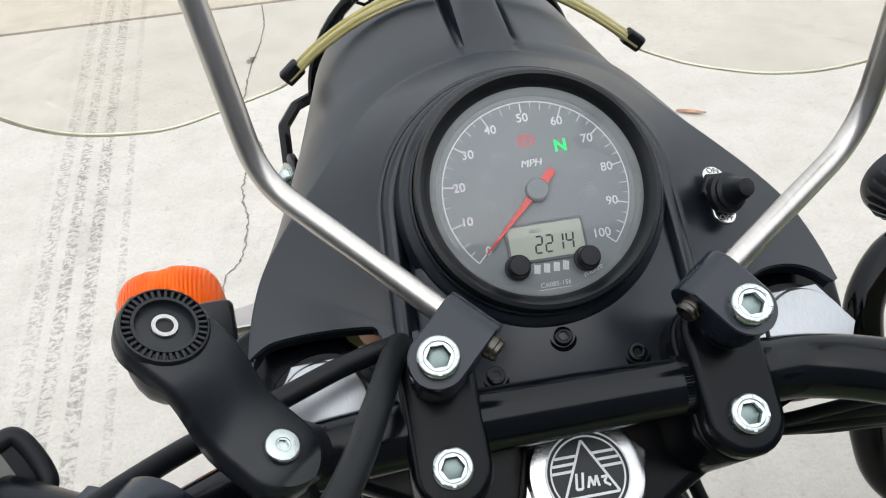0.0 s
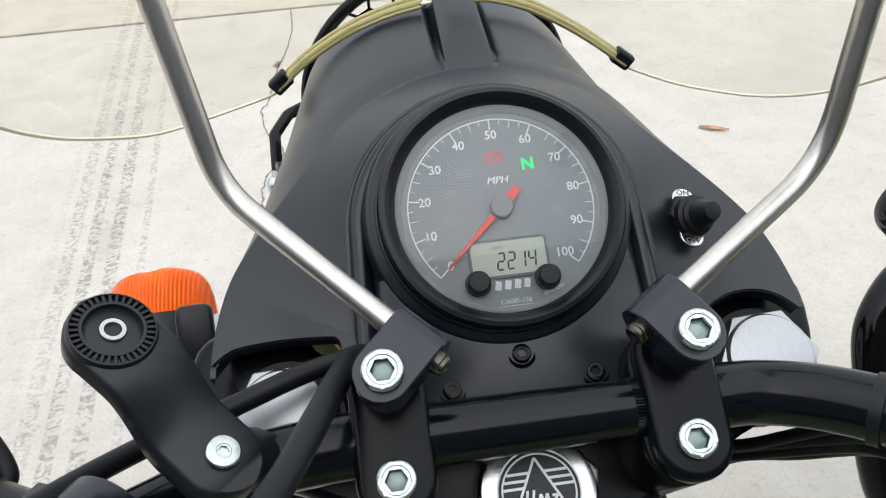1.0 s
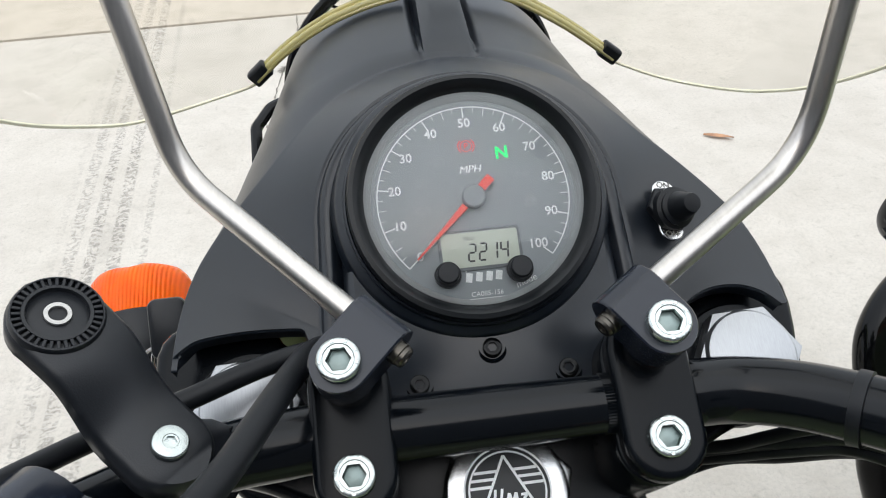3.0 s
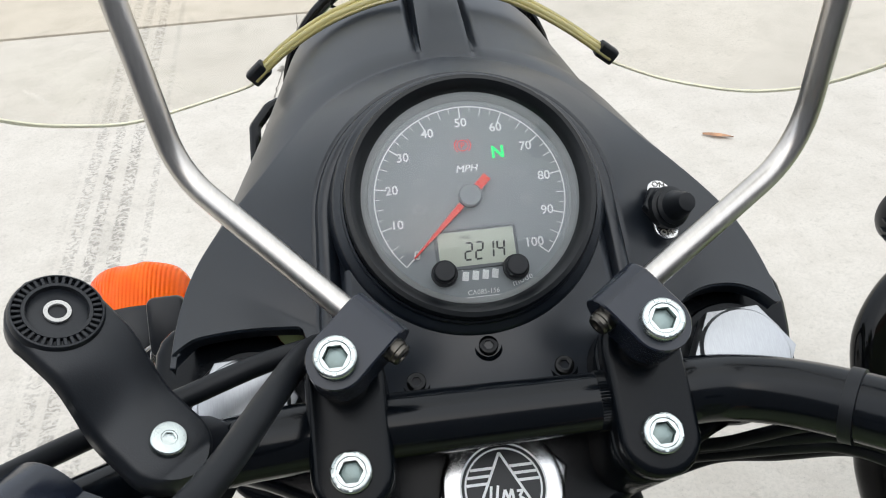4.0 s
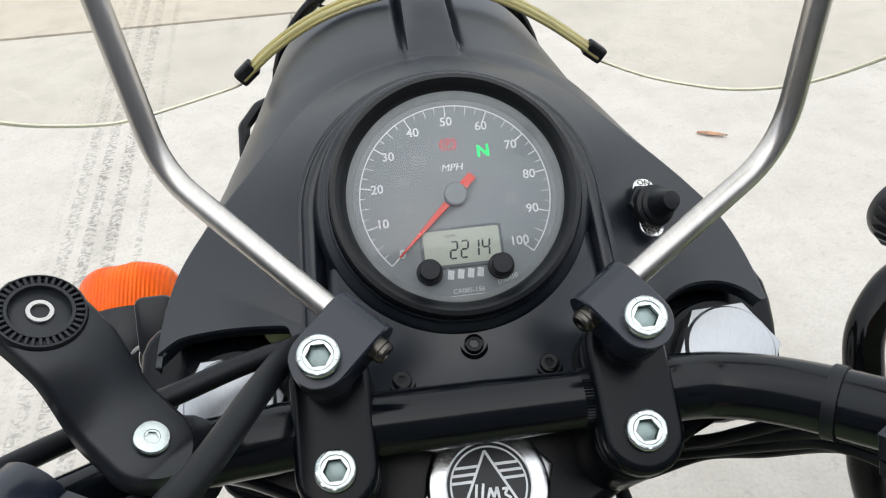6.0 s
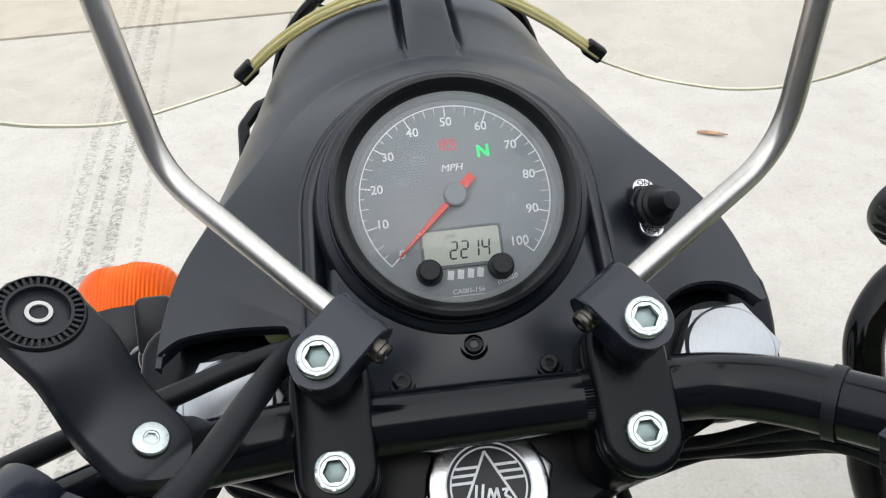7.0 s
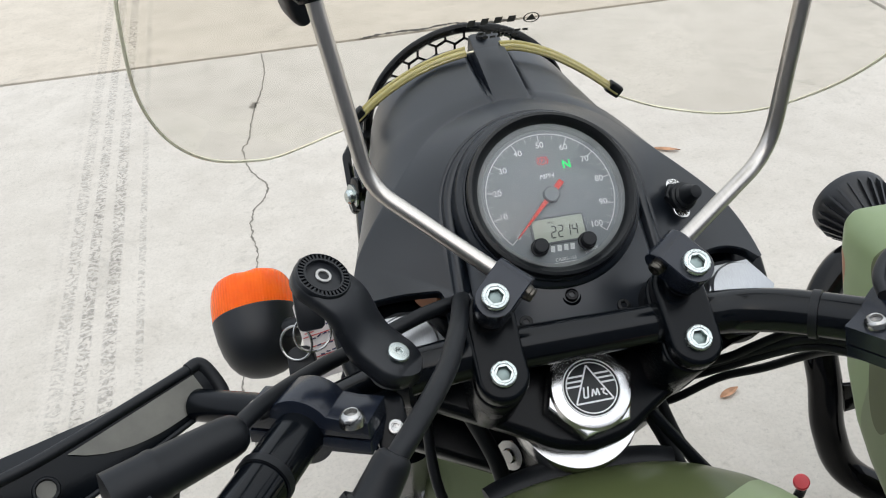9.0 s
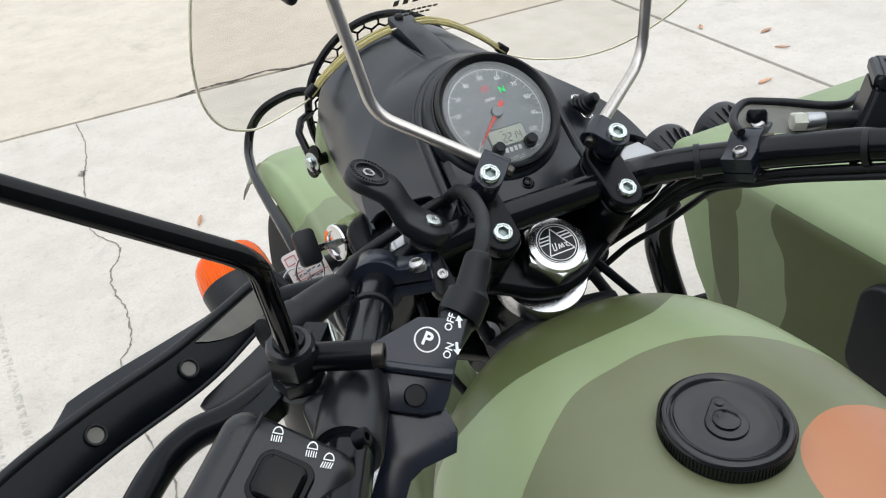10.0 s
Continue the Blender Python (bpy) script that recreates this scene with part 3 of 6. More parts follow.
def tombstone(r, low):
    """A round-headed outline with slightly splayed legs, from the left foot over the top to the right foot."""
    arc = [(r * math.cos(a), r * math.sin(a), 0) for a in np.linspace(math.pi, 0, 90)]
    leg = [(r * (1 + 0.0035 * k), low * k / 20, 0) for k in range(20, 0, -1)]
    return even([*[(-x, v, 0) for x, v, z in leg], *arc, *leg[::-1]], NB)


def collar(r, depth, low=-0.083):
    """A step of the collar, depth below the dial's rim, never sinking through the rear face."""
    out = []
    for x, v, z in tombstone(r, low):
        p = HUB + X * (x * 1.02 - 0.001) + DV * (v - 0.003) + DN * depth
        h = (p - FACE).dot(FN)
        out.append(p + FN * max(0.0, 0.001 - h))
    return out


loops = [[hood(t, y) for t in frac] for y in (0.2, 0.197, 0.18, 0.16, 0.14, 0.12)]
edge = [face(x, v) for x, v in brow]
front = loops[-1]
# two grooves beside the centre rib, deeper towards the front
def groove(p):
    u = min(1.0, max(0.0, (p.y - 0.106) / 0.06))
    cut = 0.0075 * u ** 0.7 if p.z > 1.03 else 0.0
    return p - Z * cut * sum(math.exp(-((p.x - x) / 0.0019) ** 2) for x in (-0.0098, 0.0198))


foot = collar(0.0695, -0.0212)
# sweep from the hood back to the brow, turn over it and rise to the foot of the collar
for w in (0.16, 0.32, 0.48, 0.64, 0.78, 0.88):
    loops.append([f.lerp(e, w) + FN * 0.0004 * math.sin(math.pi * w) + X * (e.x * 0.035 * math.sin(math.pi * w)) for f, e in zip(front, edge)])
into = [(q - e).normalized() for e, q in zip(edge, foot)]
back = [(b - e).normalized() for e, b in zip(edge, loops[-1])]
loops.append([e + b * 0.0016 for e, b in zip(edge, back)])
loops.append([e + b * 0.0006 + i * 0.00015 for e, b, i in zip(edge, back, into)])
loops.append([e + i * 0.0006 + b * 0.00015 for e, b, i in zip(edge, back, into)])
loops.append([e + i * 0.0016 for e, i in zip(edge, into)])
first_face = len(loops) - 1
rim_ = loops[-1]
for w in np.linspace(0.03, 0.97, 32):
    loops.append([a.lerp(b, w) + FN * 0.0010 * math.sin(math.pi * w) for a, b in zip(rim_, foot)])
loops.append(foot)
for r, d in ((0.0680, -0.0212), (0.0672, -0.0202), (0.0667, -0.0182), (0.0658, -0.0168), (0.0642, -0.0162), (0.0624, -0.0160), (0.0612, -0.0165), (0.0600, -0.019), (0.0560, -0.026), (0.0480, -0.032)):
    loops.append(collar(r, d))


# lower edges of the two wings, cut free of the fork nuts
arch_left = glide([(-0.1405, -0.0625, 0), (-0.1383, -0.0581, 0), (-0.1352, -0.0545, 0), (-0.1292, -0.0502, 0), (-0.1241, -0.0483, 0), (-0.1152, -0.0475, 0), (-0.1053, -0.0472, 0), (-0.0951, -0.0475, 0), (-0.0815, -0.0485, 0), (-0.0785, -0.0497, 0), (-0.0768, -0.0535, 0), (-0.0762, -0.062, 0), (-0.0760, -0.085, 0), (-0.0758, -0.12, 0)], 6)
arch_right = glide([(0.078, -0.074, 0), (0.0865, -0.0635, 0), (0.0921, -0.0574, 0), (0.0967, -0.0544, 0), (0.1042, -0.0517, 0), (0.1125, -0.051, 0), (0.1203, -0.0522, 0), (0.1274, -0.0555, 0), (0.1327, -0.0603, 0), (0.139, -0.068, 0)], 6)


def arch(x):
    line = arch_left if x < 0 else arch_right
    return float(np.interp(x, [q.x for q in line], [q.y for q in line], left=-1.0, right=-1.0))


loops = [*[[groove(p) for p in lp] for lp in loops[:first_face - 2]], *loops[first_face - 2:]]
bm = bmesh.new()
above = []
for k, lp in enumerate(loops):
    on_face = first_face - 2 <= k < first_face + 34
    above.append([(p - FACE).dot(FV) - (arch(p.x) if on_face else -1.0) for p in lp])
    for i, gap in enumerate(above[-1]):
        if abs(gap) < 0.0006:
            lp[i] = lp[i] - FV * gap
            above[-1][i] = 0.0
corners, cut_edge = {}, []


def corner(k, i):
    """A point of the skin."""
    if (k, i) not in corners:
        corners[k, i] = bm.verts.new(loops[k][i])
    return corners[k, i]


def crossing(a, b):
    """Where the arch cuts the skin between two of its points."""
    key = (min(a, b), max(a, b))
    if key not in corners:
        (ka, ia), (kb, ib) = key
        ga, gb = above[ka][ia], above[kb][ib]
        if ga == 0.0 or gb == 0.0:
            cut_edge.append(loops[ka][ia] if ga == 0.0 else loops[kb][ib])
            return corner(ka, ia) if ga == 0.0 else corner(kb, ib)
        p = loops[ka][ia].lerp(loops[kb][ib], ga / (ga - gb))
        corners[key] = bm.verts.new(p)
        cut_edge.append(p)
    return corners[key]


for k in range(len(loops) - 1):
    for i in range(NB - 1):
        quad = ((k, i), (k, i + 1), (k + 1, i + 1), (k + 1, i))
        poly = []
        for a, b in zip(quad, (*quad[1:], quad[0])):
            up_a, up_b = above[a[0]][a[1]] >= 0, above[b[0]][b[1]] >= 0
            if up_a and corner(*a) not in poly:
                poly.append(corner(*a))
            if up_a != up_b:
                mark = crossing(a, b)
                if mark not in poly:
                    poly.append(mark)
        if len(poly) > 2:
            bm.faces.new(poly)
cut_edge.sort(key=lambda p: p.x)
bmesh.ops.recalc_face_normals(bm, faces=bm.faces)
nacelle = part("headlamp_nacelle", bm, "nacelle", bike, "matt black plastic headlamp nacelle", 50)
uses = {}
for poly in nacelle.data.polygons:
    for key in poly.edge_keys:
        uses[key] = uses.get(key, 0) + 1
for rim_edge in nacelle.data.edges:
    if uses.get(rim_edge.key, 0) == 1:
        rim_edge.use_edge_sharp = True
so = nacelle.modifiers.new("wall", "SOLIDIFY")
so.thickness, so.offset = 0.0025, -1.0
# stepped ring that carries the speedometer
bm = bmesh.new()
lathe(bm, [(0.0634, -0.03), (0.0632, -0.0170), (0.0624, -0.0155), (0.0616, -0.0135), (0.0610, -0.0105), (0.0604, -0.0088), (0.0592, -0.0078), (0.0578, -0.0074), (0.0568, -0.0065), (0.0563, -0.004), (0.0555, -0.0035), (0.0535, -0.006)], DIAL @ Matrix.Translation((-0.0006, 0, 0)), 120)
part("dial_ring", bm, "nacelle", nacelle)

# thin rolled lips along the two arches over the fork nuts
for side_lip in (-1, 1):
    line = []
    for p in cut_edge:
        if p.x * side_lip > 0.070 and abs(p.x) < 0.1365 and (p - FACE).dot(FN) > -0.004 and (not line or p.x - line[-1].x > 0.0007):
            line.append(p)
    bm = bmesh.new()
    loft(bm, [[p - FN * 0.0004 - FV * 0.0001, p - FN * 0.0012 - FV * 0.0008, p - FN * 0.009 - FV * 0.0006, p - FN * 0.009 + FV * 0.001, p - FN * 0.0045 + FV * 0.001] for p in line], cap0=True, cap1=True)
    bmesh.ops.recalc_face_normals(bm, faces=bm.faces)
    part("arch_lip", bm, "nacelle", nacelle)

# lower dash panel with its screws
bm = bmesh.new()
loft(bm, [[face(-0.061, -0.002, 0.012), face(-0.056, -0.002, 0.022), face(0.056, -0.002, 0.022), face(0.061, -0.002, 0.012)],
          [face(-0.061, -0.05, 0.004), face(-0.056, -0.05, 0.011), face(0.056, -0.05, 0.011), face(0.061, -0.05, 0.004)],
          [face(-0.061, -0.085, 0.002), face(-0.052, -0.085, 0.004), face(0.052, -0.085, 0.004), face(0.061, -0.085, 0.002)],
          [face(-0.055, -0.105, -0.006), face(-0.046, -0.105, -0.004), face(0.046, -0.105, -0.004), face(0.055, -0.105, -0.006)]], closed=False)
dash = part("dash_panel", bm, "nacelle", nacelle)
for x, v, lift in ((0.0, -0.0702, 0.0092), (-0.0326, -0.082, 0.0066), (0.0312, -0.0822, 0.0066)):
    m = basis(face(x, v, lift), FN)
    bm = socket_bolt(m, 0.0042, 0.006, 0.0022)
    part("dash_screw", bm, "gloss_black", nacelle)
    bm = bmesh.new()
    lathe(bm, [(0.0066, -0.006), (0.0064, -0.0028), (0.0058, -0.0022), (0.0046, -0.003)], m)
    part("screw_cup", bm, "satin_black", nacelle)

# centre rib on the hood, rising forward out of the brow
bm = bmesh.new()
rows = []
for y, zt in ((0.108, 1.0622), (0.112, 1.0636), (0.116, 1.0648), (0.12, 1.0659), (0.13, 1.0679), (0.15, 1.0712), (0.175, 1.0750), (0.2, 1.0785)):
    w = 0.0132 - 0.0012 * (y - 0.11) / 0.09
    rows.append([Vector((0.005 + x, y, z)) for x, z in ((-w - 0.002, 1.05), (-w - 0.0006, zt - 0.004), (-w, zt - 0.0012), (-w + 0.0025, zt), (w - 0.0025, zt), (w, zt - 0.0012), (w + 0.0006, zt - 0.004), (w + 0.002, 1.05))])
loft(bm, rows, closed=False, cap1=True)
part("centre_rib", bm, "nacelle", nacelle)
bm = bmesh.new()
lathe(bm, [(0.0045, 0), (0.0045, 0.0025), (0.003, 0.004), (0, 0.0045)], basis((0.002, 0.193, 1.0775), Z), 16)
part("rib_stud", bm, "rubber", nacelle)

# headlamp shell below the hood, with its rim and wire guard
bm = bmesh.new()
LAMP = basis((-0.003, 0, 0.9495), Y, X)
GUARD = basis((-0.003, 0, 0.978), Y, X)
lathe(bm, [(0, 0.03), (0.07, 0.035), (0.09, 0.055), (0.097, 0.08), (0.099, 0.186), (0.1005, 0.19), (0.1005, 0.205), (0.098, 0.209), (0.093, 0.2)], LAMP, 64)
headlamp = part("headlamp", bm, "camo_guard", bike, "round camouflage-green headlamp shell behind a wire guard")
bm = bmesh.new()
lathe(bm, [(0.094, 0.2), (0.07, 0.213), (0, 0.22)], LAMP, 48)
part("headlamp_lens", bm, "clear", headlamp)
bm = bmesh.new()
lathe(bm, [(0.094, 0.198), (0.06, 0.16), (0, 0.14)], LAMP, 48)
part("reflector", bm, "chrome", headlamp)
bm = bmesh.new()
tube(bm, [GUARD @ Vector((0.0925 * math.cos(a), 0.0925 * math.sin(a), 0.235)) for a in np.linspace(0, 2 * math.pi, 65)], 0.0042, 10, caps=False)
guard = part("guard_ring", bm, "gloss_black", headlamp)
bm = bmesh.new()
cell = 0.0165
for i in range(-8, 9):
    for j in range(-8, 9):
        cx, cz = (i + 0.5 * (j % 2)) * cell, j * cell * 0.75
        knots = [(cx, cz - 0.5 * cell), (cx - 0.5 * cell, cz - 0.22 * cell), (cx - 0.5 * cell, cz + 0.22 * cell), (cx, cz + 0.5 * cell)]
        for a, b in zip(knots, knots[1:]):
            if math.hypot(*a) < 0.0925 and math.hypot(*b) < 0.0925:
                ya, yb = (0.235 + 0.01 * (1 - (math.hypot(*q) / 0.0925) ** 2) for q in (a, b))
                tube(bm, [GUARD @ Vector((*a, ya)), GUARD @ Vector((*b, yb))], 0.0012, 5)
part("guard_mesh", bm, "gloss_black", headlamp)
for s in (-1, 1):
    bm = bmesh.new()
    out_ = -0.118 if s < 0 else 0.106
    tube(bm, bent([(s * 0.093, 0.235, 0.985), (0.92 * out_, 0.222, 0.985), (out_, 0.205, 0.98), (out_, 0.182, 0.966), (0.99 * out_, 0.165, 0.95)], 0.008), 0.004, 10)
    part("guard_stay", bm, "gloss_black", headlamp)
    m = basis((0.987 * out_ - 0.002, 0.172, 0.9605), (s * 0.93, -0.33, 0.12), Vector((0, 0.3, 1)))
    bm = bmesh.new()
    prism(bm, stadium(0.0085, 0.02), -0.004, -0.0005, m @ pose(0, 0, 0, 0, 0, 60), 0.0008)
    tube(bm, [m @ Vector((0, 0, -0.004)), m @ Vector((0, 0, -0.024))], 0.006, 14)
    part("guard_bracket", bm, "gloss_black", headlamp)
    bm = bmesh.new()
    lathe(bm, [(0.0105, -0.0005), (0.0105, 0.001), (0.0066, 0.0015), (0.0062, 0.0045), (0.0045, 0.006), (0, 0.0065)], m, 24)
    part("guard_screw", bm, "zinc", headlamp)

# ------------------------------------------------ speedometer
bm = bmesh.new()
lathe(bm, [(0.0535, -0.012), (0.0555, -0.004), (0.0555, 0.0005), (0.0545, 0.0025), (0.0525, 0.003), (0.0505, 0.0015), (0.0485, -0.0015), (0.0478, -0.004)], DIAL, 96)
speedo = part("speedometer", bm, "bezel", bike, "round white-on-grey speedometer with black bezel and small lcd")
bm = bmesh.new()
lathe(bm, [(0.0, -0.0062), (0.0481, -0.0062)], DIAL, 96)
part("dial_face", bm, "dial", speedo, "dark grey dial face")
bm = bmesh.new()
lathe(bm, [(0.0481, -0.0061), (0.0481, -0.0025), (0.0468, -0.0035), (0.0452, -0.0061)], DIAL, 96)
part("inner_rim", bm, "dial_rim", speedo)
bm = bmesh.new()
lathe(bm, [(0.0, -0.0012), (0.0462, -0.0012), (0.0479, -0.0022)], DIAL, 96)
glass = part("glass", bm, "clear", speedo, "clear dial glass")
glass.visible_shadow = False
UP = -0.0058


def turned(v, a):
    """A point at radius v and clockwise angle a from the top of the dial."""
    return (v * math.sin(radians(a)), v * math.cos(radians(a)))


bm = bmesh.new()
for k in range(41):
    a = -132.5 + 265 * k / 40
    long_ = 0.0052 if k % 4 == 0 else 0.0040 if k % 2 == 0 else 0.0026
    blade(bm, bar2(turned(0.0423, a), turned(0.0423 - long_, a), 0.00062 if k % 4 == 0 else 0.0004), DIAL, UP)
annulus(bm, 0.0420, 0.0426, DIAL, UP, radians(90 - 132.5), radians(90 + 132.5), 90)
part("scale_marks", bm, "white_print", speedo)
for k in range(11):
    x, y = turned(0.0347 if k else 0.0354, -132.5 + 26.5 * k)
    bm = lettering(str(10 * k), 0.0057, DIAL @ Matrix.Translation((x, y, UP)), 0.00011)
    part("numeral", bm, "white_print", speedo)
for text, x, y, size, sh in (("MPH", -0.0001, 0.0130, 0.0049, 0.25), ("MPH", 0.0001, 0.0130, 0.0049, 0.25), ("CA085-156", 0.0006, -0.0428, 0.0030, 0.1), ("reset", -0.0170, -0.0395, 0.0042, 0.1), ("mode", 0.0178, -0.0395, 0.0042, 0.1)):
    turn = {"reset": -14, "mode": 18}.get(text, 0)
    bm = lettering(text, size, DIAL @ Matrix.Translation((x, y, UP + x * 0.1)) @ pose(0, 0, 0, 0, 0, turn), 0.0, sh)
    part("lettering", bm, "white_print", speedo)
bm = bmesh.new()
blade(bm, [(-0.0078, -0.0449), (0.009, -0.0449), (0.009, -0.0446), (-0.0078, -0.0446)], DIAL, UP)
for x in (-0.0067, -0.0023, 0.0021, 0.0063):
    blade(bm, bar2((x, -0.0373), (x + 0.0008, -0.0333), 0.0028), DIAL, UP)
blade(bm, bar2((-0.0075, -0.0326), (-0.0068, -0.0312), 0.0008), DIAL, UP)
part("maker_mark", bm, "white_print", speedo)
# liquid-crystal window
LCD = DIAL @ Matrix.Translation((0.0, -0.0232, UP))
bm = bmesh.new()
prism(bm, rounded(0.0362, 0.0182, 0.0018), -0.0006, 0.0008, LCD, 0.0004, 2)
window = part("lcd_window", bm, "lcd_frame", speedo)
bm = bmesh.new()
blade(bm, rounded(0.0335, 0.0154, 0.001), LCD, 0.0011)
part("lcd_panel", bm, "lcd", speedo, "pale grey-green lcd panel")
SEG = {"1": "bc", "2": "abged", "4": "fgbc"}


def digit(ch, x, y, w, h, bm):
    t = 0.0008
    pos = {"a": ((0, h), (w, h)), "b": ((w, h), (w, h / 2)), "c": ((w, h / 2), (w, 0)), "d": ((0, 0), (w, 0)), "e": ((0, h / 2), (0, 0)), "f": ((0, h), (0, h / 2)), "g": ((0, h / 2), (w, h / 2))}
    for s in SEG[ch]:
        a, b = (Vector(q) for q in pos[s])
        d = (b - a).normalized() * 0.0003
        a, b = a + d, b - d
        pts = bar2(a, b, t)
        blade(bm, [(p.x + x + 0.1 * p.y, p.y + y) for p in pts], LCD, 0.0013)


bm = bmesh.new()
for k, ch in enumerate("2214"):
    digit(ch, -0.0056 + 0.0047 * k, -0.0052, 0.0030, 0.0074, bm)
part("lcd_digits", bm, "lcd_ink", speedo)
bm = lettering("ODO", 0.0021, LCD @ Matrix.Translation((-0.0046, 0.0048, 0.0013)))
part("lettering", bm, "lcd_ink", speedo)
# needle, resting on zero
bm = bmesh.new()
na = -133.0
for pts in ([turned(0.0375, na - 0.5), turned(0.0375, na + 0.5), turned(0.006, na + 15), turned(0.006, na - 15)], [turned(0.0115, na + 180 + 9), turned(0.0115, na + 180 - 9), turned(0.004, na + 180 - 25), turned(0.004, na + 180 + 25)]):
    prism(bm, pts[::-1], 0.0, 0.0012, DIAL @ Matrix.Translation((0, 0, UP + 0.002)), 0.0002, 1)
part("needle", bm, "needle", speedo, "red needle at zero")
bm = bmesh.new()
lathe(bm, [(0.0052, 0), (0.0052, 0.0028), (0.0046, 0.0035), (0, 0.0035)], DIAL @ Matrix.Translation((0, 0, UP + 0.0006)), 32)
part("needle_hub", bm, "dial", speedo)
for x, y in ((-0.0155, -0.0338), (0.0155, -0.0344)):
    bm = bmesh.new()
    lathe(bm, [(0.0058, -0.001), (0.0056, 0.0006), (0.0049, 0.0008), (0.0047, 0.0055), (0.0041, 0.0062), (0, 0.0064)], DIAL @ Matrix.Translation((x, y, -0.0012)), 32)
    part("button", bm, "rubber", speedo, "black rubber push button")


def symbol(strokes, x, y, s, mat, w=0.0005, rings=()):
    bm = bmesh.new()
    m = DIAL @ Matrix.Translation((x, y, UP))
    for a, b in strokes:
        blade(bm, bar2(Vector(a) * s, Vector(b) * s, w), m)
    for r, a0, a1 in rings:
        annulus(bm, r * s - w / 2, r * s + w / 2, m, 0.0, radians(a0), radians(a1), 28)
    part("symbol", bm, mat, speedo)


box = lambda w, h: [((-w, -h), (w, -h)), ((w, -h), (w, h)), ((w, h), (-w, h)), ((-w, h), (-w, -h))]
bm = lettering("N", 0.0078, DIAL @ Matrix.Translation((0.0150, 0.0192, UP)), 0.0002)
part("symbol", bm, "lit_green", speedo, "lit green neutral symbol")
symbol([((-0.25, -0.5), (-0.25, 0.5)), ((-0.25, 0.5), (0.15, 0.5)), ((0.15, 0.5), (0.3, 0.25)), ((0.3, 0.25), (0.15, 0.0)), ((0.15, 0.0), (-0.25, 0.0))], -0.0003, 0.0240, 0.0025, "lit_red", 0.0004, ((1.0, 0, 360), (1.45, -50, 50), (1.45, 130, 230)))
symbol([*box(1.0, 0.6), ((-0.6, 0.6), (-0.6, 0.85)), ((0.6, 0.6), (0.6, 0.85)), ((-0.7, 0.1), (-0.3, 0.1)), ((0.3, 0.1), (0.7, 0.1)), ((0.5, -0.1), (0.5, 0.3))], -0.0142, 0.0178, 0.0027, "grey_print", 0.0006)
symbol([((-1.3, k), (-0.3, k)) for k in (-0.6, -0.2, 0.2, 0.6)] + [((0, -0.8), (0, 0.8))], -0.0215, 0.0088, 0.0022, "grey_print", 0.0006, ((0.8, -90, 90),))
symbol([*box(0.9, 0.6), ((-0.4, 0.6), (-0.4, 0.95)), ((-0.7, 0.95), (0.2, 0.95)), ((-1.3, -0.4), (-1.3, 0.4)), ((-1.3, 0), (-0.9, 0)), ((0.9, 0.3), (1.3, 0.3)), ((1.3, 0.3), (1.3, -0.4))], -0.0228, -0.0037, 0.0024, "grey_print", 0.0006)
symbol([((-1.6, 0), (-0.9, 0.6)), ((-1.6, 0), (-0.9, -0.6)), ((-0.9, 0.25), (-0.2, 0.25)), ((-0.9, -0.25), (-0.2, -0.25)), ((1.6, 0), (0.9, 0.6)), ((1.6, 0), (0.9, -0.6)), ((0.9, 0.25), (0.2, 0.25)), ((0.9, -0.25), (0.2, -0.25))], 0.0227, 0.0085, 0.0021, "grey_print", 0.0006)
symbol([*box(0.6, 0.9), ((-0.9, -0.9), (0.9, -0.9)), ((-0.6, 0.2), (0.6, 0.2)), ((0.6, 0.4), (1.1, 0.1)), ((1.1, 0.1), (1.1, -0.6))], 0.0245, -0.0035, 0.0024, "grey_print", 0.0007)

# ------------------------------------------------ toggle switch on the rear face
m = basis(face(0.0900, -0.0148, 0.0100), FN + X * 0.18)
bm = bmesh.new()
prism(bm, [(p[0], p[1] + 0.0) for p in stadium(0.0058, 0.020)], -0.001, 0.0008, m @ pose(0, 0, 0, 0, 0, -4), 0.0004, 1)
toggle = part("toggle_switch", bm, "aluminium", bike, "rubber-booted toggle switch on a bare metal plate")
for text, y in (("ON", 0.0132), ("OFF", -0.0128)):
    bm = lettering(text, 0.0042, m @ pose(0, 0, 0, 0, 0, -4) @ Matrix.Translation((0, y, 0.0011)))
    part("lettering", bm, "bare", toggle)
bm = bmesh.new()
prism(bm, ngon(0.0112, 6), 0.0, 0.005, m, 0.0015)
part("nut", bm, "rubber", toggle)
bm = bmesh.new()
lathe(bm, [(0.0100, 0.003), (0.0098, 0.0068), (0.0082, 0.0078), (0.0086, 0.0096), (0.0070, 0.0108), (0.0066, 0.0122), (0.0056, 0.0142), (0.0052, 0.0172), (0.0042, 0.0198), (0, 0.0206)], m @ pose(0, 0, 0, 20, 6, 0), 28)
part("boot", bm, "rubber", toggle)

# ------------------------------------------------ handlebar, risers, triple clamp
BARLINE = bent([(-0.32, -0.42, 1.075), (-0.235, -0.25, 1.043), (-0.172, -0.124, 1.012), (-0.115, -0.080, 0.9935), tuple(steer(-0.075, 0, 0)), tuple(steer(0.07, 0, 0))], 0.06, 9)
BARLINE += glide([tuple(steer(0.07, 0, 0)), (0.095, -0.0795, 0.9955), (0.12, -0.0915, 1.0), (0.15, -0.1175, 1.0085), (0.19, -0.16, 1.0225), (0.235, -0.237, 1.045), (0.32, -0.42, 1.075)], 7)[1:]
bm = bmesh.new()
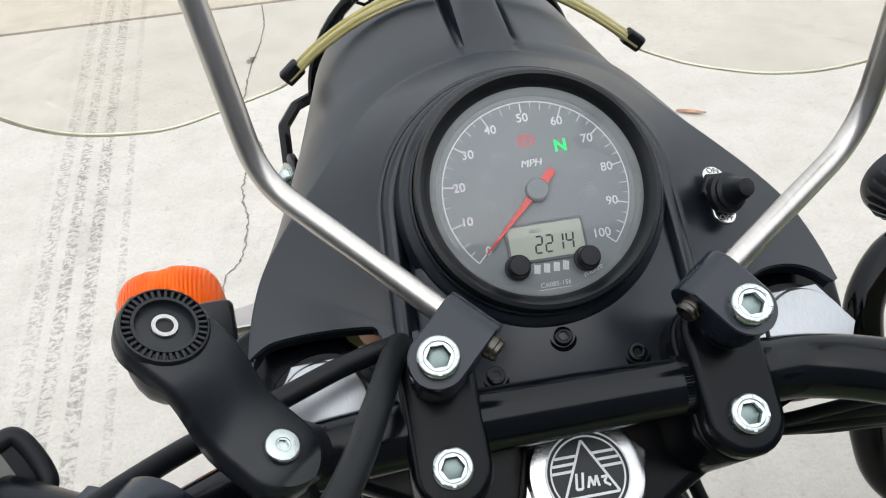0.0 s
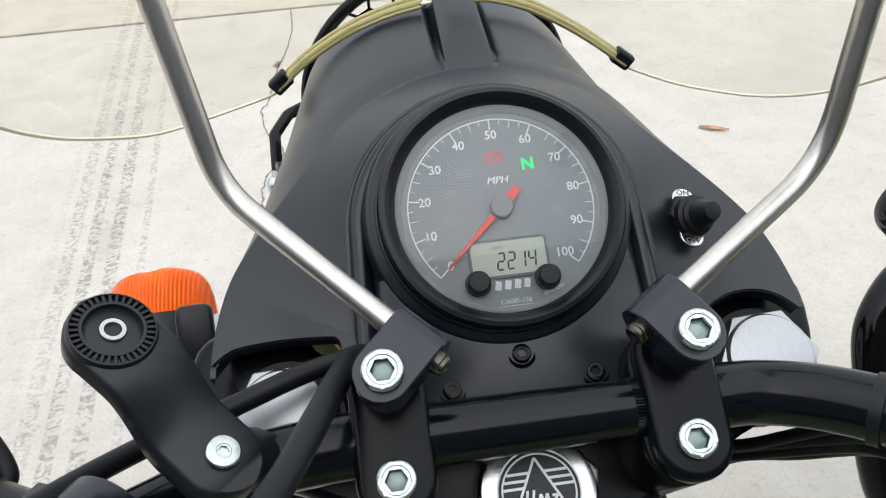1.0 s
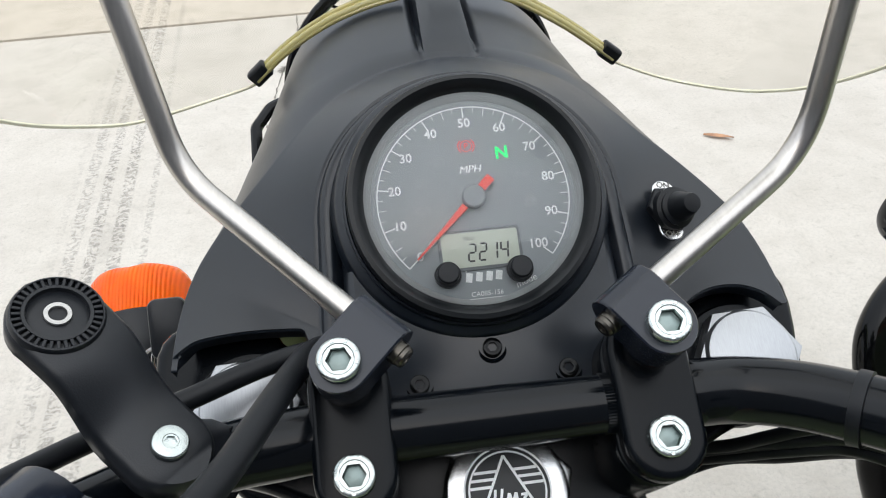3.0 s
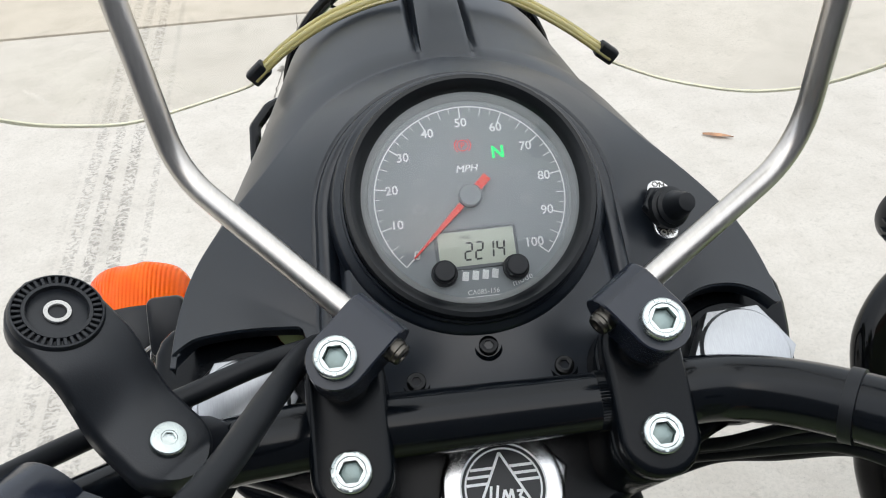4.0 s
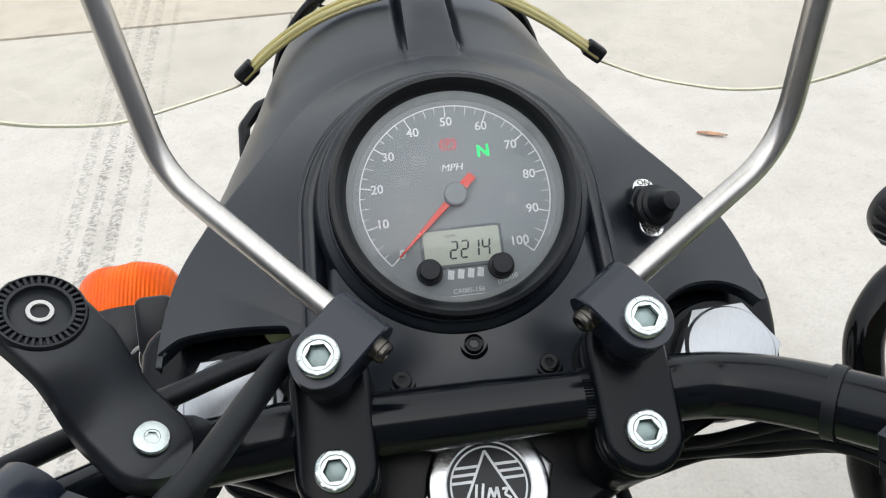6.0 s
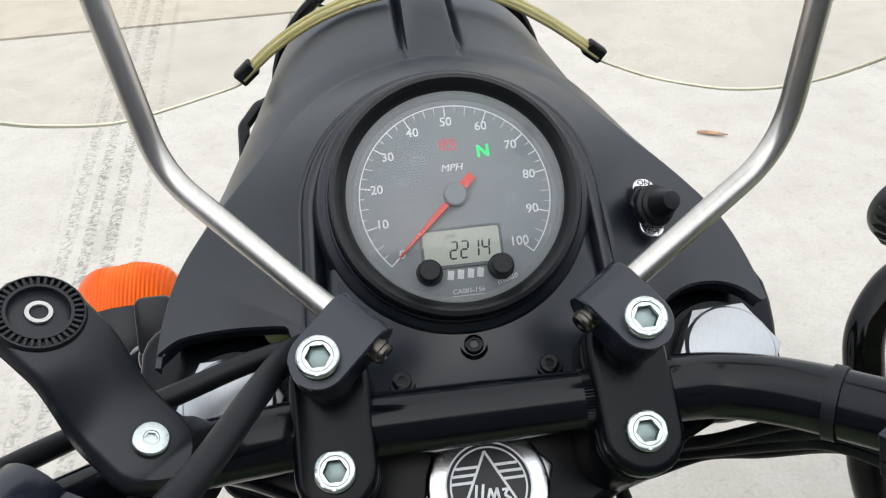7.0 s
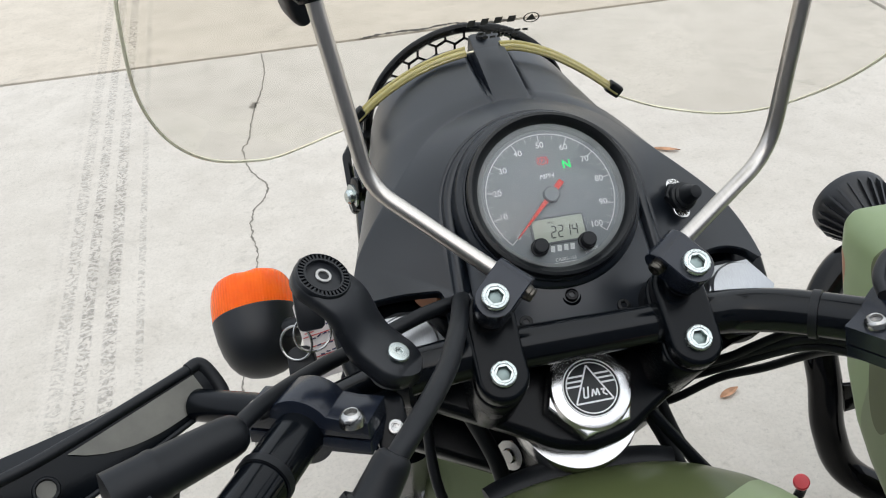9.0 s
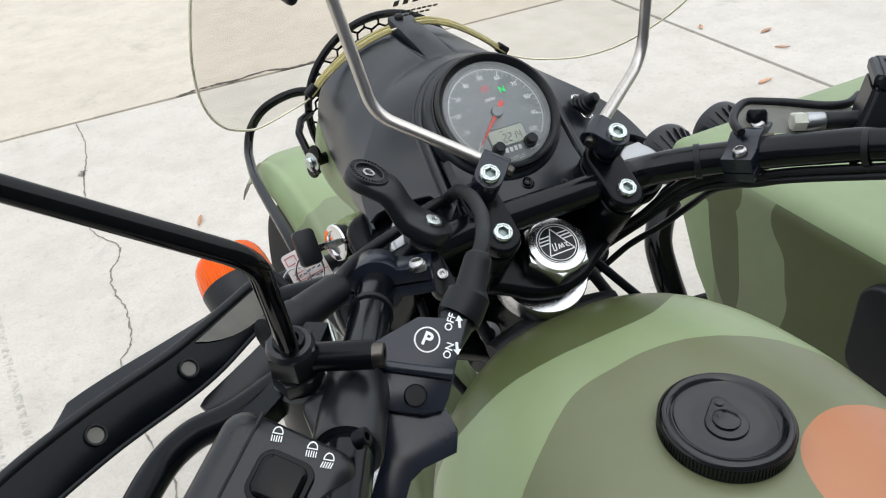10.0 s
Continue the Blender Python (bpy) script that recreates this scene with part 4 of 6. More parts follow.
# the tube is waisted where the risers hold it
tube(bm, BARLINE, [0.0112 if abs(p.x) < 0.0705 else 0.0136 for p in BARLINE], 28)
handlebar = part("handlebar", bm, "bar_black", bike, "satin black tubular handlebar")

bm = bmesh.new()
plate = [(0.0, -0.0595), (0.023, -0.0545), (0.045, -0.0415), (0.068, -0.0295), (0.103, -0.0115), (0.128, -0.003), (0.145, 0.012), (0.15, 0.055), (0.132, 0.07), (0.1, 0.066), (0.07, 0.045)]
outline = [*plate, *[(-x, y) for x, y in plate[::-1] if x > 0]]
prism(bm, [(p.x, p.y) for p in glide([(x, y, 0) for x, y in [*outline, outline[0]]], 4)[:-1]], -0.066, -0.046, basis(BAR, SA), 0.006, 4)
triple = part("triple_clamp", bm, "satin_black", bike, "satin black upper fork clamp")

STEM = basis(steer(0, -0.0262, -0.0245), SA)
bm = bmesh.new()
prism(bm, ngon(0.0295, 6, radians(12)), -0.022, -0.003, STEM, 0.0022, 3)
lathe(bm, [(0.0262, -0.004), (0.0245, -0.0005), (0.0225, 0.0), (0.0, 0.0)], STEM, 48)
stem_nut = part("steering_nut", bm, "aluminium", triple, "turned aluminium hexagon nut with black round emblem", 25)
bm = bmesh.new()
annulus(bm, 0.0, 0.0182, STEM, 0.0004)
annulus(bm, 0.0, 0.0001, STEM, 0.0004)
part("emblem_field", bm, "bezel", stem_nut)
bm = bmesh.new()
for r0, r1 in ((0.0174, 0.0182), (0.0154, 0.0162)):
    annulus(bm, r0, r1, STEM, 0.0009)
tri_ = [(0, 0.0142), (-0.0118, -0.0088), (0.0118, -0.0088)]
for a, b in zip(tri_, [*tri_[1:], tri_[0]]):
    blade(bm, bar2(a, b, 0.0011), STEM, 0.0009)
for k, y in enumerate((0.0082, 0.0052, 0.0022)):
    for s in (-1, 1):
        blade(bm, bar2((s * (0.0036 + 0.0015 * k), y), (s * min(0.0152, (0.0154 ** 2 - y * y) ** 0.5), y), 0.0012), STEM, 0.0009)
for a, b in (((-0.0050, 0.001), (-0.0062, -0.0055)), ((-0.0062, -0.0055), (-0.0035, -0.0055)), ((-0.0022, 0.001), (-0.0036, -0.0055)), ((-0.0012, -0.0055), (0.0004, -0.001)), ((0.0004, -0.001), (0.0014, -0.0050)),
             ((0.0014, -0.0050), (0.0032, -0.001)), ((0.0032, -0.001), (0.0036, -0.0055)), ((0.0052, -0.002), (0.0076, -0.002)), ((0.0076, -0.002), (0.006, -0.0042)), ((0.006, -0.0042), (0.0085, -0.006))):
    blade(bm, bar2(a, b, 0.0011), STEM, 0.0009)
part("emblem", bm, "white_print", stem_nut, "white line emblem")

# fork crown nuts beside the nacelle
for s in (-1, 1):
    m = basis(steer(0.1150, 0.018, -0.0228) if s > 0 else Vector((-0.1055, -0.049, 0.987)), SA)
    bm = bmesh.new()
    prism(bm, ngon(0.0238, 6, radians(2)), -0.02, -0.0022, m, 0.0012, 2)
    lathe(bm, [(0.0216, -0.0045), (0.0190, -0.0002), (0.0184, 0.0), (0, 0.0)], m, 48)
    part("fork_nut", bm, "fork_alu", triple, "large bare aluminium fork nut", 25)
    bm = bmesh.new()
    cr = 0.0275
    lathe(bm, [(cr, -0.03), (cr, -0.016), (cr - 0.001, -0.014), (0.02, -0.014)], m, 40)
    part("fork_cup", bm, "satin_black", triple)
    bm = bmesh.new()
    tube(bm, [m @ Vector((0, 0, -0.02)), m @ Vector((0, 0, -0.26))], 0.0205, 28)
    part("fork_tube", bm, "satin_black", bike)
    bm = bmesh.new()
    tube(bm, [m @ Vector((0, 0, -0.26)), m @ Vector((0, 0, -0.62))], 0.031, 28)
    part("fork_slider", bm, "satin_black", bike)

CLAMPS = {}
for s in (-1, 1):
    cx = s * 0.0585
    mid = steer(cx, 0, 0)
    m = basis(mid, SA)
    bm = bmesh.new()
    prism(bm, stadium(0.0158, 0.0356), -0.056, -0.0015, m, 0.002, 3)
    riser = part("bar_riser", bm, "satin_black", bike, "satin black handlebar riser")
    bm = bmesh.new()
    prism(bm, stadium(0.0158, 0.0356), 0.0005, 0.0142, m, 0.0035, 4)
    cap = part("clamp_cap", bm, "satin_black", riser)
    for e, a in ((-0.0178, 0.0186), (0.0178, 0.0483)):
        bm = socket_bolt(basis(steer(cx, e, a), SA), 0.0079, 0.012, 0.0046, 6, 0.35)
        bolt = part("clamp_bolt", bm, "zinc", riser, "zinc-plated socket-head bolt")
        # darker plate in the socket, its colour standing in for the shade there
        bm = bmesh.new()
        prism(bm, ngon(0.00465, 6), -0.004, -0.0026, basis(steer(cx, e, a), SA), 0.0012, 2)
        part("bolt_socket", bm, "shade_zinc", bolt, "hexagon socket, coloured darker for the shade inside")
        bm = bmesh.new()
        mb = basis(steer(cx, e, a), SA)
        for k in range(9):
            if k % 4 != 3:
                p = mb @ pose(0, 0, 0, 0, 0, 40 * k + 25)
                prism(bm, [(0.0060, -0.0008), (0.0072, -0.0008), (0.0072, 0.0007), (0.0060, 0.0007)], -0.0002, 0.00022, p, 0.0001, 1)
        part("stamped_mark", bm, "zinc", bolt)
    for e in (-1, 1):
        bm = bmesh.new()
        c = mid + X * e * 0.0172
        mk = basis(c, X, Y)
        loops_ = [[mk @ Vector((r * (1.0 if k % 2 else 0.955) * math.cos(2 * math.pi * k / 120), r * (1.0 if k % 2 else 0.955) * math.sin(2 * math.pi * k / 120), w)) for k in range(120)] for r, w in ((0.0114, -0.0026), (0.0121, -0.002), (0.0121, 0.002), (0.0114, 0.0026))]
        loft(bm, loops_)
        part("knurled_ring", bm, "satin_black", handlebar)
    # screen-rod block above the front bolt
    rod_in, rod_end = (Vector((-0.0572, -0.0636, 1.0504)), Vector((-0.0385, -0.0800, 1.0402))) if s < 0 else (Vector((0.0587, -0.0675, 1.0473)), Vector((0.0415, -0.0782, 1.0418)))
    CLAMPS[s] = (rod_in, rod_end)
    bolt_axis = steer(cx, 0.0178, 0.0)
    d = (rod_end - rod_in).normalized()
    d = (d - SA * d.dot(SA)).normalized()
    q_ = d.cross(SA).normalized()
    if q_.dot(rod_in - bolt_axis) < 0:
        q_ = -q_
    reach_q = (rod_in - bolt_axis).dot(q_)
    along = (rod_end - rod_in).normalized()
    rod_end = rod_in + along * ((0.0160 - (rod_in - bolt_axis).dot(d)) / along.dot(d))
    CLAMPS[s] = (rod_in, rod_end)
    top_a, wide, tall = 0.0438, 0.0112, 0.0094
    mid_a = top_a - tall
    secs_ = [-wide * math.cos(math.pi / 2 * k / 10) for k in range(10)] + [reach_q * k / 6 for k in range(7)] + [reach_q + tall * math.sin(math.pi / 2 * k / 10) for k in range(1, 11)]
    rows = []
    for q in secs_:
        w = (max(wide * wide - q * q, 0)) ** 0.5 if q < 0 else wide
        h = (max(tall * tall - (q - reach_q) ** 2, 0)) ** 0.5 if q > reach_q else tall
        w, h = max(w, 0.0004), max(h, 0.0004)
        b = min(0.0006, 0.5 * w, 0.5 * h)
        c = bolt_axis + q_ * q + SA * mid_a
        rows.append([c + d * x + SA * a for x, a in ((w - b, h), (w, h - b), (w, b - h), (w - b, -h), (b - w, -h), (-w, b - h), (-w, h - b), (b - w, h))])
    bm = bmesh.new()
    loft(bm, rows, cap0=True, cap1=True)
    block = part("rod_block", bm, "anodised", riser, "black anodised rod clamp block", 30)
    mm = basis(bolt_axis, SA)
    bm = bmesh.new()
    lathe(bm, [(0.0095, 0.0), (0.0098, 0.0005), (0.0098, 0.0180), (0.0092, 0.0186), (0.0092, 0.0264)], mm, 28)
    part("spacer", bm, "satin_black", riser)
    mr = basis(rod_end, rod_end - rod_in, SA)
    bm = bmesh.new()
    lathe(bm, [(0.0047, -0.01), (0.0047, -0.0026), (0.0043, -0.0022), (0.0043, -0.0008), (0.0036, 0.0002), (0.0022, 0.0002), (0.0020, -0.0012), (0.0, -0.0012)], mr, 24)
    part("rod_end", bm, "gunmetal", riser, "turned rod end")

# ------------------------------------------------ windscreen
def shield(x, z):
    """A point of the curved, slightly slewed screen."""
    return Vector((x, 0.1627 + 0.5437 * (1.1057 - z) - 2.208 * (x + 0.0181) ** 2 + 0.0953 * x, z))


lower = [(0.0, 1.0735), (0.03, 1.071), (0.055, 1.061), (0.085, 1.042), (0.11, 1.02), (0.121, 1.013), (0.146, 1.0055), (0.17, 1.0045), (0.19, 1.008), (0.208, 1.018), (0.222, 1.033), (0.235, 1.055), (0.243, 1.075), (0.249, 1.1), (0.252, 1.133), (0.252, 1.2), (0.245, 1.3), (0.21, 1.37), (0.12, 1.41)]
upper = [(0.0, 1.42), (-0.12, 1.41), (-0.19, 1.37), (-0.215, 1.3), (-0.221, 1.225), (-0.226, 1.2), (-0.231, 1.17), (-0.2335, 1.145), (-0.2325, 1.12), (-0.228, 1.097), (-0.2195, 1.075), (-0.207, 1.056), (-0.19, 1.040), (-0.175, 1.030), (-0.158, 1.0255), (-0.134, 1.0235), (-0.111, 1.024), (-0.104, 1.0305), (-0.085, 1.045), (-0.06, 1.059), (-0.03, 1.069)]
rim = [*lower, *upper]
rim = [(p.x, p.y) for p in glide([(x, z, 0) for x, z in [*rim, rim[0]]], 5)[:-1]]
bm = bmesh.new()
cx, cz = 0.0, 1.2
rows = []
for k in range(9):
    w = 1 - k / 8 * 0.999
    rows.append([shield(cx + (x - cx) * w, cz + (z - cz) * w) for x, z in rim])
loft(bm, rows)
screen = part("windscreen", bm, "screen", bike, "clear, faintly yellowed curved plastic windscreen", 180)
screen.visible_shadow = False
bm = bmesh.new()
tube(bm, [shield(x, z) for x, z in [*rim, rim[0]]], 0.0011, 6, caps=False)
part("screen_edge", bm, "screen_edge", screen)
# clear push-on trim round the nacelle cut-out, with black ends
for run, black in (([(-0.106, 1.029), (-0.085, 1.046), (-0.06, 1.060), (-0.035, 1.0685), (-0.014, 1.0725)], 0), ([(0.014, 1.0735), (0.03, 1.0715), (0.055, 1.0615), (0.085, 1.0425), (0.116, 1.0185)], -1)):
    line = glide([shield(x, z) for x, z in run], 6)
    bm = bmesh.new()
    tube(bm, line, 0.0027, 12)
    tube(bm, [p + Vector((0, 0.0025, 0.0032)) for p in line], 0.0013, 10)
    tube(bm, [p + Vector((0, -0.0022, -0.0012)) for p in line], 0.0014, 10)
    part("edge_trim", bm, "trim", screen, "clear yellowed plastic edge trim")
    a, b = line[black], line[2 if black == 0 else -3]
    bm = bmesh.new()
    prism(bm, rounded(0.0085, 0.0105, 0.0025), -0.004, 0.009, basis(a + Vector((0, 0.001, 0.001)), b - a, Y), 0.001, 2)
    part("trim_end", bm, "rubber", screen)
# maker's mark printed on the outside of the screen, seen from behind
def on_screen(x, z, lift=0.0012):
    p = shield(x, z)
    n = Vector((0, 0.8786, 0.4777))
    return p - n * lift


bm = bmesh.new()
for k in range(4):
    x = -0.016 + 0.0105 * k
    bm.faces.new(ring(bm, [on_screen(x, 1.1005), on_screen(x + 0.0058, 1.1005), on_screen(x + 0.0068, 1.1065), on_screen(x + 0.001, 1.1065)]))
for k in range(28):
    a, b = 2 * math.pi * k / 28, 2 * math.pi * (k + 1) / 28
    bm.faces.new(ring(bm, [on_screen(0.034 + r * math.cos(t), 1.103 + 0.8 * r * math.sin(t)) for r, t in ((0.0062, a), (0.0062, b), (0.0052, b), (0.0052, a))]))
tq = [(0.034, 1.1068), (0.0298, 1.1005), (0.0382, 1.1005)]
bm.faces.new(ring(bm, [on_screen(*q) for q in tq]))
part("screen_mark", bm, "bare", screen)
bm = bmesh.new()
for j, w in ((0, 0.03), (1, 0.02)):
    z = 1.0905 - 0.0045 * j
    for k in range(7 - 2 * j):
        x = -0.006 + 0.0058 * k + 0.004 * j
        bm.faces.new(ring(bm, [on_screen(x, z), on_screen(x + 0.0045, z), on_screen(x + 0.0045, z + 0.0022), on_screen(x, z + 0.0022)]))
part("screen_small_print", bm, "bare", screen)
# stainless rods and their upper brackets
for s in (-1, 1):
    rod_in, rod_end = CLAMPS[s]
    knee = Vector((-0.1146, -0.0122, 1.0825)) if s < 0 else Vector((0.1335, -0.0232, 1.0699))
    top = knee + (Vector((-0.142, 0.2328, 0.962)) if s < 0 else Vector((0.054, 0.051, 1.0)) * 1.45) * 0.15
    bm = bmesh.new()
    tube(bm, bent([rod_in.lerp(rod_end, 0.4), knee, top], 0.034, 10), 0.0049, 20)
    part("screen_rod", bm, "stainless", bike, "bent stainless steel windscreen rod")
    d = (top - knee).normalized()
    at = knee.lerp(top, 0.83)
    bm = bmesh.new()
    lathe(bm, [(0.0085, -0.016), (0.0105, -0.013), (0.0115, 0.0), (0.0105, 0.02), (0.008, 0.023)], basis(at, d), 20)
    hull(bm)
    low = shield(-0.141 if s < 0 else 0.16, 1.152 if s < 0 else 1.21)
    upv = Vector((0.0, -0.5437, 1.0)).normalized()
    out = Vector((0.55 * s, 0.88, 0.48)).normalized()
    mb = basis(low + upv * 0.038, -out, out.cross(upv))
    prism(bm, [(0.0125 * math.cos(a) * (1.15 if math.sin(a) > 0 else 0.95), 0.037 * math.copysign(abs(math.sin(a)) ** 0.75, math.sin(a))) for a in np.linspace(0, 2 * math.pi, 37)[:-1]], -0.002, 0.014, mb, 0.004, 3)
    tube(bm, [at, mb @ Vector((0, 0.012, 0.006))], 0.009, 14)
    bracket = part("rod_bracket", bm, "grip_black", bike, "black plastic windscreen bracket", 40)
    bm = bmesh.new()
    prism(bm, stadium(0.0035, 0.007), 0.0135, 0.0143, mb @ pose(0.001, -0.012, 0, 0, 0, 35), 0.0002, 1)
    part("bracket_slot", bm, "bezel", bracket)

# ------------------------------------------------ phone mount arm on the bar
HOLE, MBOLT = Vector((-0.1484, -0.0766, 1.0722)), Vector((-0.1164, -0.1067, 1.036))
MN2 = Vector((0.40, -0.21, 0.89)).normalized()
reach = HOLE - MBOLT
RISE = reach.dot(MN2)
u = (reach - MN2 * RISE)
L = u.length
u = u.normalized()
side_ = u.cross(MN2).normalized()
bm = bmesh.new()
secs = []
for k in range(9):
    a = math.pi / 2 * k / 8
    secs.append((-0.0150 * math.cos(a), 0.0150 * math.sin(a) + 2e-4))
secs += [(L * k / 20, 0.0150 + 0.0008 * (k / 20) ** 2) for k in range(1, 20)]
for k in range(9):
    a = math.pi / 2 * (1 - k / 8)
    secs.append((L + 0.0158 * math.cos(a), 0.0158 * math.sin(a) + 2e-4))
rows = []
for sx, w in secs:
    t = min(1, max(0, (sx - 0.24 * L) / (0.5 * L)))
    t = t * t * (3 - 2 * t)
    c = MBOLT + u * sx + MN2 * (RISE * t - 0.0006)
    th = 0.0125 - 0.002 * t
    b = min(0.002, w * 0.5)
    rows.append([c + side_ * (w - b) - MN2 * th, c + side_ * w - MN2 * (th - 0.002), c + side_ * w - MN2 * 0.002, c + side_ * (w - b), c - side_ * (w - b), c - side_ * w - MN2 * 0.002, c - side_ * w - MN2 * (th - 0.002), c - side_ * (w - b) - MN2 * th])
loft(bm, rows, cap0=True, cap1=True)
mount = part("phone_mount", bm, "grip_black", bike, "black plastic phone mount arm without a phone", 50)
HM = basis(HOLE - MN2 * 0.0005, MN2) @ Matrix.Scale(0.93, 4)
bm = bmesh.new()
lathe(bm, [(0.0164, -0.009), (0.0164, 0.0004), (0.0157, 0.0016), (0.0151, 0.0018), (0.0149, -0.0008), (0.0121, -0.0008), (0.0119, 0.0018), (0.0107, 0.0018), (0.0103, -0.0006), (0.0052, -0.0012), (0.0050, -0.003)], HM, 72)
part("mount_head", bm, "grip_black", mount)
bm = bmesh.new()
for k in range(36):
    a = 2 * math.pi * k / 36
    prism(bm, [(p[0] + 0.0135 * math.cos(a), p[1] + 0.0135 * math.sin(a)) for p in bar2((-0.0016 * math.cos(a), -0.0016 * math.sin(a)), (0.0016 * math.cos(a), 0.0016 * math.sin(a)), 0.00125)], -0.001, 0.0017, HM, 0.0002, 1)
tagged(part("mount_teeth", bm, "grip_black", mount), kind="stuff")
bm = bmesh.new()
lathe(bm, [(0.0050, -0.004), (0.0050, 0.0008), (0.0047, 0.0012), (0.0032, 0.0012), (0.0029, 0.0006), (0.0027, -0.0006), (0.0030, -0.0012), (0.0027, -0.0018), (0.0030, -0.0024), (0.0026, -0.008), (0, -0.008)], HM, 36)
part("threaded_insert", bm, "steel", mount)
bm = socket_bolt(basis(MBOLT + MN2 * 0.0024, MN2), 0.0063, 0.004, 0.0022, 6, 0.5)
part("mount_bolt", bm, "zinc", mount, "pale flat socket bolt")
bm = bmesh.new()
cpt = Vector((-0.118, -0.0835, 0.9955))
tube(bm, [cpt - X * 0.011 + Y * 0.004, cpt + X * 0.011 - Y * 0.004], 0.0165, 28)
tube(bm, [cpt + MN2 * 0.01, MBOLT - MN2 * 0.012], 0.0125, 20)
part("mount_clamp", bm, "grip_black", mount)

# ------------------------------------------------ turn signal
SIG = basis((-0.2205, 0.1675, 0.8505), Vector((-0.08, 0.84, 0.53)), X)
bm = bmesh.new()
lathe(bm, [(0, -0.056), (0.009, -0.0553), (0.018, -0.0525), (0.0255, -0.0475), (0.031, -0.040), (0.0352, -0.030), (0.0378, -0.018), (0.0395, 0.0), (0.038, 0.002)], SIG, 48)
signal = part("turn_signal", bm, "grip_black", bike, "round turn signal with orange lens and black shell")
bm = bmesh.new()
last = None
for r, h in ((0.0392, 0.0005), (0.0388, 0.010), (0.038, 0.018), (0.0365, 0.026), (0.0345, 0.031), (0.0315, 0.035), (0.024, 0.0385), (0.016, 0.0395), (0.008, 0.04)):
    pts = []
    for k in range(144):
        a = 2 * math.pi * k / 144
        dent = 1 - sum(0.06 * math.exp(-((a - c) / 0.10) ** 2) for c in (1.33, 1.81, 4.47, 4.95)) * min(1, h / 0.03) ** 1.5
        px, py = r * dent * math.cos(a), r * dent * math.sin(a)
        pts.append(SIG @ Vector((px, py, h - 0.0018 * math.exp(-(px / 0.005) ** 2) * max(0, min(1, (h - 0.02) / 0.012)))))
    now = ring(bm, pts)
    if last:
        bridge(bm, last, now)
    last = now
bm.faces.new(last)
part("signal_lens", bm, "orange_lens", signal, "ribbed orange plastic lens", 60)
bm = bmesh.new()
tube(bm, [SIG @ Vector((0.0, -0.01, -0.02)), (-0.17, 0.13, 0.865), (-0.10, 0.11, 0.88)], 0.009, 14)
part("signal_stalk", bm, "rubber", signal)

# ------------------------------------------------ fuel tank
bm = bmesh.new()
TANK = [(-0.088, 0.05, 0.865), (-0.092, 0.076, 0.882), (-0.1, 0.099, 0.896), (-0.112, 0.121, 0.906), (-0.135, 0.149, 0.9145), (-0.175, 0.171, 0.920), (-0.232, 0.184, 0.922), (-0.30, 0.185, 0.921), (-0.38, 0.178, 0.915), (-0.47, 0.16, 0.90), (-0.55, 0.13, 0.872), (-0.6, 0.09, 0.84), (-0.612, 0.05, 0.80)]
rows = []
for p in glide(TANK, 4):
    y, w, zt = p
    zb = 0.70
    rows.append([])
    for k in range(48):
        a = 2 * math.pi * k / 48
        c, s = math.cos(a), math.sin(a)
        q = 0.70
        hh = (zt - zb) * (0.62 if s > 0 else 0.38)
        rows[-1].append(Vector((w * math.copysign(abs(c) ** q, c), y, zb + (zt - zb) * 0.38 + hh * math.copysign(abs(s) ** q, s))))
loft(bm, rows, cap0=True, cap1=True)
tank = part("fuel_tank", bm, "camo_tank", bike, "camouflage-painted fuel tank in greens and orange", 60)
CAP = basis((0.003, -0.2865, 0.9205), Vector((0, 0.0, 1)))
bm = bmesh.new()
lathe(bm, [(0.044, -0.004), (0.0445, 0.0), (0.0445, 0.0098), (0.0437, 0.0122), (0.0422, 0.0136), (0.0402, 0.0140), (0.0386, 0.0134), (0.0368, 0.0112), (0.0348, 0.0094), (0.0315, 0.0085), (0.022, 0.0080), (0.015, 0.0080), (0, 0.0080)], CAP, 96)
cap = part("filler_cap", bm, "cap_black", tank, "round black filler cap with knurled rim")
bm = bmesh.new()
for k in range(108):
    a = 2 * math.pi * k / 108
    c, s = math.cos(a), math.sin(a)
    prism(bm, [(0.0445 * c - 0.0008 * -s * q1 + r * c, 0.0445 * s - 0.0008 * c * q1 + r * s) for r, q1 in ((-0.0005, 1), (0.0006, 0.6), (0.0006, -0.6), (-0.0005, -1))][::-1], 0.001, 0.0098, CAP, 0.0003, 1)
tagged(part("knurling", bm, "gloss_black", cap), kind="stuff")
bm = bmesh.new()
drop = [(0.0145 * math.sin(a), -0.0015 - 0.0145 * math.cos(a)) for a in np.linspace(-2.1, 2.1, 24)] + [(0.0055 * math.sin(a), 0.0175 + 0.0055 * math.cos(a)) for a in np.linspace(1.2, -1.2, 9)]
prism(bm, drop, 0.0072, 0.0096, CAP @ pose(0, 0, 0, 0, 0, -27), 0.0010, 3)
part("lock_cover", bm, "cap_black", cap)
bm = bmesh.new()
lathe(bm, [(0.0108, 0.0094), (0.0104, 0.0082), (0.0096, 0.0082), (0.0092, 0.0112), (0.0080, 0.0119), (0, 0.0119)], CAP, 32)
lathe(bm, [(0.0042, 0.0094), (0.0040, 0.0085), (0.0034, 0.0085), (0.0031, 0.0104), (0, 0.0106)], CAP @ pose(0, 0, 0, 0, 0, -27) @ Matrix.Translation((0, 0.0165, 0)), 20)
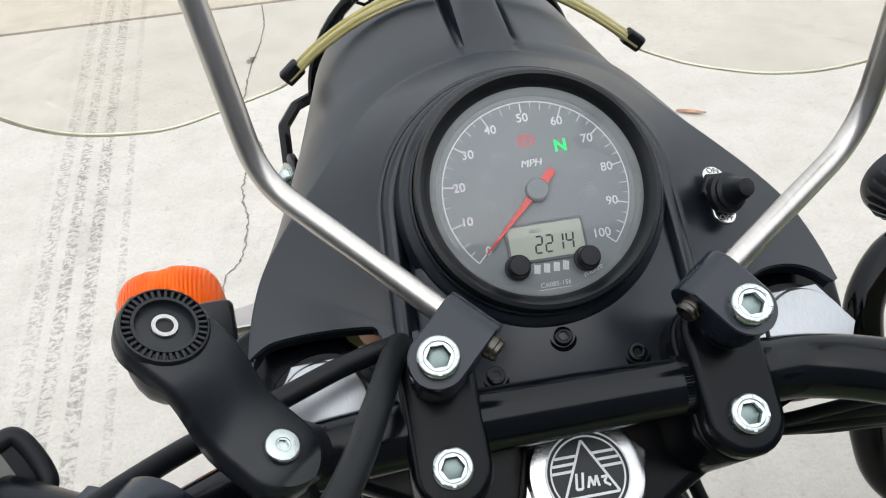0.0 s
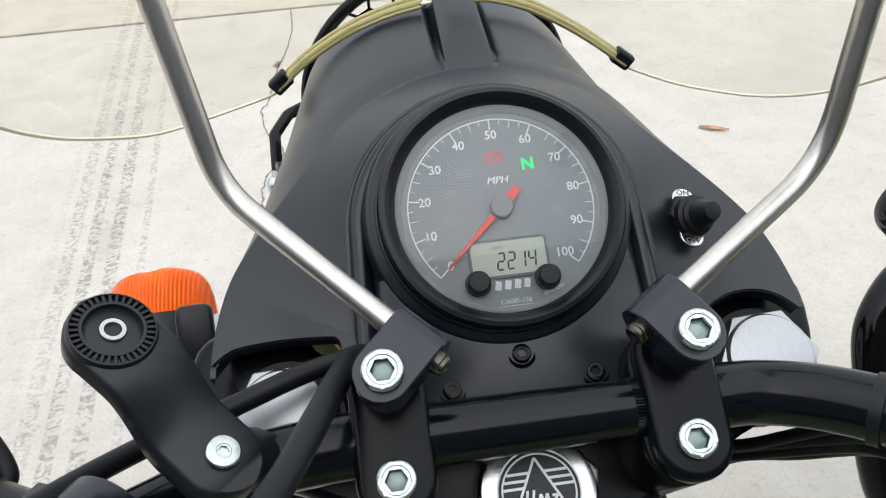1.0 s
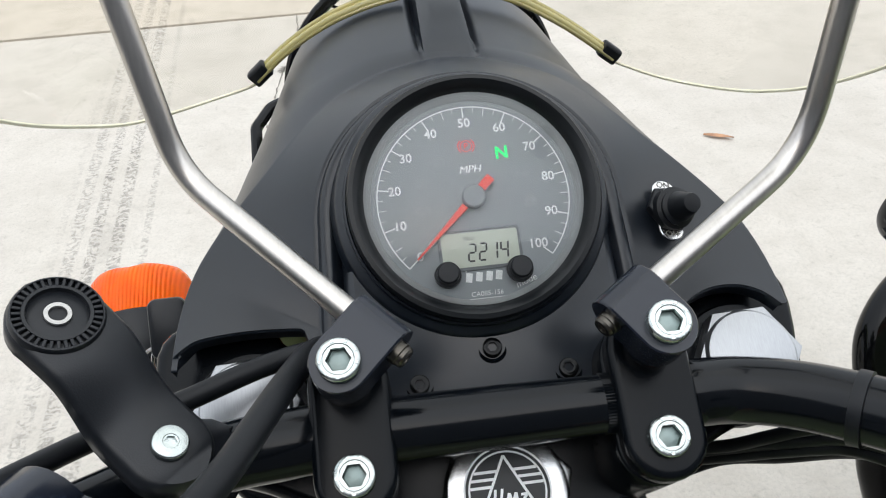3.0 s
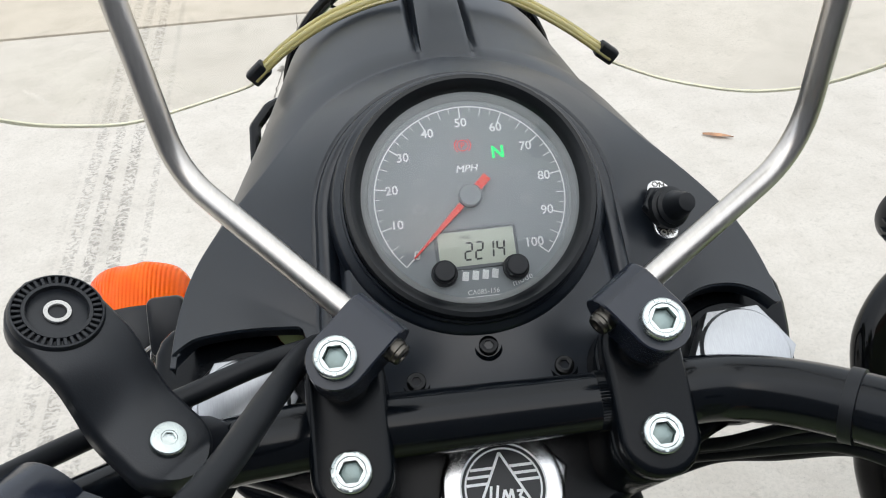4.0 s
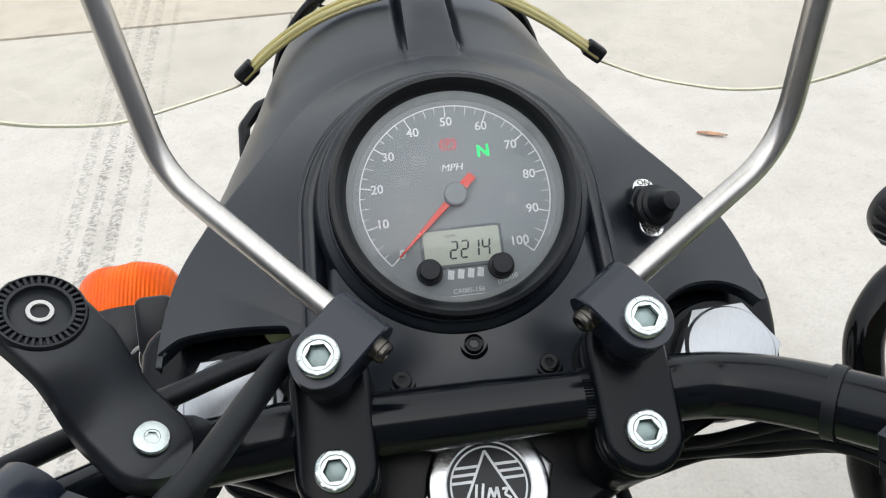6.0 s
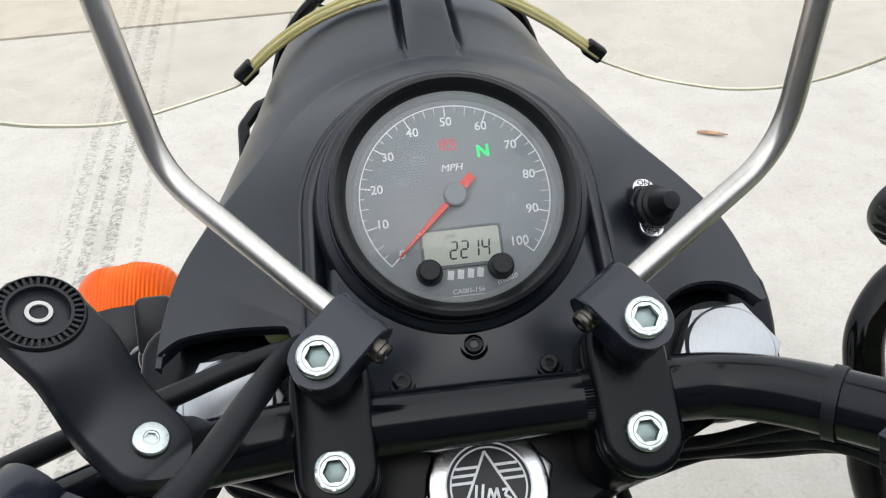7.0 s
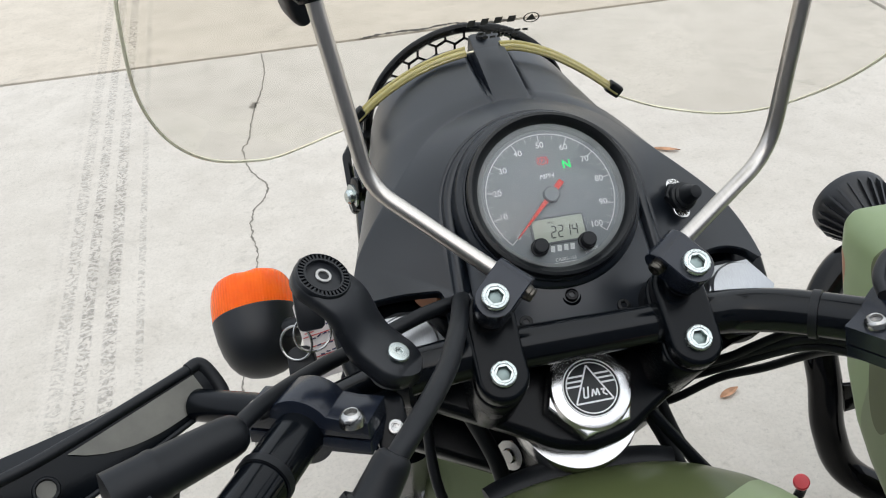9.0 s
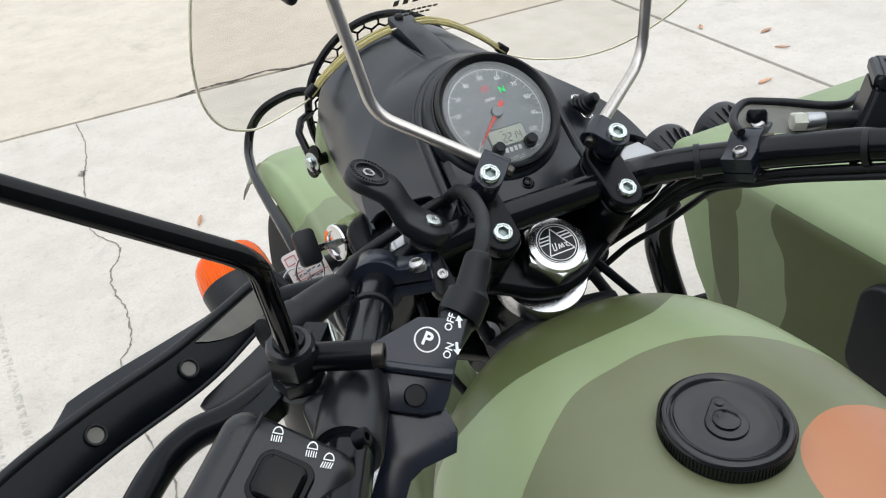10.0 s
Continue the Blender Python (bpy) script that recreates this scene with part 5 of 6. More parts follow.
part("lock_button", bm, "cap_black", cap)
# black rubber edge strip at the tank's nose
bm = bmesh.new()
line = [(0.082 * math.sin(a), -0.091 - 0.02 * (1 - math.cos(a)), 0.884 + 0.012 * math.cos(a) - 0.012) for a in np.linspace(-0.95, 0.8, 20)]
tube(bm, line, 0.0125, 12, 0.8)
part("tank_pad", bm, "rubber", bike, "black rubber pad at the tank's nose")
# steering head below the clamp
bm = bmesh.new()
lathe(bm, [(0.02, -0.044), (0.041, -0.046), (0.0425, -0.050), (0.0425, -0.064), (0.038, -0.07), (0.02, -0.07)], STEM, 48)
part("bearing_cup", bm, "aluminium", bike, "bright bearing cup under the fork clamp")
bm = bmesh.new()
tube(bm, [STEM @ Vector((0, 0, -0.055)), STEM @ Vector((0, 0, -0.24))], 0.03, 28)
tube(bm, [(0, -0.02, 0.8), (0, -0.25, 0.72)], 0.028, 20)
tube(bm, [(0, 0.02, 0.72), (0, -0.12, 0.45)], 0.026, 20)
part("steering_head", bm, "satin_black", bike)

# lower fork clamp
bm = bmesh.new()
prism(bm, [(p.x, p.y) for p in glide([(x * 1.02, y, 0) for x, y in [*outline, outline[0]]], 4)[:-1]], -0.215, -0.190, basis(BAR, SA), 0.006, 3)
part("lower_clamp", bm, "satin_black", bike, "black lower fork clamp")

# ------------------------------------------------ front wheel and mudguard
bm = bmesh.new()
WC = Vector((0, 0.55, 0.33))
rows = []
for k in range(33):
    a = radians(40 + 135 * k / 32)
    c = WC + Vector((0, math.cos(a), math.sin(a))) * 0.415
    rad_ = Vector((0, math.cos(a), math.sin(a)))
    rows.append([c + X * x * 0.081 + rad_ * (-0.038 * abs(x) ** 2.8 + 0.004 * math.exp(-((abs(x) - 0.72) / 0.07) ** 2)) for x in np.linspace(-1, 1, 41)])
loft(bm, rows, closed=False)
fender = part("front_mudguard", bm, "camo_fender", bike, "camouflage-green front mudguard", 70)
so = fender.modifiers.new("wall", "SOLIDIFY")
so.thickness = 0.002
bm = bmesh.new()
lathe(bm, [(0.245, -0.04), (0.30, -0.055), (0.325, -0.05), (0.335, -0.02), (0.336, 0.02), (0.325, 0.05), (0.30, 0.055), (0.245, 0.04)], basis(WC, X, Y), 64, True)
wheel = part("front_wheel", bm, "tyre", bike, "black tyre on a spoked rim")
bm = bmesh.new()
lathe(bm, [(0.23, -0.035), (0.25, -0.04), (0.25, 0.04), (0.23, 0.035)], basis(WC, X, Y), 64, True)
part("rim", bm, "aluminium", wheel)
bm = bmesh.new()
lathe(bm, [(0, -0.06), (0.04, -0.06), (0.06, -0.03), (0.06, 0.03), (0.04, 0.06), (0, 0.06)], basis(WC, X, Y), 32)
part("wheel_hub", bm, "bare", wheel)
for k in range(28):
    a, s = 2 * math.pi * k / 28, 1 if k % 2 else -1
    bm = bmesh.new()
    tube(bm, [WC + Vector((s * 0.025, 0.05 * math.cos(a + 0.5), 0.05 * math.sin(a + 0.5))), WC + Vector((0, 0.235 * math.cos(a), 0.235 * math.sin(a)))], 0.0018, 5)
    part("spoke", bm, "zinc", wheel)

# ------------------------------------------------ sidecar
side = thing("sidecar", (0.9, -0.2, 0), "camouflage-green sidecar with black frame tube and lamps", "sidecar")
bm = bmesh.new()
SC = [(0.302, 0.485, 1.04, 0.735, 0.748), (0.295, 0.474, 1.05, 0.715, 0.755), (0.28, 0.467, 1.056, 0.68, 0.759), (0.25, 0.465, 1.06, 0.625, 0.762), (0.21, 0.464, 1.062, 0.55, 0.764), (0.17, 0.464, 1.064, 0.50, 0.767), (0.13, 0.464, 1.066, 0.47, 0.769),
      (0.05, 0.464, 1.068, 0.43, 0.771), (-0.1, 0.463, 1.07, 0.38, 0.771), (-0.35, 0.462, 1.07, 0.34, 0.768), (-0.7, 0.465, 1.07, 0.32, 0.765), (-1.2, 0.48, 1.06, 0.33, 0.75)]
rows = []
for y, x0, x1, z0, z1 in SC:
    rows.append([Vector((p[0] + (x0 + x1) / 2, y, p[1] + (z0 + z1) / 2)) for p in rounded(x1 - x0, z1 - z0, min(0.035, 0.46 * (z1 - z0)), 6)])
rows2 = []
for a, b in zip(rows, rows[1:]):
    for k in range(6):
        rows2.append([p.lerp(q, k / 6) for p, q in zip(a, b)])
rows2.append(rows[-1])
loft(bm, rows2, cap0=True, cap1=True)
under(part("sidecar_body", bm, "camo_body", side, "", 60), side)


def lamp(at, aim):
    """A round finned auxiliary lamp."""
    m = basis(at, aim) @ Matrix.Scale(1.17, 4)
    bm = bmesh.new()
    lathe(bm, [(0.018, -0.05), (0.03, -0.045), (0.046, -0.012), (0.052, -0.004), (0.0535, 0.006), (0.052, 0.012), (0.047, 0.012), (0.045, 0.008), (0, 0.008)], m, 40)
    body = under(part("spot_lamp", bm, "housing", side, "round black finned auxiliary lamp"), side)
    for k in range(22):
        a = 2 * math.pi * k / 22
        bm = bmesh.new()
        q = m @ pose(0, 0, 0, 0, 0, math.degrees(a))
        loft(bm, [[q @ Vector((0.012, -0.0016, -0.058)), q @ Vector((0.03, -0.0016, -0.056)), q @ Vector((0.0525, -0.0016, -0.012)), q @ Vector((0.0525, -0.0016, -0.004)), q @ Vector((0.04, -0.0016, -0.006)), q @ Vector((0.015, -0.0016, -0.045))],
                  [q @ Vector((0.012, 0.0016, -0.058)), q @ Vector((0.03, 0.0016, -0.056)), q @ Vector((0.0525, 0.0016, -0.012)), q @ Vector((0.0525, 0.0016, -0.004)), q @ Vector((0.04, 0.0016, -0.006)), q @ Vector((0.015, 0.0016, -0.045))]], cap0=True, cap1=True)
        part("fin", bm, "housing", body)
    return body


lamp((0.713, 0.57, 0.54), (0.05, 1, 0.05))
lamp((0.885, 0.6, 0.53), (0.05, 1, 0.05))
bm = bmesh.new()
tube(bm, glide([(0.91, 0.53, 0.475), (0.80, 0.51, 0.475), (0.72, 0.505, 0.49), (0.655, 0.49, 0.483), (0.604, 0.45, 0.440), (0.595, 0.41, 0.384), (0.600, 0.385, 0.335), (0.606, 0.353, 0.255), (0.645, 0.32, 0.175), (0.75, 0.25, 0.13)], 7), 0.0265, 24)
under(part("frame_tube", bm, "gloss_black", side, "gloss black frame tube"), side)
bm = bmesh.new()
WS = Vector((1.32, -0.55, 0.33))
lathe(bm, [(0.245, -0.04), (0.30, -0.055), (0.325, -0.05), (0.3301, -0.02), (0.3301, 0.02), (0.325, 0.05), (0.30, 0.055), (0.245, 0.04)], basis(WS, X, Y), 64, True)
under(part("sidecar_wheel", bm, "tyre", side, "black tyre"), side)
bm = bmesh.new()
lathe(bm, [(0, -0.05), (0.05, -0.05), (0.06, -0.03), (0.24, -0.02), (0.245, 0.02), (0.06, 0.03), (0.05, 0.05), (0, 0.05)], basis(WS, X, Y), 48)
tube(bm, [WS, Vector((0.8, -0.55, 0.3))], 0.03, 16)
under(part("wheel_disc", bm, "satin_black", side), side)
bm = bmesh.new()
prism(bm, [(-0.03, -0.03), (0.022, -0.022), (0.03, 0.03), (-0.012, 0.036)], -0.004, 0.004, basis((0.652, 0.372, 0.31), Y, X), 0.001, 2)
under(part("frame_bracket", bm, "gloss_black", side), side)

m = basis((0.459, -0.135, 0.665), (-1, 0, 0), Y)
bm = bmesh.new()
prism(bm, rounded(0.125, 0.14, 0.03, 6), -0.004, 0.014, m, 0.005, 3)
pad = under(part("side_pad", bm, "rubber", side, "black plastic pad bolted to the body side"), side)
for y, z in ((-0.093, 0.66), (-0.093, 0.63)):
    bm = bmesh.new()
    prism(bm, ngon(0.008, 6), 0.0, 0.005, basis((0.4455, y, z), (-1, 0, 0), Y), 0.001, 2)
    under(part("pad_bolt", bm, "satin_black", pad), side)

# ------------------------------------------------ left controls
def rod(name, pts, r, mat, parent, label="", seg=14, smooth=8):
    bm = bmesh.new()
    tube(bm, glide(pts, smooth), r, seg)
    return part(name, bm, mat, parent, label)


def taper(name, pts, radii, mat, parent, label=""):
    """A moulded boot: a run of rounded steps along a line."""
    bm = bmesh.new()
    tube(bm, [Vector(p) for p in pts], radii, 22)
    return part(name, bm, mat, parent, label)


def button_screw(m, r):
    """A domed steel screw head with a hexagon socket; m lies at its seat, z outwards."""
    bm = bmesh.new()
    lathe(bm, [(r, -0.002), (r, 0.0008), (0.97 * r, 0.0018), (0.86 * r, 0.0034), (0.68 * r, 0.0046), (0.56 * r, 0.005), (0.5 * r, 0.0048), (0.47 * r, 0.0022), (0.0, 0.0018)], m, 28)
    return bm


def clamp_on(at, along, parent_label, bolts):
    """A split clamp round the bar with two cap screws on top."""
    along = along.normalized()
    m = basis(at, along, SA)
    bm = bmesh.new()
    b0, b1 = (Vector(b) for b in bolts)
    w = b1 - b0
    w = (w - along * w.dot(along)).normalized()
    up = along.cross(w)
    if up.dot(SA) < 0:
        up = -up
    q = Matrix((w, up, w.cross(up))).transposed().to_4x4()
    q.translation = at
    c0, c1 = (b0 - at).dot(w), (b1 - at).dot(w)
    seat = min((b0 - at).dot(up), (b1 - at).dot(up)) - 0.0075
    arch = [(0.0205 * math.cos(a), 0.0205 * math.sin(a)) for a in np.linspace(radians(28), radians(152), 15)]
    prism(bm, [(c0 - 0.0085, 0.001), (c1 + 0.0085, 0.001), (c1 + 0.0085, seat), (max(c1 - 0.006, 0.0195), seat), *[p for p in arch if p[1] > seat + 0.0006], (min(c0 + 0.006, -0.0195), seat), (c0 - 0.0085, seat)], -0.0125, 0.0125, q, 0.0009, 2)
    low = [(0.0190 * math.cos(a), 0.0190 * math.sin(a)) for a in np.linspace(radians(208), radians(332), 15)]
    prism(bm, [(c0 - 0.0085, -0.0085), *low, (c1 + 0.0085, -0.0085), (c1 + 0.0085, -0.0005), (c0 - 0.0085, -0.0005)], -0.0125, 0.0125, q, 0.0009, 2)
    clamp = part("lever_clamp", bm, "anodised", bike, parent_label)
    for b in (b0, b1):
        part("clamp_screw", button_screw(basis(b - up * 0.0068, up), 0.0066), "steel", clamp, "domed steel socket screw")
    return clamp


left_clamp = clamp_on(Vector((-0.168, -0.118, 1.0105)), Vector((-0.06, -0.12, 0.03)), "black split clamp of the clutch lever", ((-0.1453, -0.1372, 1.034), (-0.1916, -0.1147, 1.0294)))
bm = bmesh.new()
tube(bm, [(-0.186, -0.105, 1.008), (-0.2316, -0.0719, 0.9907)], 0.0095, 22)
part("pivot_barrel", bm, "satin_black", left_clamp)
# bracket ear beside the clamp
bm = bmesh.new()
prism(bm, stadium(0.0085, 0.02), -0.01, 0.0, basis((-0.1255, -0.1285, 1.0075), SA), 0.001, 2)
ear = part("bracket_ear", bm, "satin_black", left_clamp)
part("ear_screw", socket_bolt(basis((-0.1239, -0.1315, 1.0085), SA), 0.0042, 0.004, 0.002), "steel", left_clamp)

# guard bar: long plate with a thick rim and oval holes
GL = glide([(-0.2245, -0.058, 0.9945), (-0.262, -0.088, 0.996), (-0.305, -0.121, 0.9985), (-0.367, -0.149, 0.998), (-0.42, -0.186, 1.0), (-0.46, -0.24, 1.005)], 7)
GN = Vector((-0.28, -0.78, 0.55)).normalized()
bm = bmesh.new()
rows, edge_up, edge_dn, facing = [], [], [], []
for k, p in enumerate(GL):
    d = (GL[min(k + 1, len(GL) - 1)] - GL[max(k - 1, 0)]).normalized()
    wv = Vector((0.4, -0.49, 0.74)).lerp(GN, min(1, k / 14)).cross(d).normalized()
    nv = d.cross(wv).normalized()
    if nv.dot(GN) < 0:
        nv = -nv
    hw = 0.0125 + 0.0025 * min(1, k / 12)
    rows.append([p - wv * hw - nv * 0.0035, p - wv * hw, p - wv * hw * 0.8 + nv * 0.0012, p + wv * hw * 0.8 + nv * 0.0012, p + wv * hw, p + wv * hw - nv * 0.0035])
    facing.append(nv)
    edge_up.append(p - wv * hw)
    edge_dn.append(p + wv * hw)
loft(bm, rows, cap0=True, cap1=True)
# thin wing along the upper edge
wing = []
for k in range(4, 25):
    t = (k - 4) / 20
    e = edge_up[k]
    reach_ = 0.020 * math.sin(math.pi * min(1, t * 0.62)) if t < 0.86 else 0.0175 * (1 - t) / 0.14
    f = e + Vector((-0.25, 0.93, 0.05)) * reach_ - Vector((0, 0, 0.004)) * min(1, t * 4)
    wing.append([e + Vector((0, 0, 0.001)), f + Vector((0, 0, 0.0012)), f - Vector((0, 0, 0.0012)), e - Vector((0, 0, 0.003))])
loft(bm, wing, cap0=True, cap1=True)
lever_guard = part("lever_guard", bm, "satin_black", bike, "long black lever guard with oval holes")
for e, thick in ((edge_up, 0.0034), (edge_dn, 0.0016)):
    bm = bmesh.new()
    tube(bm, e, thick, 12)
    part("guard_rim", bm, "rubber", lever_guard)
bm = bmesh.new()
tube(bm, glide([edge_up[1], edge_up[0], edge_up[0].lerp(edge_dn[0], 0.25) + Vector((0.002, 0.0015, 0)), edge_up[0].lerp(edge_dn[0], 0.75) + Vector((0.002, 0.0015, 0)), edge_dn[0], edge_dn[1]], 5), 0.0042, 12)
part("guard_rim", bm, "rubber", lever_guard)
bm = bmesh.new()
loft(bm, [[a.lerp(b, 0.16) + n * 0.0022, a.lerp(b, 0.16 + 0.68 * (1 - ((k - 1) / 11) ** 3.6)) + n * 0.0022] for k, (a, b, n) in list(enumerate(zip(edge_up, edge_dn, facing)))[1:13]], closed=False)
part("guard_inlay", bm, "dark_bare", lever_guard, "worn grey metal inlay")
for k in (14, 21):
    bm = bmesh.new()
    p = GL[k]
    lathe(bm, [(0.0, 0.0), (0.0052, 0.0)], basis(p + facing[k] * 0.0022, facing[k]), 24)
    part("guard_plug", bm, "bare", lever_guard)
    bm = bmesh.new()
    lathe(bm, [(0.0048, 0.0018), (0.0055, 0.0034), (0.0064, 0.0034), (0.007, 0.0015)], basis(p + facing[k] * 0.0006, facing[k]), 24)
    part("hole_rim", bm, "rubber", lever_guard)

# clutch lever running back beside the grip
rod("clutch_lever", [(-0.243, -0.205, 1.042), (-0.29, -0.222, 1.04), (-0.318, -0.222, 1.036), (-0.342, -0.235, 1.03), (-0.37, -0.28, 1.03), (-0.40, -0.36, 1.04)], 0.0085, "satin_black", bike, "curved black clutch lever")
bm = bmesh.new()
loft(bm, [[Vector(q) for q in loop] for loop in (((-0.236, -0.178, 1.047), (-0.226, -0.19, 1.050), (-0.226, -0.19, 1.036), (-0.236, -0.178, 1.034)),
                                               ((-0.262, -0.208, 1.05), (-0.248, -0.222, 1.054), (-0.248, -0.222, 1.036), (-0.262, -0.208, 1.034)),
                                               ((-0.302, -0.226, 1.044), (-0.285, -0.242, 1.047), (-0.285, -0.242, 1.036), (-0.302, -0.226, 1.034)))], cap0=True, cap1=True)
perch = part("lever_perch", bm, "satin_black", bike, "black lever perch")

# cable boots and cables
BT, BR = Vector((-0.2015, -0.1380, 1.0325)), Vector((-0.2385, -0.1580, 1.0355))
taper("cable_boot", [BT.lerp(BR, k) for k in (-0.12, -0.08, 0.0, 0.12, 0.55, 0.9, 0.94, 1.0, 1.04, 1.5, 1.54)],
      [0.004, 0.0075, 0.0098, 0.0108, 0.0116, 0.0120, 0.0128, 0.0130, 0.0126, 0.0130, 0.006], "rubber", bike, "black rubber cable boot")
rod("clutch_cable", [(-0.206, -0.143, 1.034), (-0.19, -0.118, 1.028), (-0.16, -0.084, 1.014), (-0.125, -0.062, 1.008), (-0.095, -0.048, 1.008), (-0.072, -0.036, 1.003), (-0.06, -0.015, 0.985)], 0.0046, "rubber", bike, "black sheathed cable")
taper("brake_cable_boot", [(-0.1285, -0.1968, 1.0655), (-0.1295, -0.1978, 1.0645), (-0.1315, -0.1995, 1.0625), (-0.1415, -0.2075, 1.0505), (-0.1425, -0.2083, 1.0493), (-0.1435, -0.2090, 1.0480), (-0.1530, -0.2148, 1.0415), (-0.1555, -0.2162, 1.0400), (-0.1575, -0.2172, 1.0388), (-0.178, -0.24, 1.038)],
      [0.0060, 0.0078, 0.0086, 0.0096, 0.0112, 0.0132, 0.0138, 0.0134, 0.0112, 0.0062], "rubber", bike, "black rubber boot of the parking brake cable")
rod("brake_cable", [(-0.1335, -0.2010, 1.0600), (-0.121, -0.187, 1.0640), (-0.1065, -0.163, 1.0600), (-0.0935, -0.135, 1.0515), (-0.082, -0.1, 1.042), (-0.074, -0.066, 1.027), (-0.0695, -0.045, 1.012), (-0.075, -0.02, 0.985)], 0.0052, "rubber", bike, "thick black brake cable")

# parking brake plate with lettering
PO = Vector((-0.1876, -0.2423, 1.0572))
PN = Vector((-0.15, -0.6, 0.78)).normalized()
PM = basis(PO, PN, X)


def on_plate(p):
    q = PM.inverted() @ Vector(p)
    return (q.x, q.y)


bm = bmesh.new()
corners = [(-0.1626, -0.2431, 1.0613), (-0.1868, -0.2314, 1.0658), (-0.214, -0.2316, 1.0603), (-0.221, -0.2417, 1.0512), (-0.2396, -0.2464, 1.044), (-0.234, -0.253, 1.0405), (-0.2054, -0.2693, 1.033), (-0.195, -0.272, 1.033), (-0.1893, -0.268, 1.0365), (-0.178, -0.2573, 1.0477)]
outline = [on_plate(c) for c in corners]
area = sum(a[0] * b[1] - b[0] * a[1] for a, b in zip(outline, [*outline[1:], outline[0]]))
prism(bm, outline if area > 0 else outline[::-1], -0.004, 0.0, PM, 0.001, 2)
brake = part("parking_brake_plate", bm, "anodised", bike, "black parking brake plate with white lettering")
PT = PM @ pose(0, 0, 0, 0, 0, -14)
bm = lettering("P", 0.0105, PT @ pose(0, 0, 0.0006, 0, 0, -32), 0.0003)
annulus(bm, 0.0063, 0.0072, PT, 0.0006, seg=40)
part("lettering", bm, "white_print", brake)
for text, c, arrow in (("OFF", (-0.1722, -0.2408, 1.0614), 1), ("ON", (-0.1795, -0.2512, 1.052), -1)):
    q = Matrix.Translation(Vector(c) - PO) @ PT
    bm = lettering(text, 0.0058, q @ pose(0, 0, 0.0006, 0, 0, 62), 0.0001)
    a = q @ pose(0.0048, -0.001 * arrow, 0.0006, 0, 0, -5)
    blade(bm, bar2((0, -0.003 * arrow), (0, 0.001 * arrow), 0.0016), a)
    blade(bm, [(-0.0022, 0.001 * arrow), (0.0022, 0.001 * arrow), (0, 0.0042 * arrow)], a)
    part("lettering", bm, "white_print", brake)
bm = bmesh.new()
lathe(bm, [(0.0062, -0.001), (0.0062, 0.0012), (0.0055, 0.002), (0, 0.0022)], basis((-0.2055, -0.2606, 1.0398), PN), 24)
part("rivet", bm, "satin_black", brake)
bm = bmesh.new()
tube(bm, [(-0.222, -0.2385, 1.0535), (-0.1835, -0.2625, 1.0455)], 0.0032, 12)
part("plate_rib", bm, "anodised", brake)
# hinge barrel with its cap screw
bm = bmesh.new()
tube(bm, [(-0.2505, -0.2335, 1.0685), (-0.2475, -0.2355, 1.0685), (-0.2215, -0.2505, 1.069)], [0.0068, 0.0078, 0.0078], 22)
part("hinge_barrel", bm, "satin_black", brake)
part("hinge_screw", socket_bolt(basis((-0.2165, -0.2540, 1.0692), Vector((0.86, -0.5, 0.02))), 0.0066, 0.009, 0.0036), "gunmetal", brake)
# brake lever blade below the plate
bm = bmesh.new()
BO = basis((-0.19, -0.2705, 1.031), PN, X)
lev = [(-0.2208, -0.2525, 1.0395), (-0.192, -0.2665, 1.034), (-0.191, -0.280, 1.0235), (-0.1962, -0.2875, 1.0168), (-0.2157, -0.2861, 1.0141), (-0.2240, -0.2878, 1.0112), (-0.2307, -0.294, 1.0060), (-0.24, -0.315, 0.988), (-0.258, -0.31, 0.988), (-0.2464, -0.2849, 1.0091), (-0.2309, -0.2718, 1.0221)]
lev = [tuple((BO.inverted() @ Vector(q)).xy) for q in lev]
area = sum(a[0] * b[1] - b[0] * a[1] for a, b in zip(lev, [*lev[1:], lev[0]]))
prism(bm, lev if area > 0 else lev[::-1], -0.006, -0.0015, BO, 0.0012, 2)
part("brake_lever", bm, "anodised", brake)

# mirror stem with its lock nuts (the head is out of view to the side)
NUT = Vector((-0.2588, -0.2335, 1.0835))
AX = Vector((-0.06, -0.16, 0.985)).normalized()
bm = bmesh.new()
tube(bm, bent([NUT - AX * 0.02, Vector((-0.2715, -0.271, 1.1598)), Vector((-0.42, -0.240, 1.2594)), Vector((-0.5, -0.22, 1.31))], 0.024, 9), 0.0052, 20)
mirror = part("mirror_stem", bm, "gloss_black", bike, "gloss black bent mirror stem")
m = basis(NUT, AX)
bm = bmesh.new()
lathe(bm, [(0.0055, 0.001), (0.008, 0.0015), (0.0085, 0.0), (0.0085, -0.004)], m, 24)
part("collar", bm, "gloss_black", mirror)
bm = bmesh.new()
prism(bm, ngon(0.0140, 6, 0.3), -0.0195, -0.0035, m, 0.0016, 2)
lathe(bm, [(0.0128, -0.0045), (0.0112, -0.0015), (0.0085, -0.001)], m, 32)
part("upper_nut", bm, "housing", mirror)
bm = bmesh.new()
lathe(bm, [(0.0105, -0.018), (0.0105, -0.0235)], m, 28)
prism(bm, ngon(0.0136, 6, 0.8), -0.034, -0.0225, m, 0.0014, 2)
part("lower_nut", bm, "housing", mirror)
bm = bmesh.new()
lathe(bm, [(0.0120, -0.033), (0.0140, -0.0345), (0.0142, -0.064), (0.012, -0.07), (0, -0.07)], m, 32)
part("mirror_boss", bm, "housing", mirror)
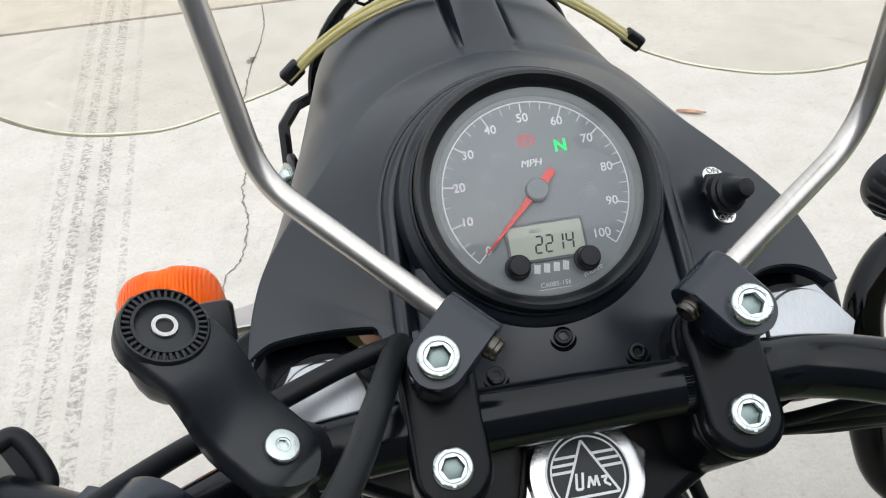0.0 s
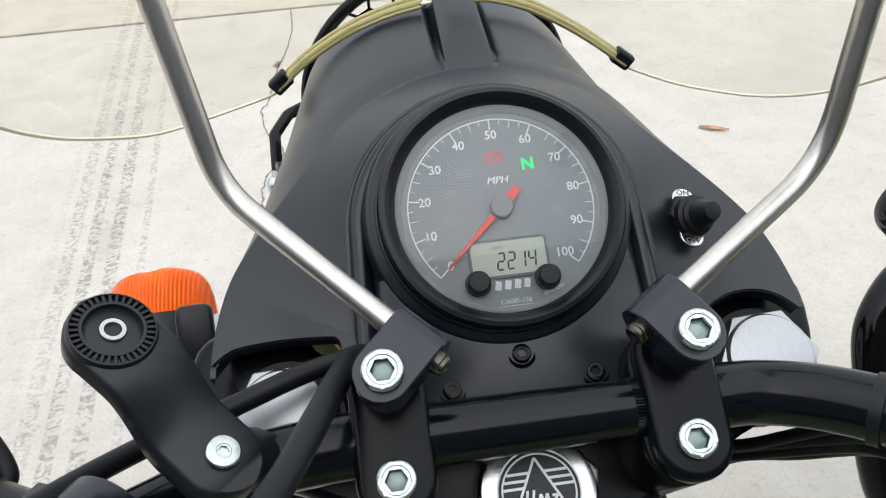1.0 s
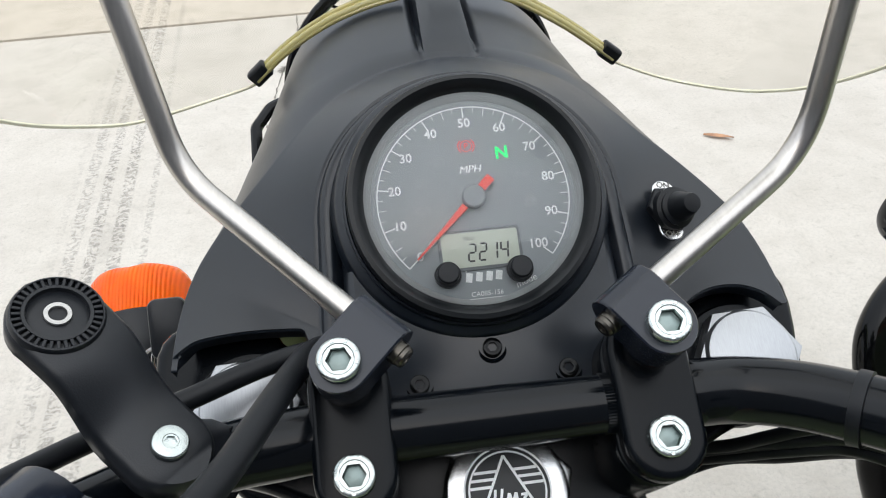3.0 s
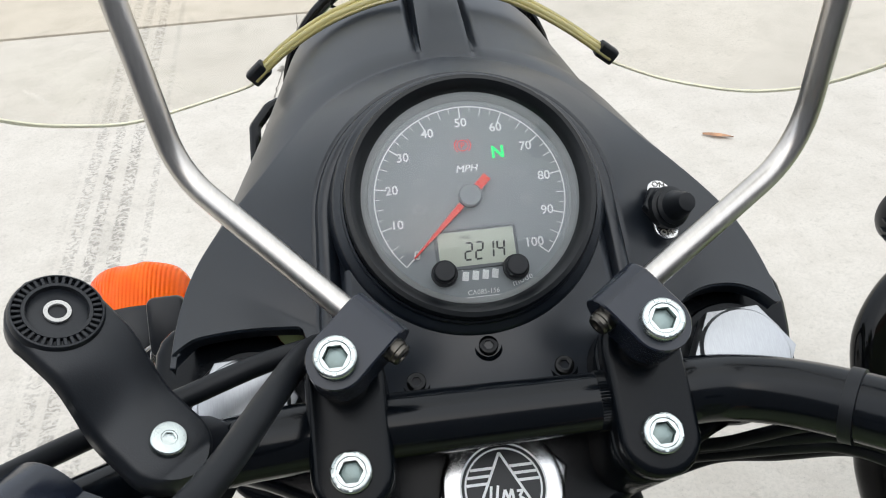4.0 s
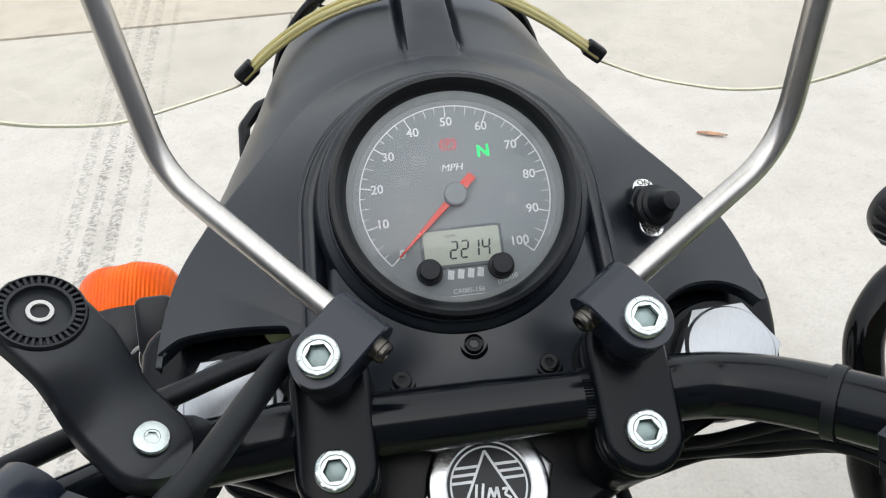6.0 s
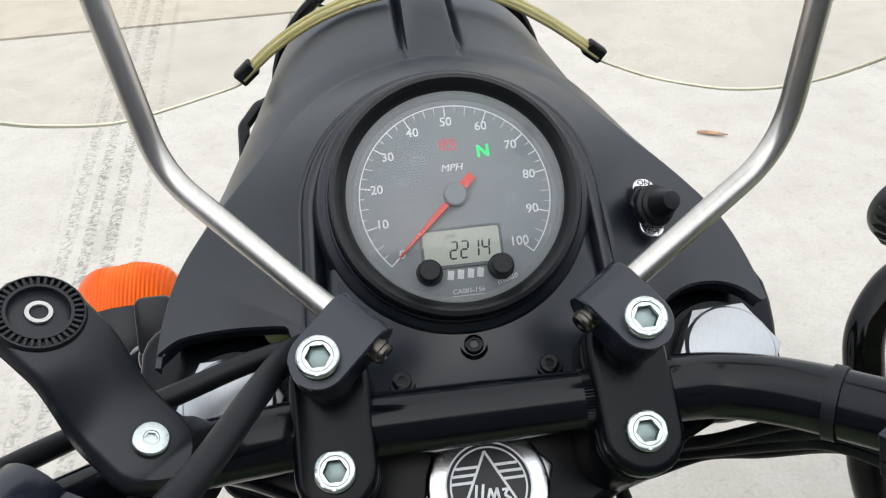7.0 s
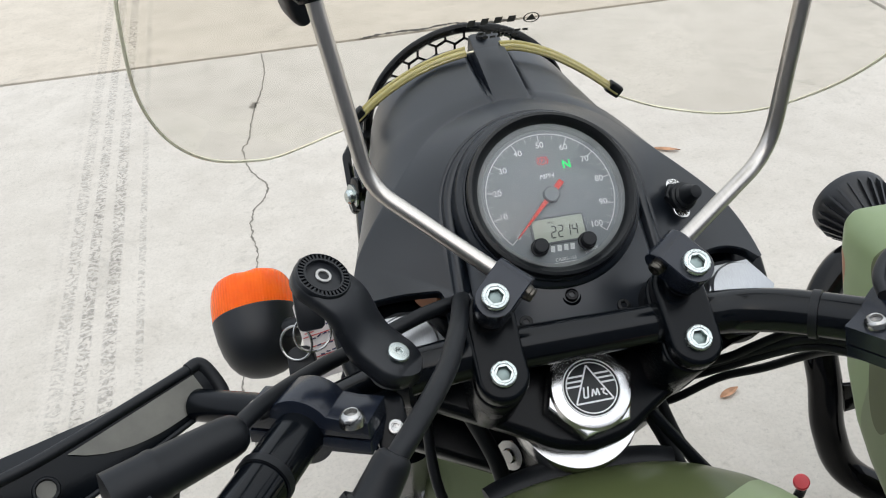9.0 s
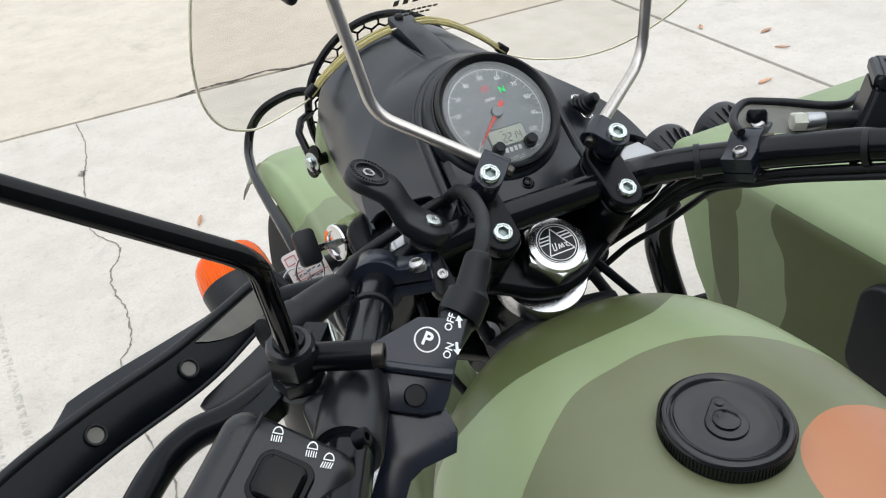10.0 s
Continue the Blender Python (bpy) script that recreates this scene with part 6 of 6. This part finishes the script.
part("boss_screw", socket_bolt(basis((-0.2455, -0.262, 1.0455), Vector((0.6, -0.55, 0.55))), 0.0055, 0.006, 0.003), "satin_black", mirror)

bm = bmesh.new()
tube(bm, [(-0.224, -0.228, 1.0385), (-0.225, -0.230, 1.039), (-0.2535, -0.287, 1.0503), (-0.2545, -0.289, 1.0507)], [0.0165, 0.0178, 0.0178, 0.0165], 30)
prism(bm, rounded(0.03, 0.034, 0.008), -0.016, 0.008, basis((-0.2475, -0.2560, 1.0400), (-0.12, -0.5, 0.85), X), 0.004, 3)
part("perch_sleeve", bm, "housing", perch, "black sleeve clamped round the bar")

# switch housing and grip
SC0 = Vector((-0.2879, -0.3074, 1.0772))
SN = Vector((-0.12, -0.5, 0.85)).normalized()
top = basis(SC0, SN, Vector((0.655, -0.688, -0.312)))
bm = bmesh.new()
rows = []
box_ = [(p[0] - 0.003, p[1] - 0.027) for p in rounded(0.066, 0.094, 0.012, 5)]
for dz, ins in ((-0.05, 0.012), (-0.046, 0.004), (-0.016, 0.0), (-0.009, 0.0008), (-0.0045, 0.0026), (-0.0018, 0.0052), (-0.0006, 0.0078), (-0.0001, 0.0105)):
    rows.append([top @ Vector((*p, dz)) for p in inset(box_, ins)])
loft(bm, rows, cap0=True, cap1=True)
switch = part("switch_housing", bm, "housing", bike, "black handlebar switch housing with white lamp symbols")
bm = bmesh.new()
tube(bm, [top @ Vector((-0.0195, 0.0195, 0.0)), top @ Vector((-0.0195, -0.07, 0.0))], 0.0007, 6)
part("housing_seam", bm, "bezel", switch)
bm = bmesh.new()
prism(bm, rounded(0.0265, 0.024, 0.007), -0.003, 0.0010, top @ pose(0.001, -0.0045, 0, 0, 0, 0), 0.0010, 2)
prism(bm, rounded(0.0215, 0.019, 0.005), 0.0004, 0.0050, top @ pose(0.001, -0.0045, 0, 4, 0, 0), 0.0025, 3)
part("rocker", bm, "gloss_black", switch, "glossy black rocker")


def beam(place, slanted):
    q = top.inverted() @ Vector(place)
    q = top @ Matrix.Translation((q.x, q.y, 0.0006)) @ pose(0, 0, 0, 0, 0, 14)
    bm = bmesh.new()
    for k in range(14):
        a, b = math.pi * k / 14, math.pi * (k + 1) / 14
        blade(bm, [(r * math.cos(t), 1.35 * r * math.sin(t)) for r, t in ((0.0024, a), (0.0024, b), (0.0019, b), (0.0019, a))], q)
    blade(bm, bar2((-0.0024, 0), (0.0024, 0), 0.0005), q)
    for k in range(5):
        x = -0.0021 + 0.00105 * k
        blade(bm, bar2((x, -0.0009), (x - slanted, -0.0036), 0.0005), q)
    part("symbol", bm, "white_print", switch)


beam((-0.2838, -0.2939, 1.0857), 0.0)
beam((-0.2729, -0.3053, 1.0805), 0.0)
beam((-0.2684, -0.312, 1.0772), 0.0008)
bm = bmesh.new()
tube(bm, [Vector((-0.285, -0.352, 1.0585)), Vector((-0.325, -0.43, 1.0765)), Vector((-0.345, -0.47, 1.084))], 0.0165, 28)
part("grip", bm, "rubber", handlebar, "black rubber grip")
part("housing_screw", socket_bolt(basis((-0.2475, -0.3045, 1.0735), Vector((0.75, -0.45, 0.45))), 0.0045, 0.006, 0.0022), "satin_black", switch)
bm = bmesh.new()
tube(bm, bent([(-0.20, -0.17, 1.006), (-0.225, -0.21, 1.015), (-0.245, -0.26, 1.03)], 0.02), 0.005, 12)
part("wire_sleeve", bm, "rubber", bike)

# cable ties on the bar
for c, d in (((0.1335, -0.1028, 1.0038), (0.03, -0.0265, 0.0085)), ((0.212, -0.198, 1.0335), (0.045, -0.077, 0.0225)), ((-0.1905, -0.161, 1.0212), (-0.063, -0.126, 0.031))):
    bm = bmesh.new()
    m = basis(c, d)
    lathe(bm, [(0.0134, -0.0026), (0.0148, -0.0024), (0.0148, 0.0024), (0.0134, 0.0026)], m, 40)
    prism(bm, rounded(0.006, 0.008, 0.001), -0.003, 0.003, basis(Vector(c) - SA * 0.0175, d), 0.0005, 1)
    part("cable_tie", bm, "rubber", handlebar, "black nylon cable tie")

# ------------------------------------------------ right controls
right_clamp = clamp_on(Vector((0.1668, -0.1266, 1.0124)), Vector((0.06, -0.12, 0.03)), "black split clamp of the brake lever", ((0.1429, -0.1359, 1.0293), (0.177, -0.1187, 1.0359)))
bm = bmesh.new()
loop_ = [(0.1508, -0.1291, 1.036), (0.1559, -0.1164, 1.036), (0.1662, -0.1043, 1.036), (0.1814, -0.0937, 1.036), (0.1953, -0.0899, 1.036), (0.2085, -0.099, 1.036), (0.2229, -0.1122, 1.036), (0.2402, -0.1322, 1.036), (0.2578, -0.1398, 1.036), (0.2783, -0.1339, 1.036)]
tube(bm, glide(loop_, 6), 0.0036, 12)
brake_lever = part("front_brake_lever", bm, "rubber", bike, "front brake lever with black rim and grey inlay")
bm = bmesh.new()
loft(bm, [[Vector((0.156, -0.123, 1.031)), Vector((0.158, -0.114, 1.034))], [Vector((0.168, -0.126, 1.029)), Vector((0.169, -0.1025, 1.035))], [Vector((0.181, -0.1326, 1.028)), Vector((0.186, -0.0935, 1.035))], [Vector((0.1934, -0.1417, 1.028)), Vector((0.2, -0.0935, 1.035))], [Vector((0.2105, -0.1491, 1.028)), Vector((0.2229, -0.1135, 1.034))], [Vector((0.24, -0.163, 1.027)), Vector((0.2402, -0.1335, 1.034))], [Vector((0.262, -0.17, 1.027)), Vector((0.258, -0.141, 1.034))]], closed=False)
part("lever_inlay", bm, "dark_bare", brake_lever, "worn grey metal inlay")
bm = bmesh.new()
tube(bm, [(0.1850, -0.1110, 1.0405), (0.1848, -0.1113, 1.0398), (0.1842, -0.1122, 1.0375), (0.1835, -0.1135, 1.033), (0.1815, -0.1165, 1.015)], [0.0045, 0.0070, 0.0082, 0.0085, 0.0085], 24)
part("pivot_barrel", bm, "satin_black", right_clamp)
bm = bmesh.new()
tube(bm, [(0.1955, -0.138, 1.036), (0.1965, -0.1385, 1.036), (0.2045, -0.1435, 1.036), (0.2055, -0.144, 1.036)], [0.0066, 0.0080, 0.0080, 0.0070], 6)
part("union_nut", bm, "sealant", brake_lever, "thread smeared with pale sealant")
bm = bmesh.new()
tube(bm, [(0.205, -0.1437, 1.036), (0.2065, -0.1446, 1.036), (0.2165, -0.1508, 1.036), (0.218, -0.1517, 1.036)], [0.0066, 0.0076, 0.0072, 0.0064], 24)
part("union", bm, "fork_alu", brake_lever)
bm = bmesh.new()
tube(bm, [(0.2178, -0.1516, 1.036), (0.219, -0.1523, 1.036), (0.232, -0.160, 1.036), (0.240, -0.165, 1.036)], [0.0066, 0.0074, 0.0074, 0.0074], 20)
part("hose_sleeve", bm, "rubber", brake_lever)
bm = bmesh.new()
away = Vector((0.033, -0.032, 0.0))
low_a, low_b = Vector((0.2470, -0.1480, 1.022)), Vector((0.2225, -0.1755, 1.022))
top_a, top_b = Vector((0.2702, -0.1421, 1.068)), Vector((0.2392, -0.1744, 1.068))
loft(bm, [[low_b, low_a, low_a + away * 2, low_b + away * 2], [top_b, top_a, top_a + away * 2, top_b + away * 2]], cap0=True, cap1=True)
bmesh.ops.bevel(bm, geom=list(bm.edges), offset=0.005, segments=3, affect="EDGES")
res = part("fluid_reservoir", bm, "grip_black", bike, "black brake fluid reservoir")
bm = bmesh.new()
lid = [top_b, top_a, top_a + away * 2, top_b + away * 2]
mid = sum(lid, Vector()) / 4
loft(bm, [[mid + (p - mid) * k + Z * h for p in lid] for k, h in ((0.98, -0.003), (1.03, -0.001), (1.03, 0.0055), (0.99, 0.008), (0.82, 0.0085), (0.80, 0.007))], cap0=True, cap1=True)
bmesh.ops.bevel(bm, geom=[e for e in bm.edges if abs((e.verts[0].co - e.verts[1].co).z) > 0.001], offset=0.004, segments=3, affect="EDGES")
part("reservoir_lid", bm, "grip_black", res)
for dx, dz, r, up in ((0.0, 0.0032, 0.0034, 0.0), (0.001, -0.0032, 0.0034, 0.0), (-0.004, 0.0045, 0.0030, 0.006)):
    rod("bar_cable", [(0.062 + dx, -0.012, 0.866 + dz), (0.083 + dx, -0.034, 0.894 + dz), (0.1044 + dx, -0.0567, 0.9242 + dz), (0.1128 + dx, -0.0668, 0.9375 + dz), (0.120 + dx, -0.0775, 0.952 + dz + 0.4 * up), (0.1308 + dx, -0.0882, 0.9656 + dz + up), (0.1389 + dx, -0.0945, 0.9722 + dz + 0.9 * up), (0.147, -0.106, 0.980 + dz + 0.5 * up), (0.157, -0.124, 0.9875 + dz), (0.167, -0.136, 0.990 + dz), (0.19, -0.164, 1.0005 + dz), (0.24, -0.26, 1.034 + dz)], r, "rubber", bike)
rod("throttle_cable", [(0.075, -0.008, 0.836), (0.0986, -0.0207, 0.8553), (0.1270, -0.0300, 0.880), (0.1454, -0.0529, 0.9082), (0.1580, -0.0760, 0.9391), (0.157, -0.1, 0.966), (0.16, -0.125, 0.983), (0.19, -0.166, 0.998), (0.24, -0.26, 1.03)], 0.0032, "rubber", bike)
rod("damper_rod", [(0.045, -0.085, 0.925), (0.07, -0.105, 0.895), (0.1, -0.125, 0.86)], 0.004, "satin_black", bike)

# ------------------------------------------------ ignition lock, key and tag
LK = Vector((-0.1335, 0.0745, 0.9235))
LD = Vector((-0.95, -0.24, 0.2)).normalized()
m = basis(LK, LD)
bm = bmesh.new()
lathe(bm, [(0.0225, -0.06), (0.0225, -0.014), (0.021, -0.0105), (0.0, -0.0105)], m, 36)
part("lock_boss", bm, "green_paint", headlamp)
bm = bmesh.new()
lathe(bm, [(0.0165, -0.02), (0.0165, -0.001), (0.0178, 0.0), (0.0178, 0.004), (0.0165, 0.0055), (0.012, 0.006), (0.0115, 0.004), (0.0, 0.004)], m, 40)
lock = part("ignition_lock", bm, "chrome", bike, "round chrome ignition lock")
key = thing("ignition_key", (-0.15, 0.08, 0.92), "black-headed key in the lock with rings and tag", "key")
bm = bmesh.new()
kx = LD.cross(Z).normalized()
prism(bm, rounded(0.0075, 0.026, 0.001), -0.001, 0.001, Matrix.Translation(LK + LD * 0.017) @ basis((0, 0, 0), kx, LD.cross(kx)), 0.0003, 1)
under(part("key_blade", bm, "steel", key), key)
bm = bmesh.new()
prism(bm, rounded(0.021, 0.034, 0.005), -0.004, 0.004, Matrix.Translation((-0.1672, 0.066, 0.9345)) @ basis((0, 0, 0), (0.1, -0.75, 0.6), X), 0.0015, 2)
under(part("key_head", bm, "grip_black", key, "black plastic key head"), key)
for c, n, r in (((-0.168, 0.068, 0.908), (0.3, -0.8, 0.45), 0.015), ((-0.182, 0.068, 0.9), (-0.4, -0.7, 0.5), 0.0135)):
    bm = bmesh.new()
    m = basis(c, n)
    tube(bm, [m @ Vector((r * math.cos(a), r * math.sin(a), 0)) for a in np.linspace(0, 2 * math.pi, 41)], 0.0011, 8, caps=False)
    under(part("key_ring", bm, "steel", key), key)
bm = bmesh.new()
prism(bm, rounded(0.022, 0.03, 0.008), -0.005, 0.005, basis((-0.180, 0.062, 0.881), (-0.1, -0.6, 0.75), X), 0.002, 2)
under(part("key_fob", bm, "rubber", key), key)
TG = basis((-0.160, 0.094, 0.880), (-0.15, -0.72, 0.66), Vector((0.97, 0.0, 0.2)))
bm = bmesh.new()
prism(bm, rounded(0.038, 0.066, 0.004), -0.0005, 0.0, TG, 0.0001, 1)
tag = under(part("paper_tag", bm, "paper", key, "pinkish paper tag with pen writing"), key)
rnd = random.Random(4)
bm = bmesh.new()
for a, b in (((-0.016, 0.021), (-0.006, 0.021)), ((-0.016, 0.029), (-0.006, 0.029)), ((-0.016, 0.021), (-0.016, 0.029)), ((-0.006, 0.021), (-0.006, 0.029)), ((-0.015, 0.0175), (-0.007, 0.0175)), ((-0.016, 0.011), (-0.003, 0.011)), ((-0.016, 0.006), (-0.008, 0.006)), ((-0.018, 0.003), (0.018, 0.003)), ((-0.018, -0.006), (0.018, -0.006)), ((-0.018, -0.015), (0.018, -0.015))):
    blade(bm, bar2(a, b, 0.0008), TG, 0.0006)
part("tag_print", bm, "red_print", tag)
bm = bmesh.new()
for y in (0.008, 0.001, -0.007, -0.014, -0.021):
    x = -0.013 + rnd.uniform(0, 0.006)
    for k in range(5):
        blade(bm, bar2((x, y + rnd.uniform(-0.001, 0.001)), (x + 0.0035, y + rnd.uniform(-0.001, 0.0015)), 0.0012), TG, 0.0009)
        x += 0.005
part("tag_writing", bm, "ink", tag)

# ------------------------------------------------ under the fork clamp
bm = bmesh.new()
lathe(bm, [(0.0, 0.004), (0.005, 0.004), (0.006, 0.0015), (0.0115, 0.001), (0.0115, -0.001), (0, -0.001)], basis((-0.037, -0.036, 0.846), (-0.75, -0.55, 0.35)), 28)
part("damper_washer", bm, "steel", bike, "bright washer and bolt by the steering head")
for k, (a, b, r) in enumerate((((-0.075, -0.03, 0.92), (-0.05, -0.09, 0.80), 0.006), ((-0.095, -0.01, 0.9), (-0.07, -0.1, 0.79), 0.004), ((0.05, -0.05, 0.91), (0.075, -0.13, 0.80), 0.0055), ((0.07, -0.02, 0.9), (0.14, -0.1, 0.78), 0.004))):
    rod("wiring", [a, tuple(Vector(a).lerp(Vector(b), 0.5) + Vector((0.012 * (-1) ** k, 0, 0))), b, (b[0] * 1.1, b[1] - 0.08, b[2] - 0.08)], r, "rubber", bike)
rod("mudguard_rail", [(0.09, 0.70, 0.79), (0.04, 0.755, 0.79), (-0.016, 0.765, 0.775), (-0.050, 0.765, 0.745), (-0.068, 0.745, 0.716), (-0.080, 0.69, 0.712), (-0.089, 0.63, 0.716), (-0.096, 0.54, 0.721), (-0.103, 0.43, 0.727), (-0.107, 0.35, 0.722), (-0.11, 0.25, 0.71), (-0.09, 0.1, 0.70)], 0.0078, "gloss_black", bike, "black tube running round the front mudguard")
# moulded wedge of the clutch perch, with a worn maker's mark
WP, WN = Vector((-0.2707, -0.125, 0.9858)), Vector((-0.12, -0.5, 0.85)).normalized()
WM = basis(WP, WN, X)
wedge_ = [(-0.3055, -0.1326, 0.9764), (-0.3007, -0.1294, 0.9789), (-0.2653, -0.1185, 0.9904), (-0.2462, -0.1122, 0.9968), (-0.2414, -0.1197, 0.993), (-0.2445, -0.1326, 0.985), (-0.2703, -0.139, 0.9776), (-0.2898, -0.1388, 0.975), (-0.3028, -0.1373, 0.974)]
wedge_ = [tuple((WM.inverted() @ Vector(q)).xy) for q in wedge_]
area = sum(a[0] * b[1] - b[0] * a[1] for a, b in zip(wedge_, [*wedge_[1:], wedge_[0]]))
bm = bmesh.new()
prism(bm, wedge_ if area > 0 else wedge_[::-1], -0.012, 0.0, WM, 0.0015, 2)
part("perch_wedge", bm, "grip_black", perch)

bm = bmesh.new()
m = basis((0.356, 0.106, 0.512), (-0.35, -0.4, 0.85))
lathe(bm, [(0.006, -0.008), (0.0095, -0.006), (0.0095, 0.001), (0.008, 0.003), (0, 0.0035)], m, 20)
part("strut_knob", bm, "red_paint", bike, "small red knob on a strut between motorcycle and sidecar")
rod("strut", [(0.359, 0.109, 0.505), (0.362, 0.112, 0.47), (0.3, 0.09, 0.36), (0.03, -0.01, 0.36)], 0.006, "satin_black", bike)
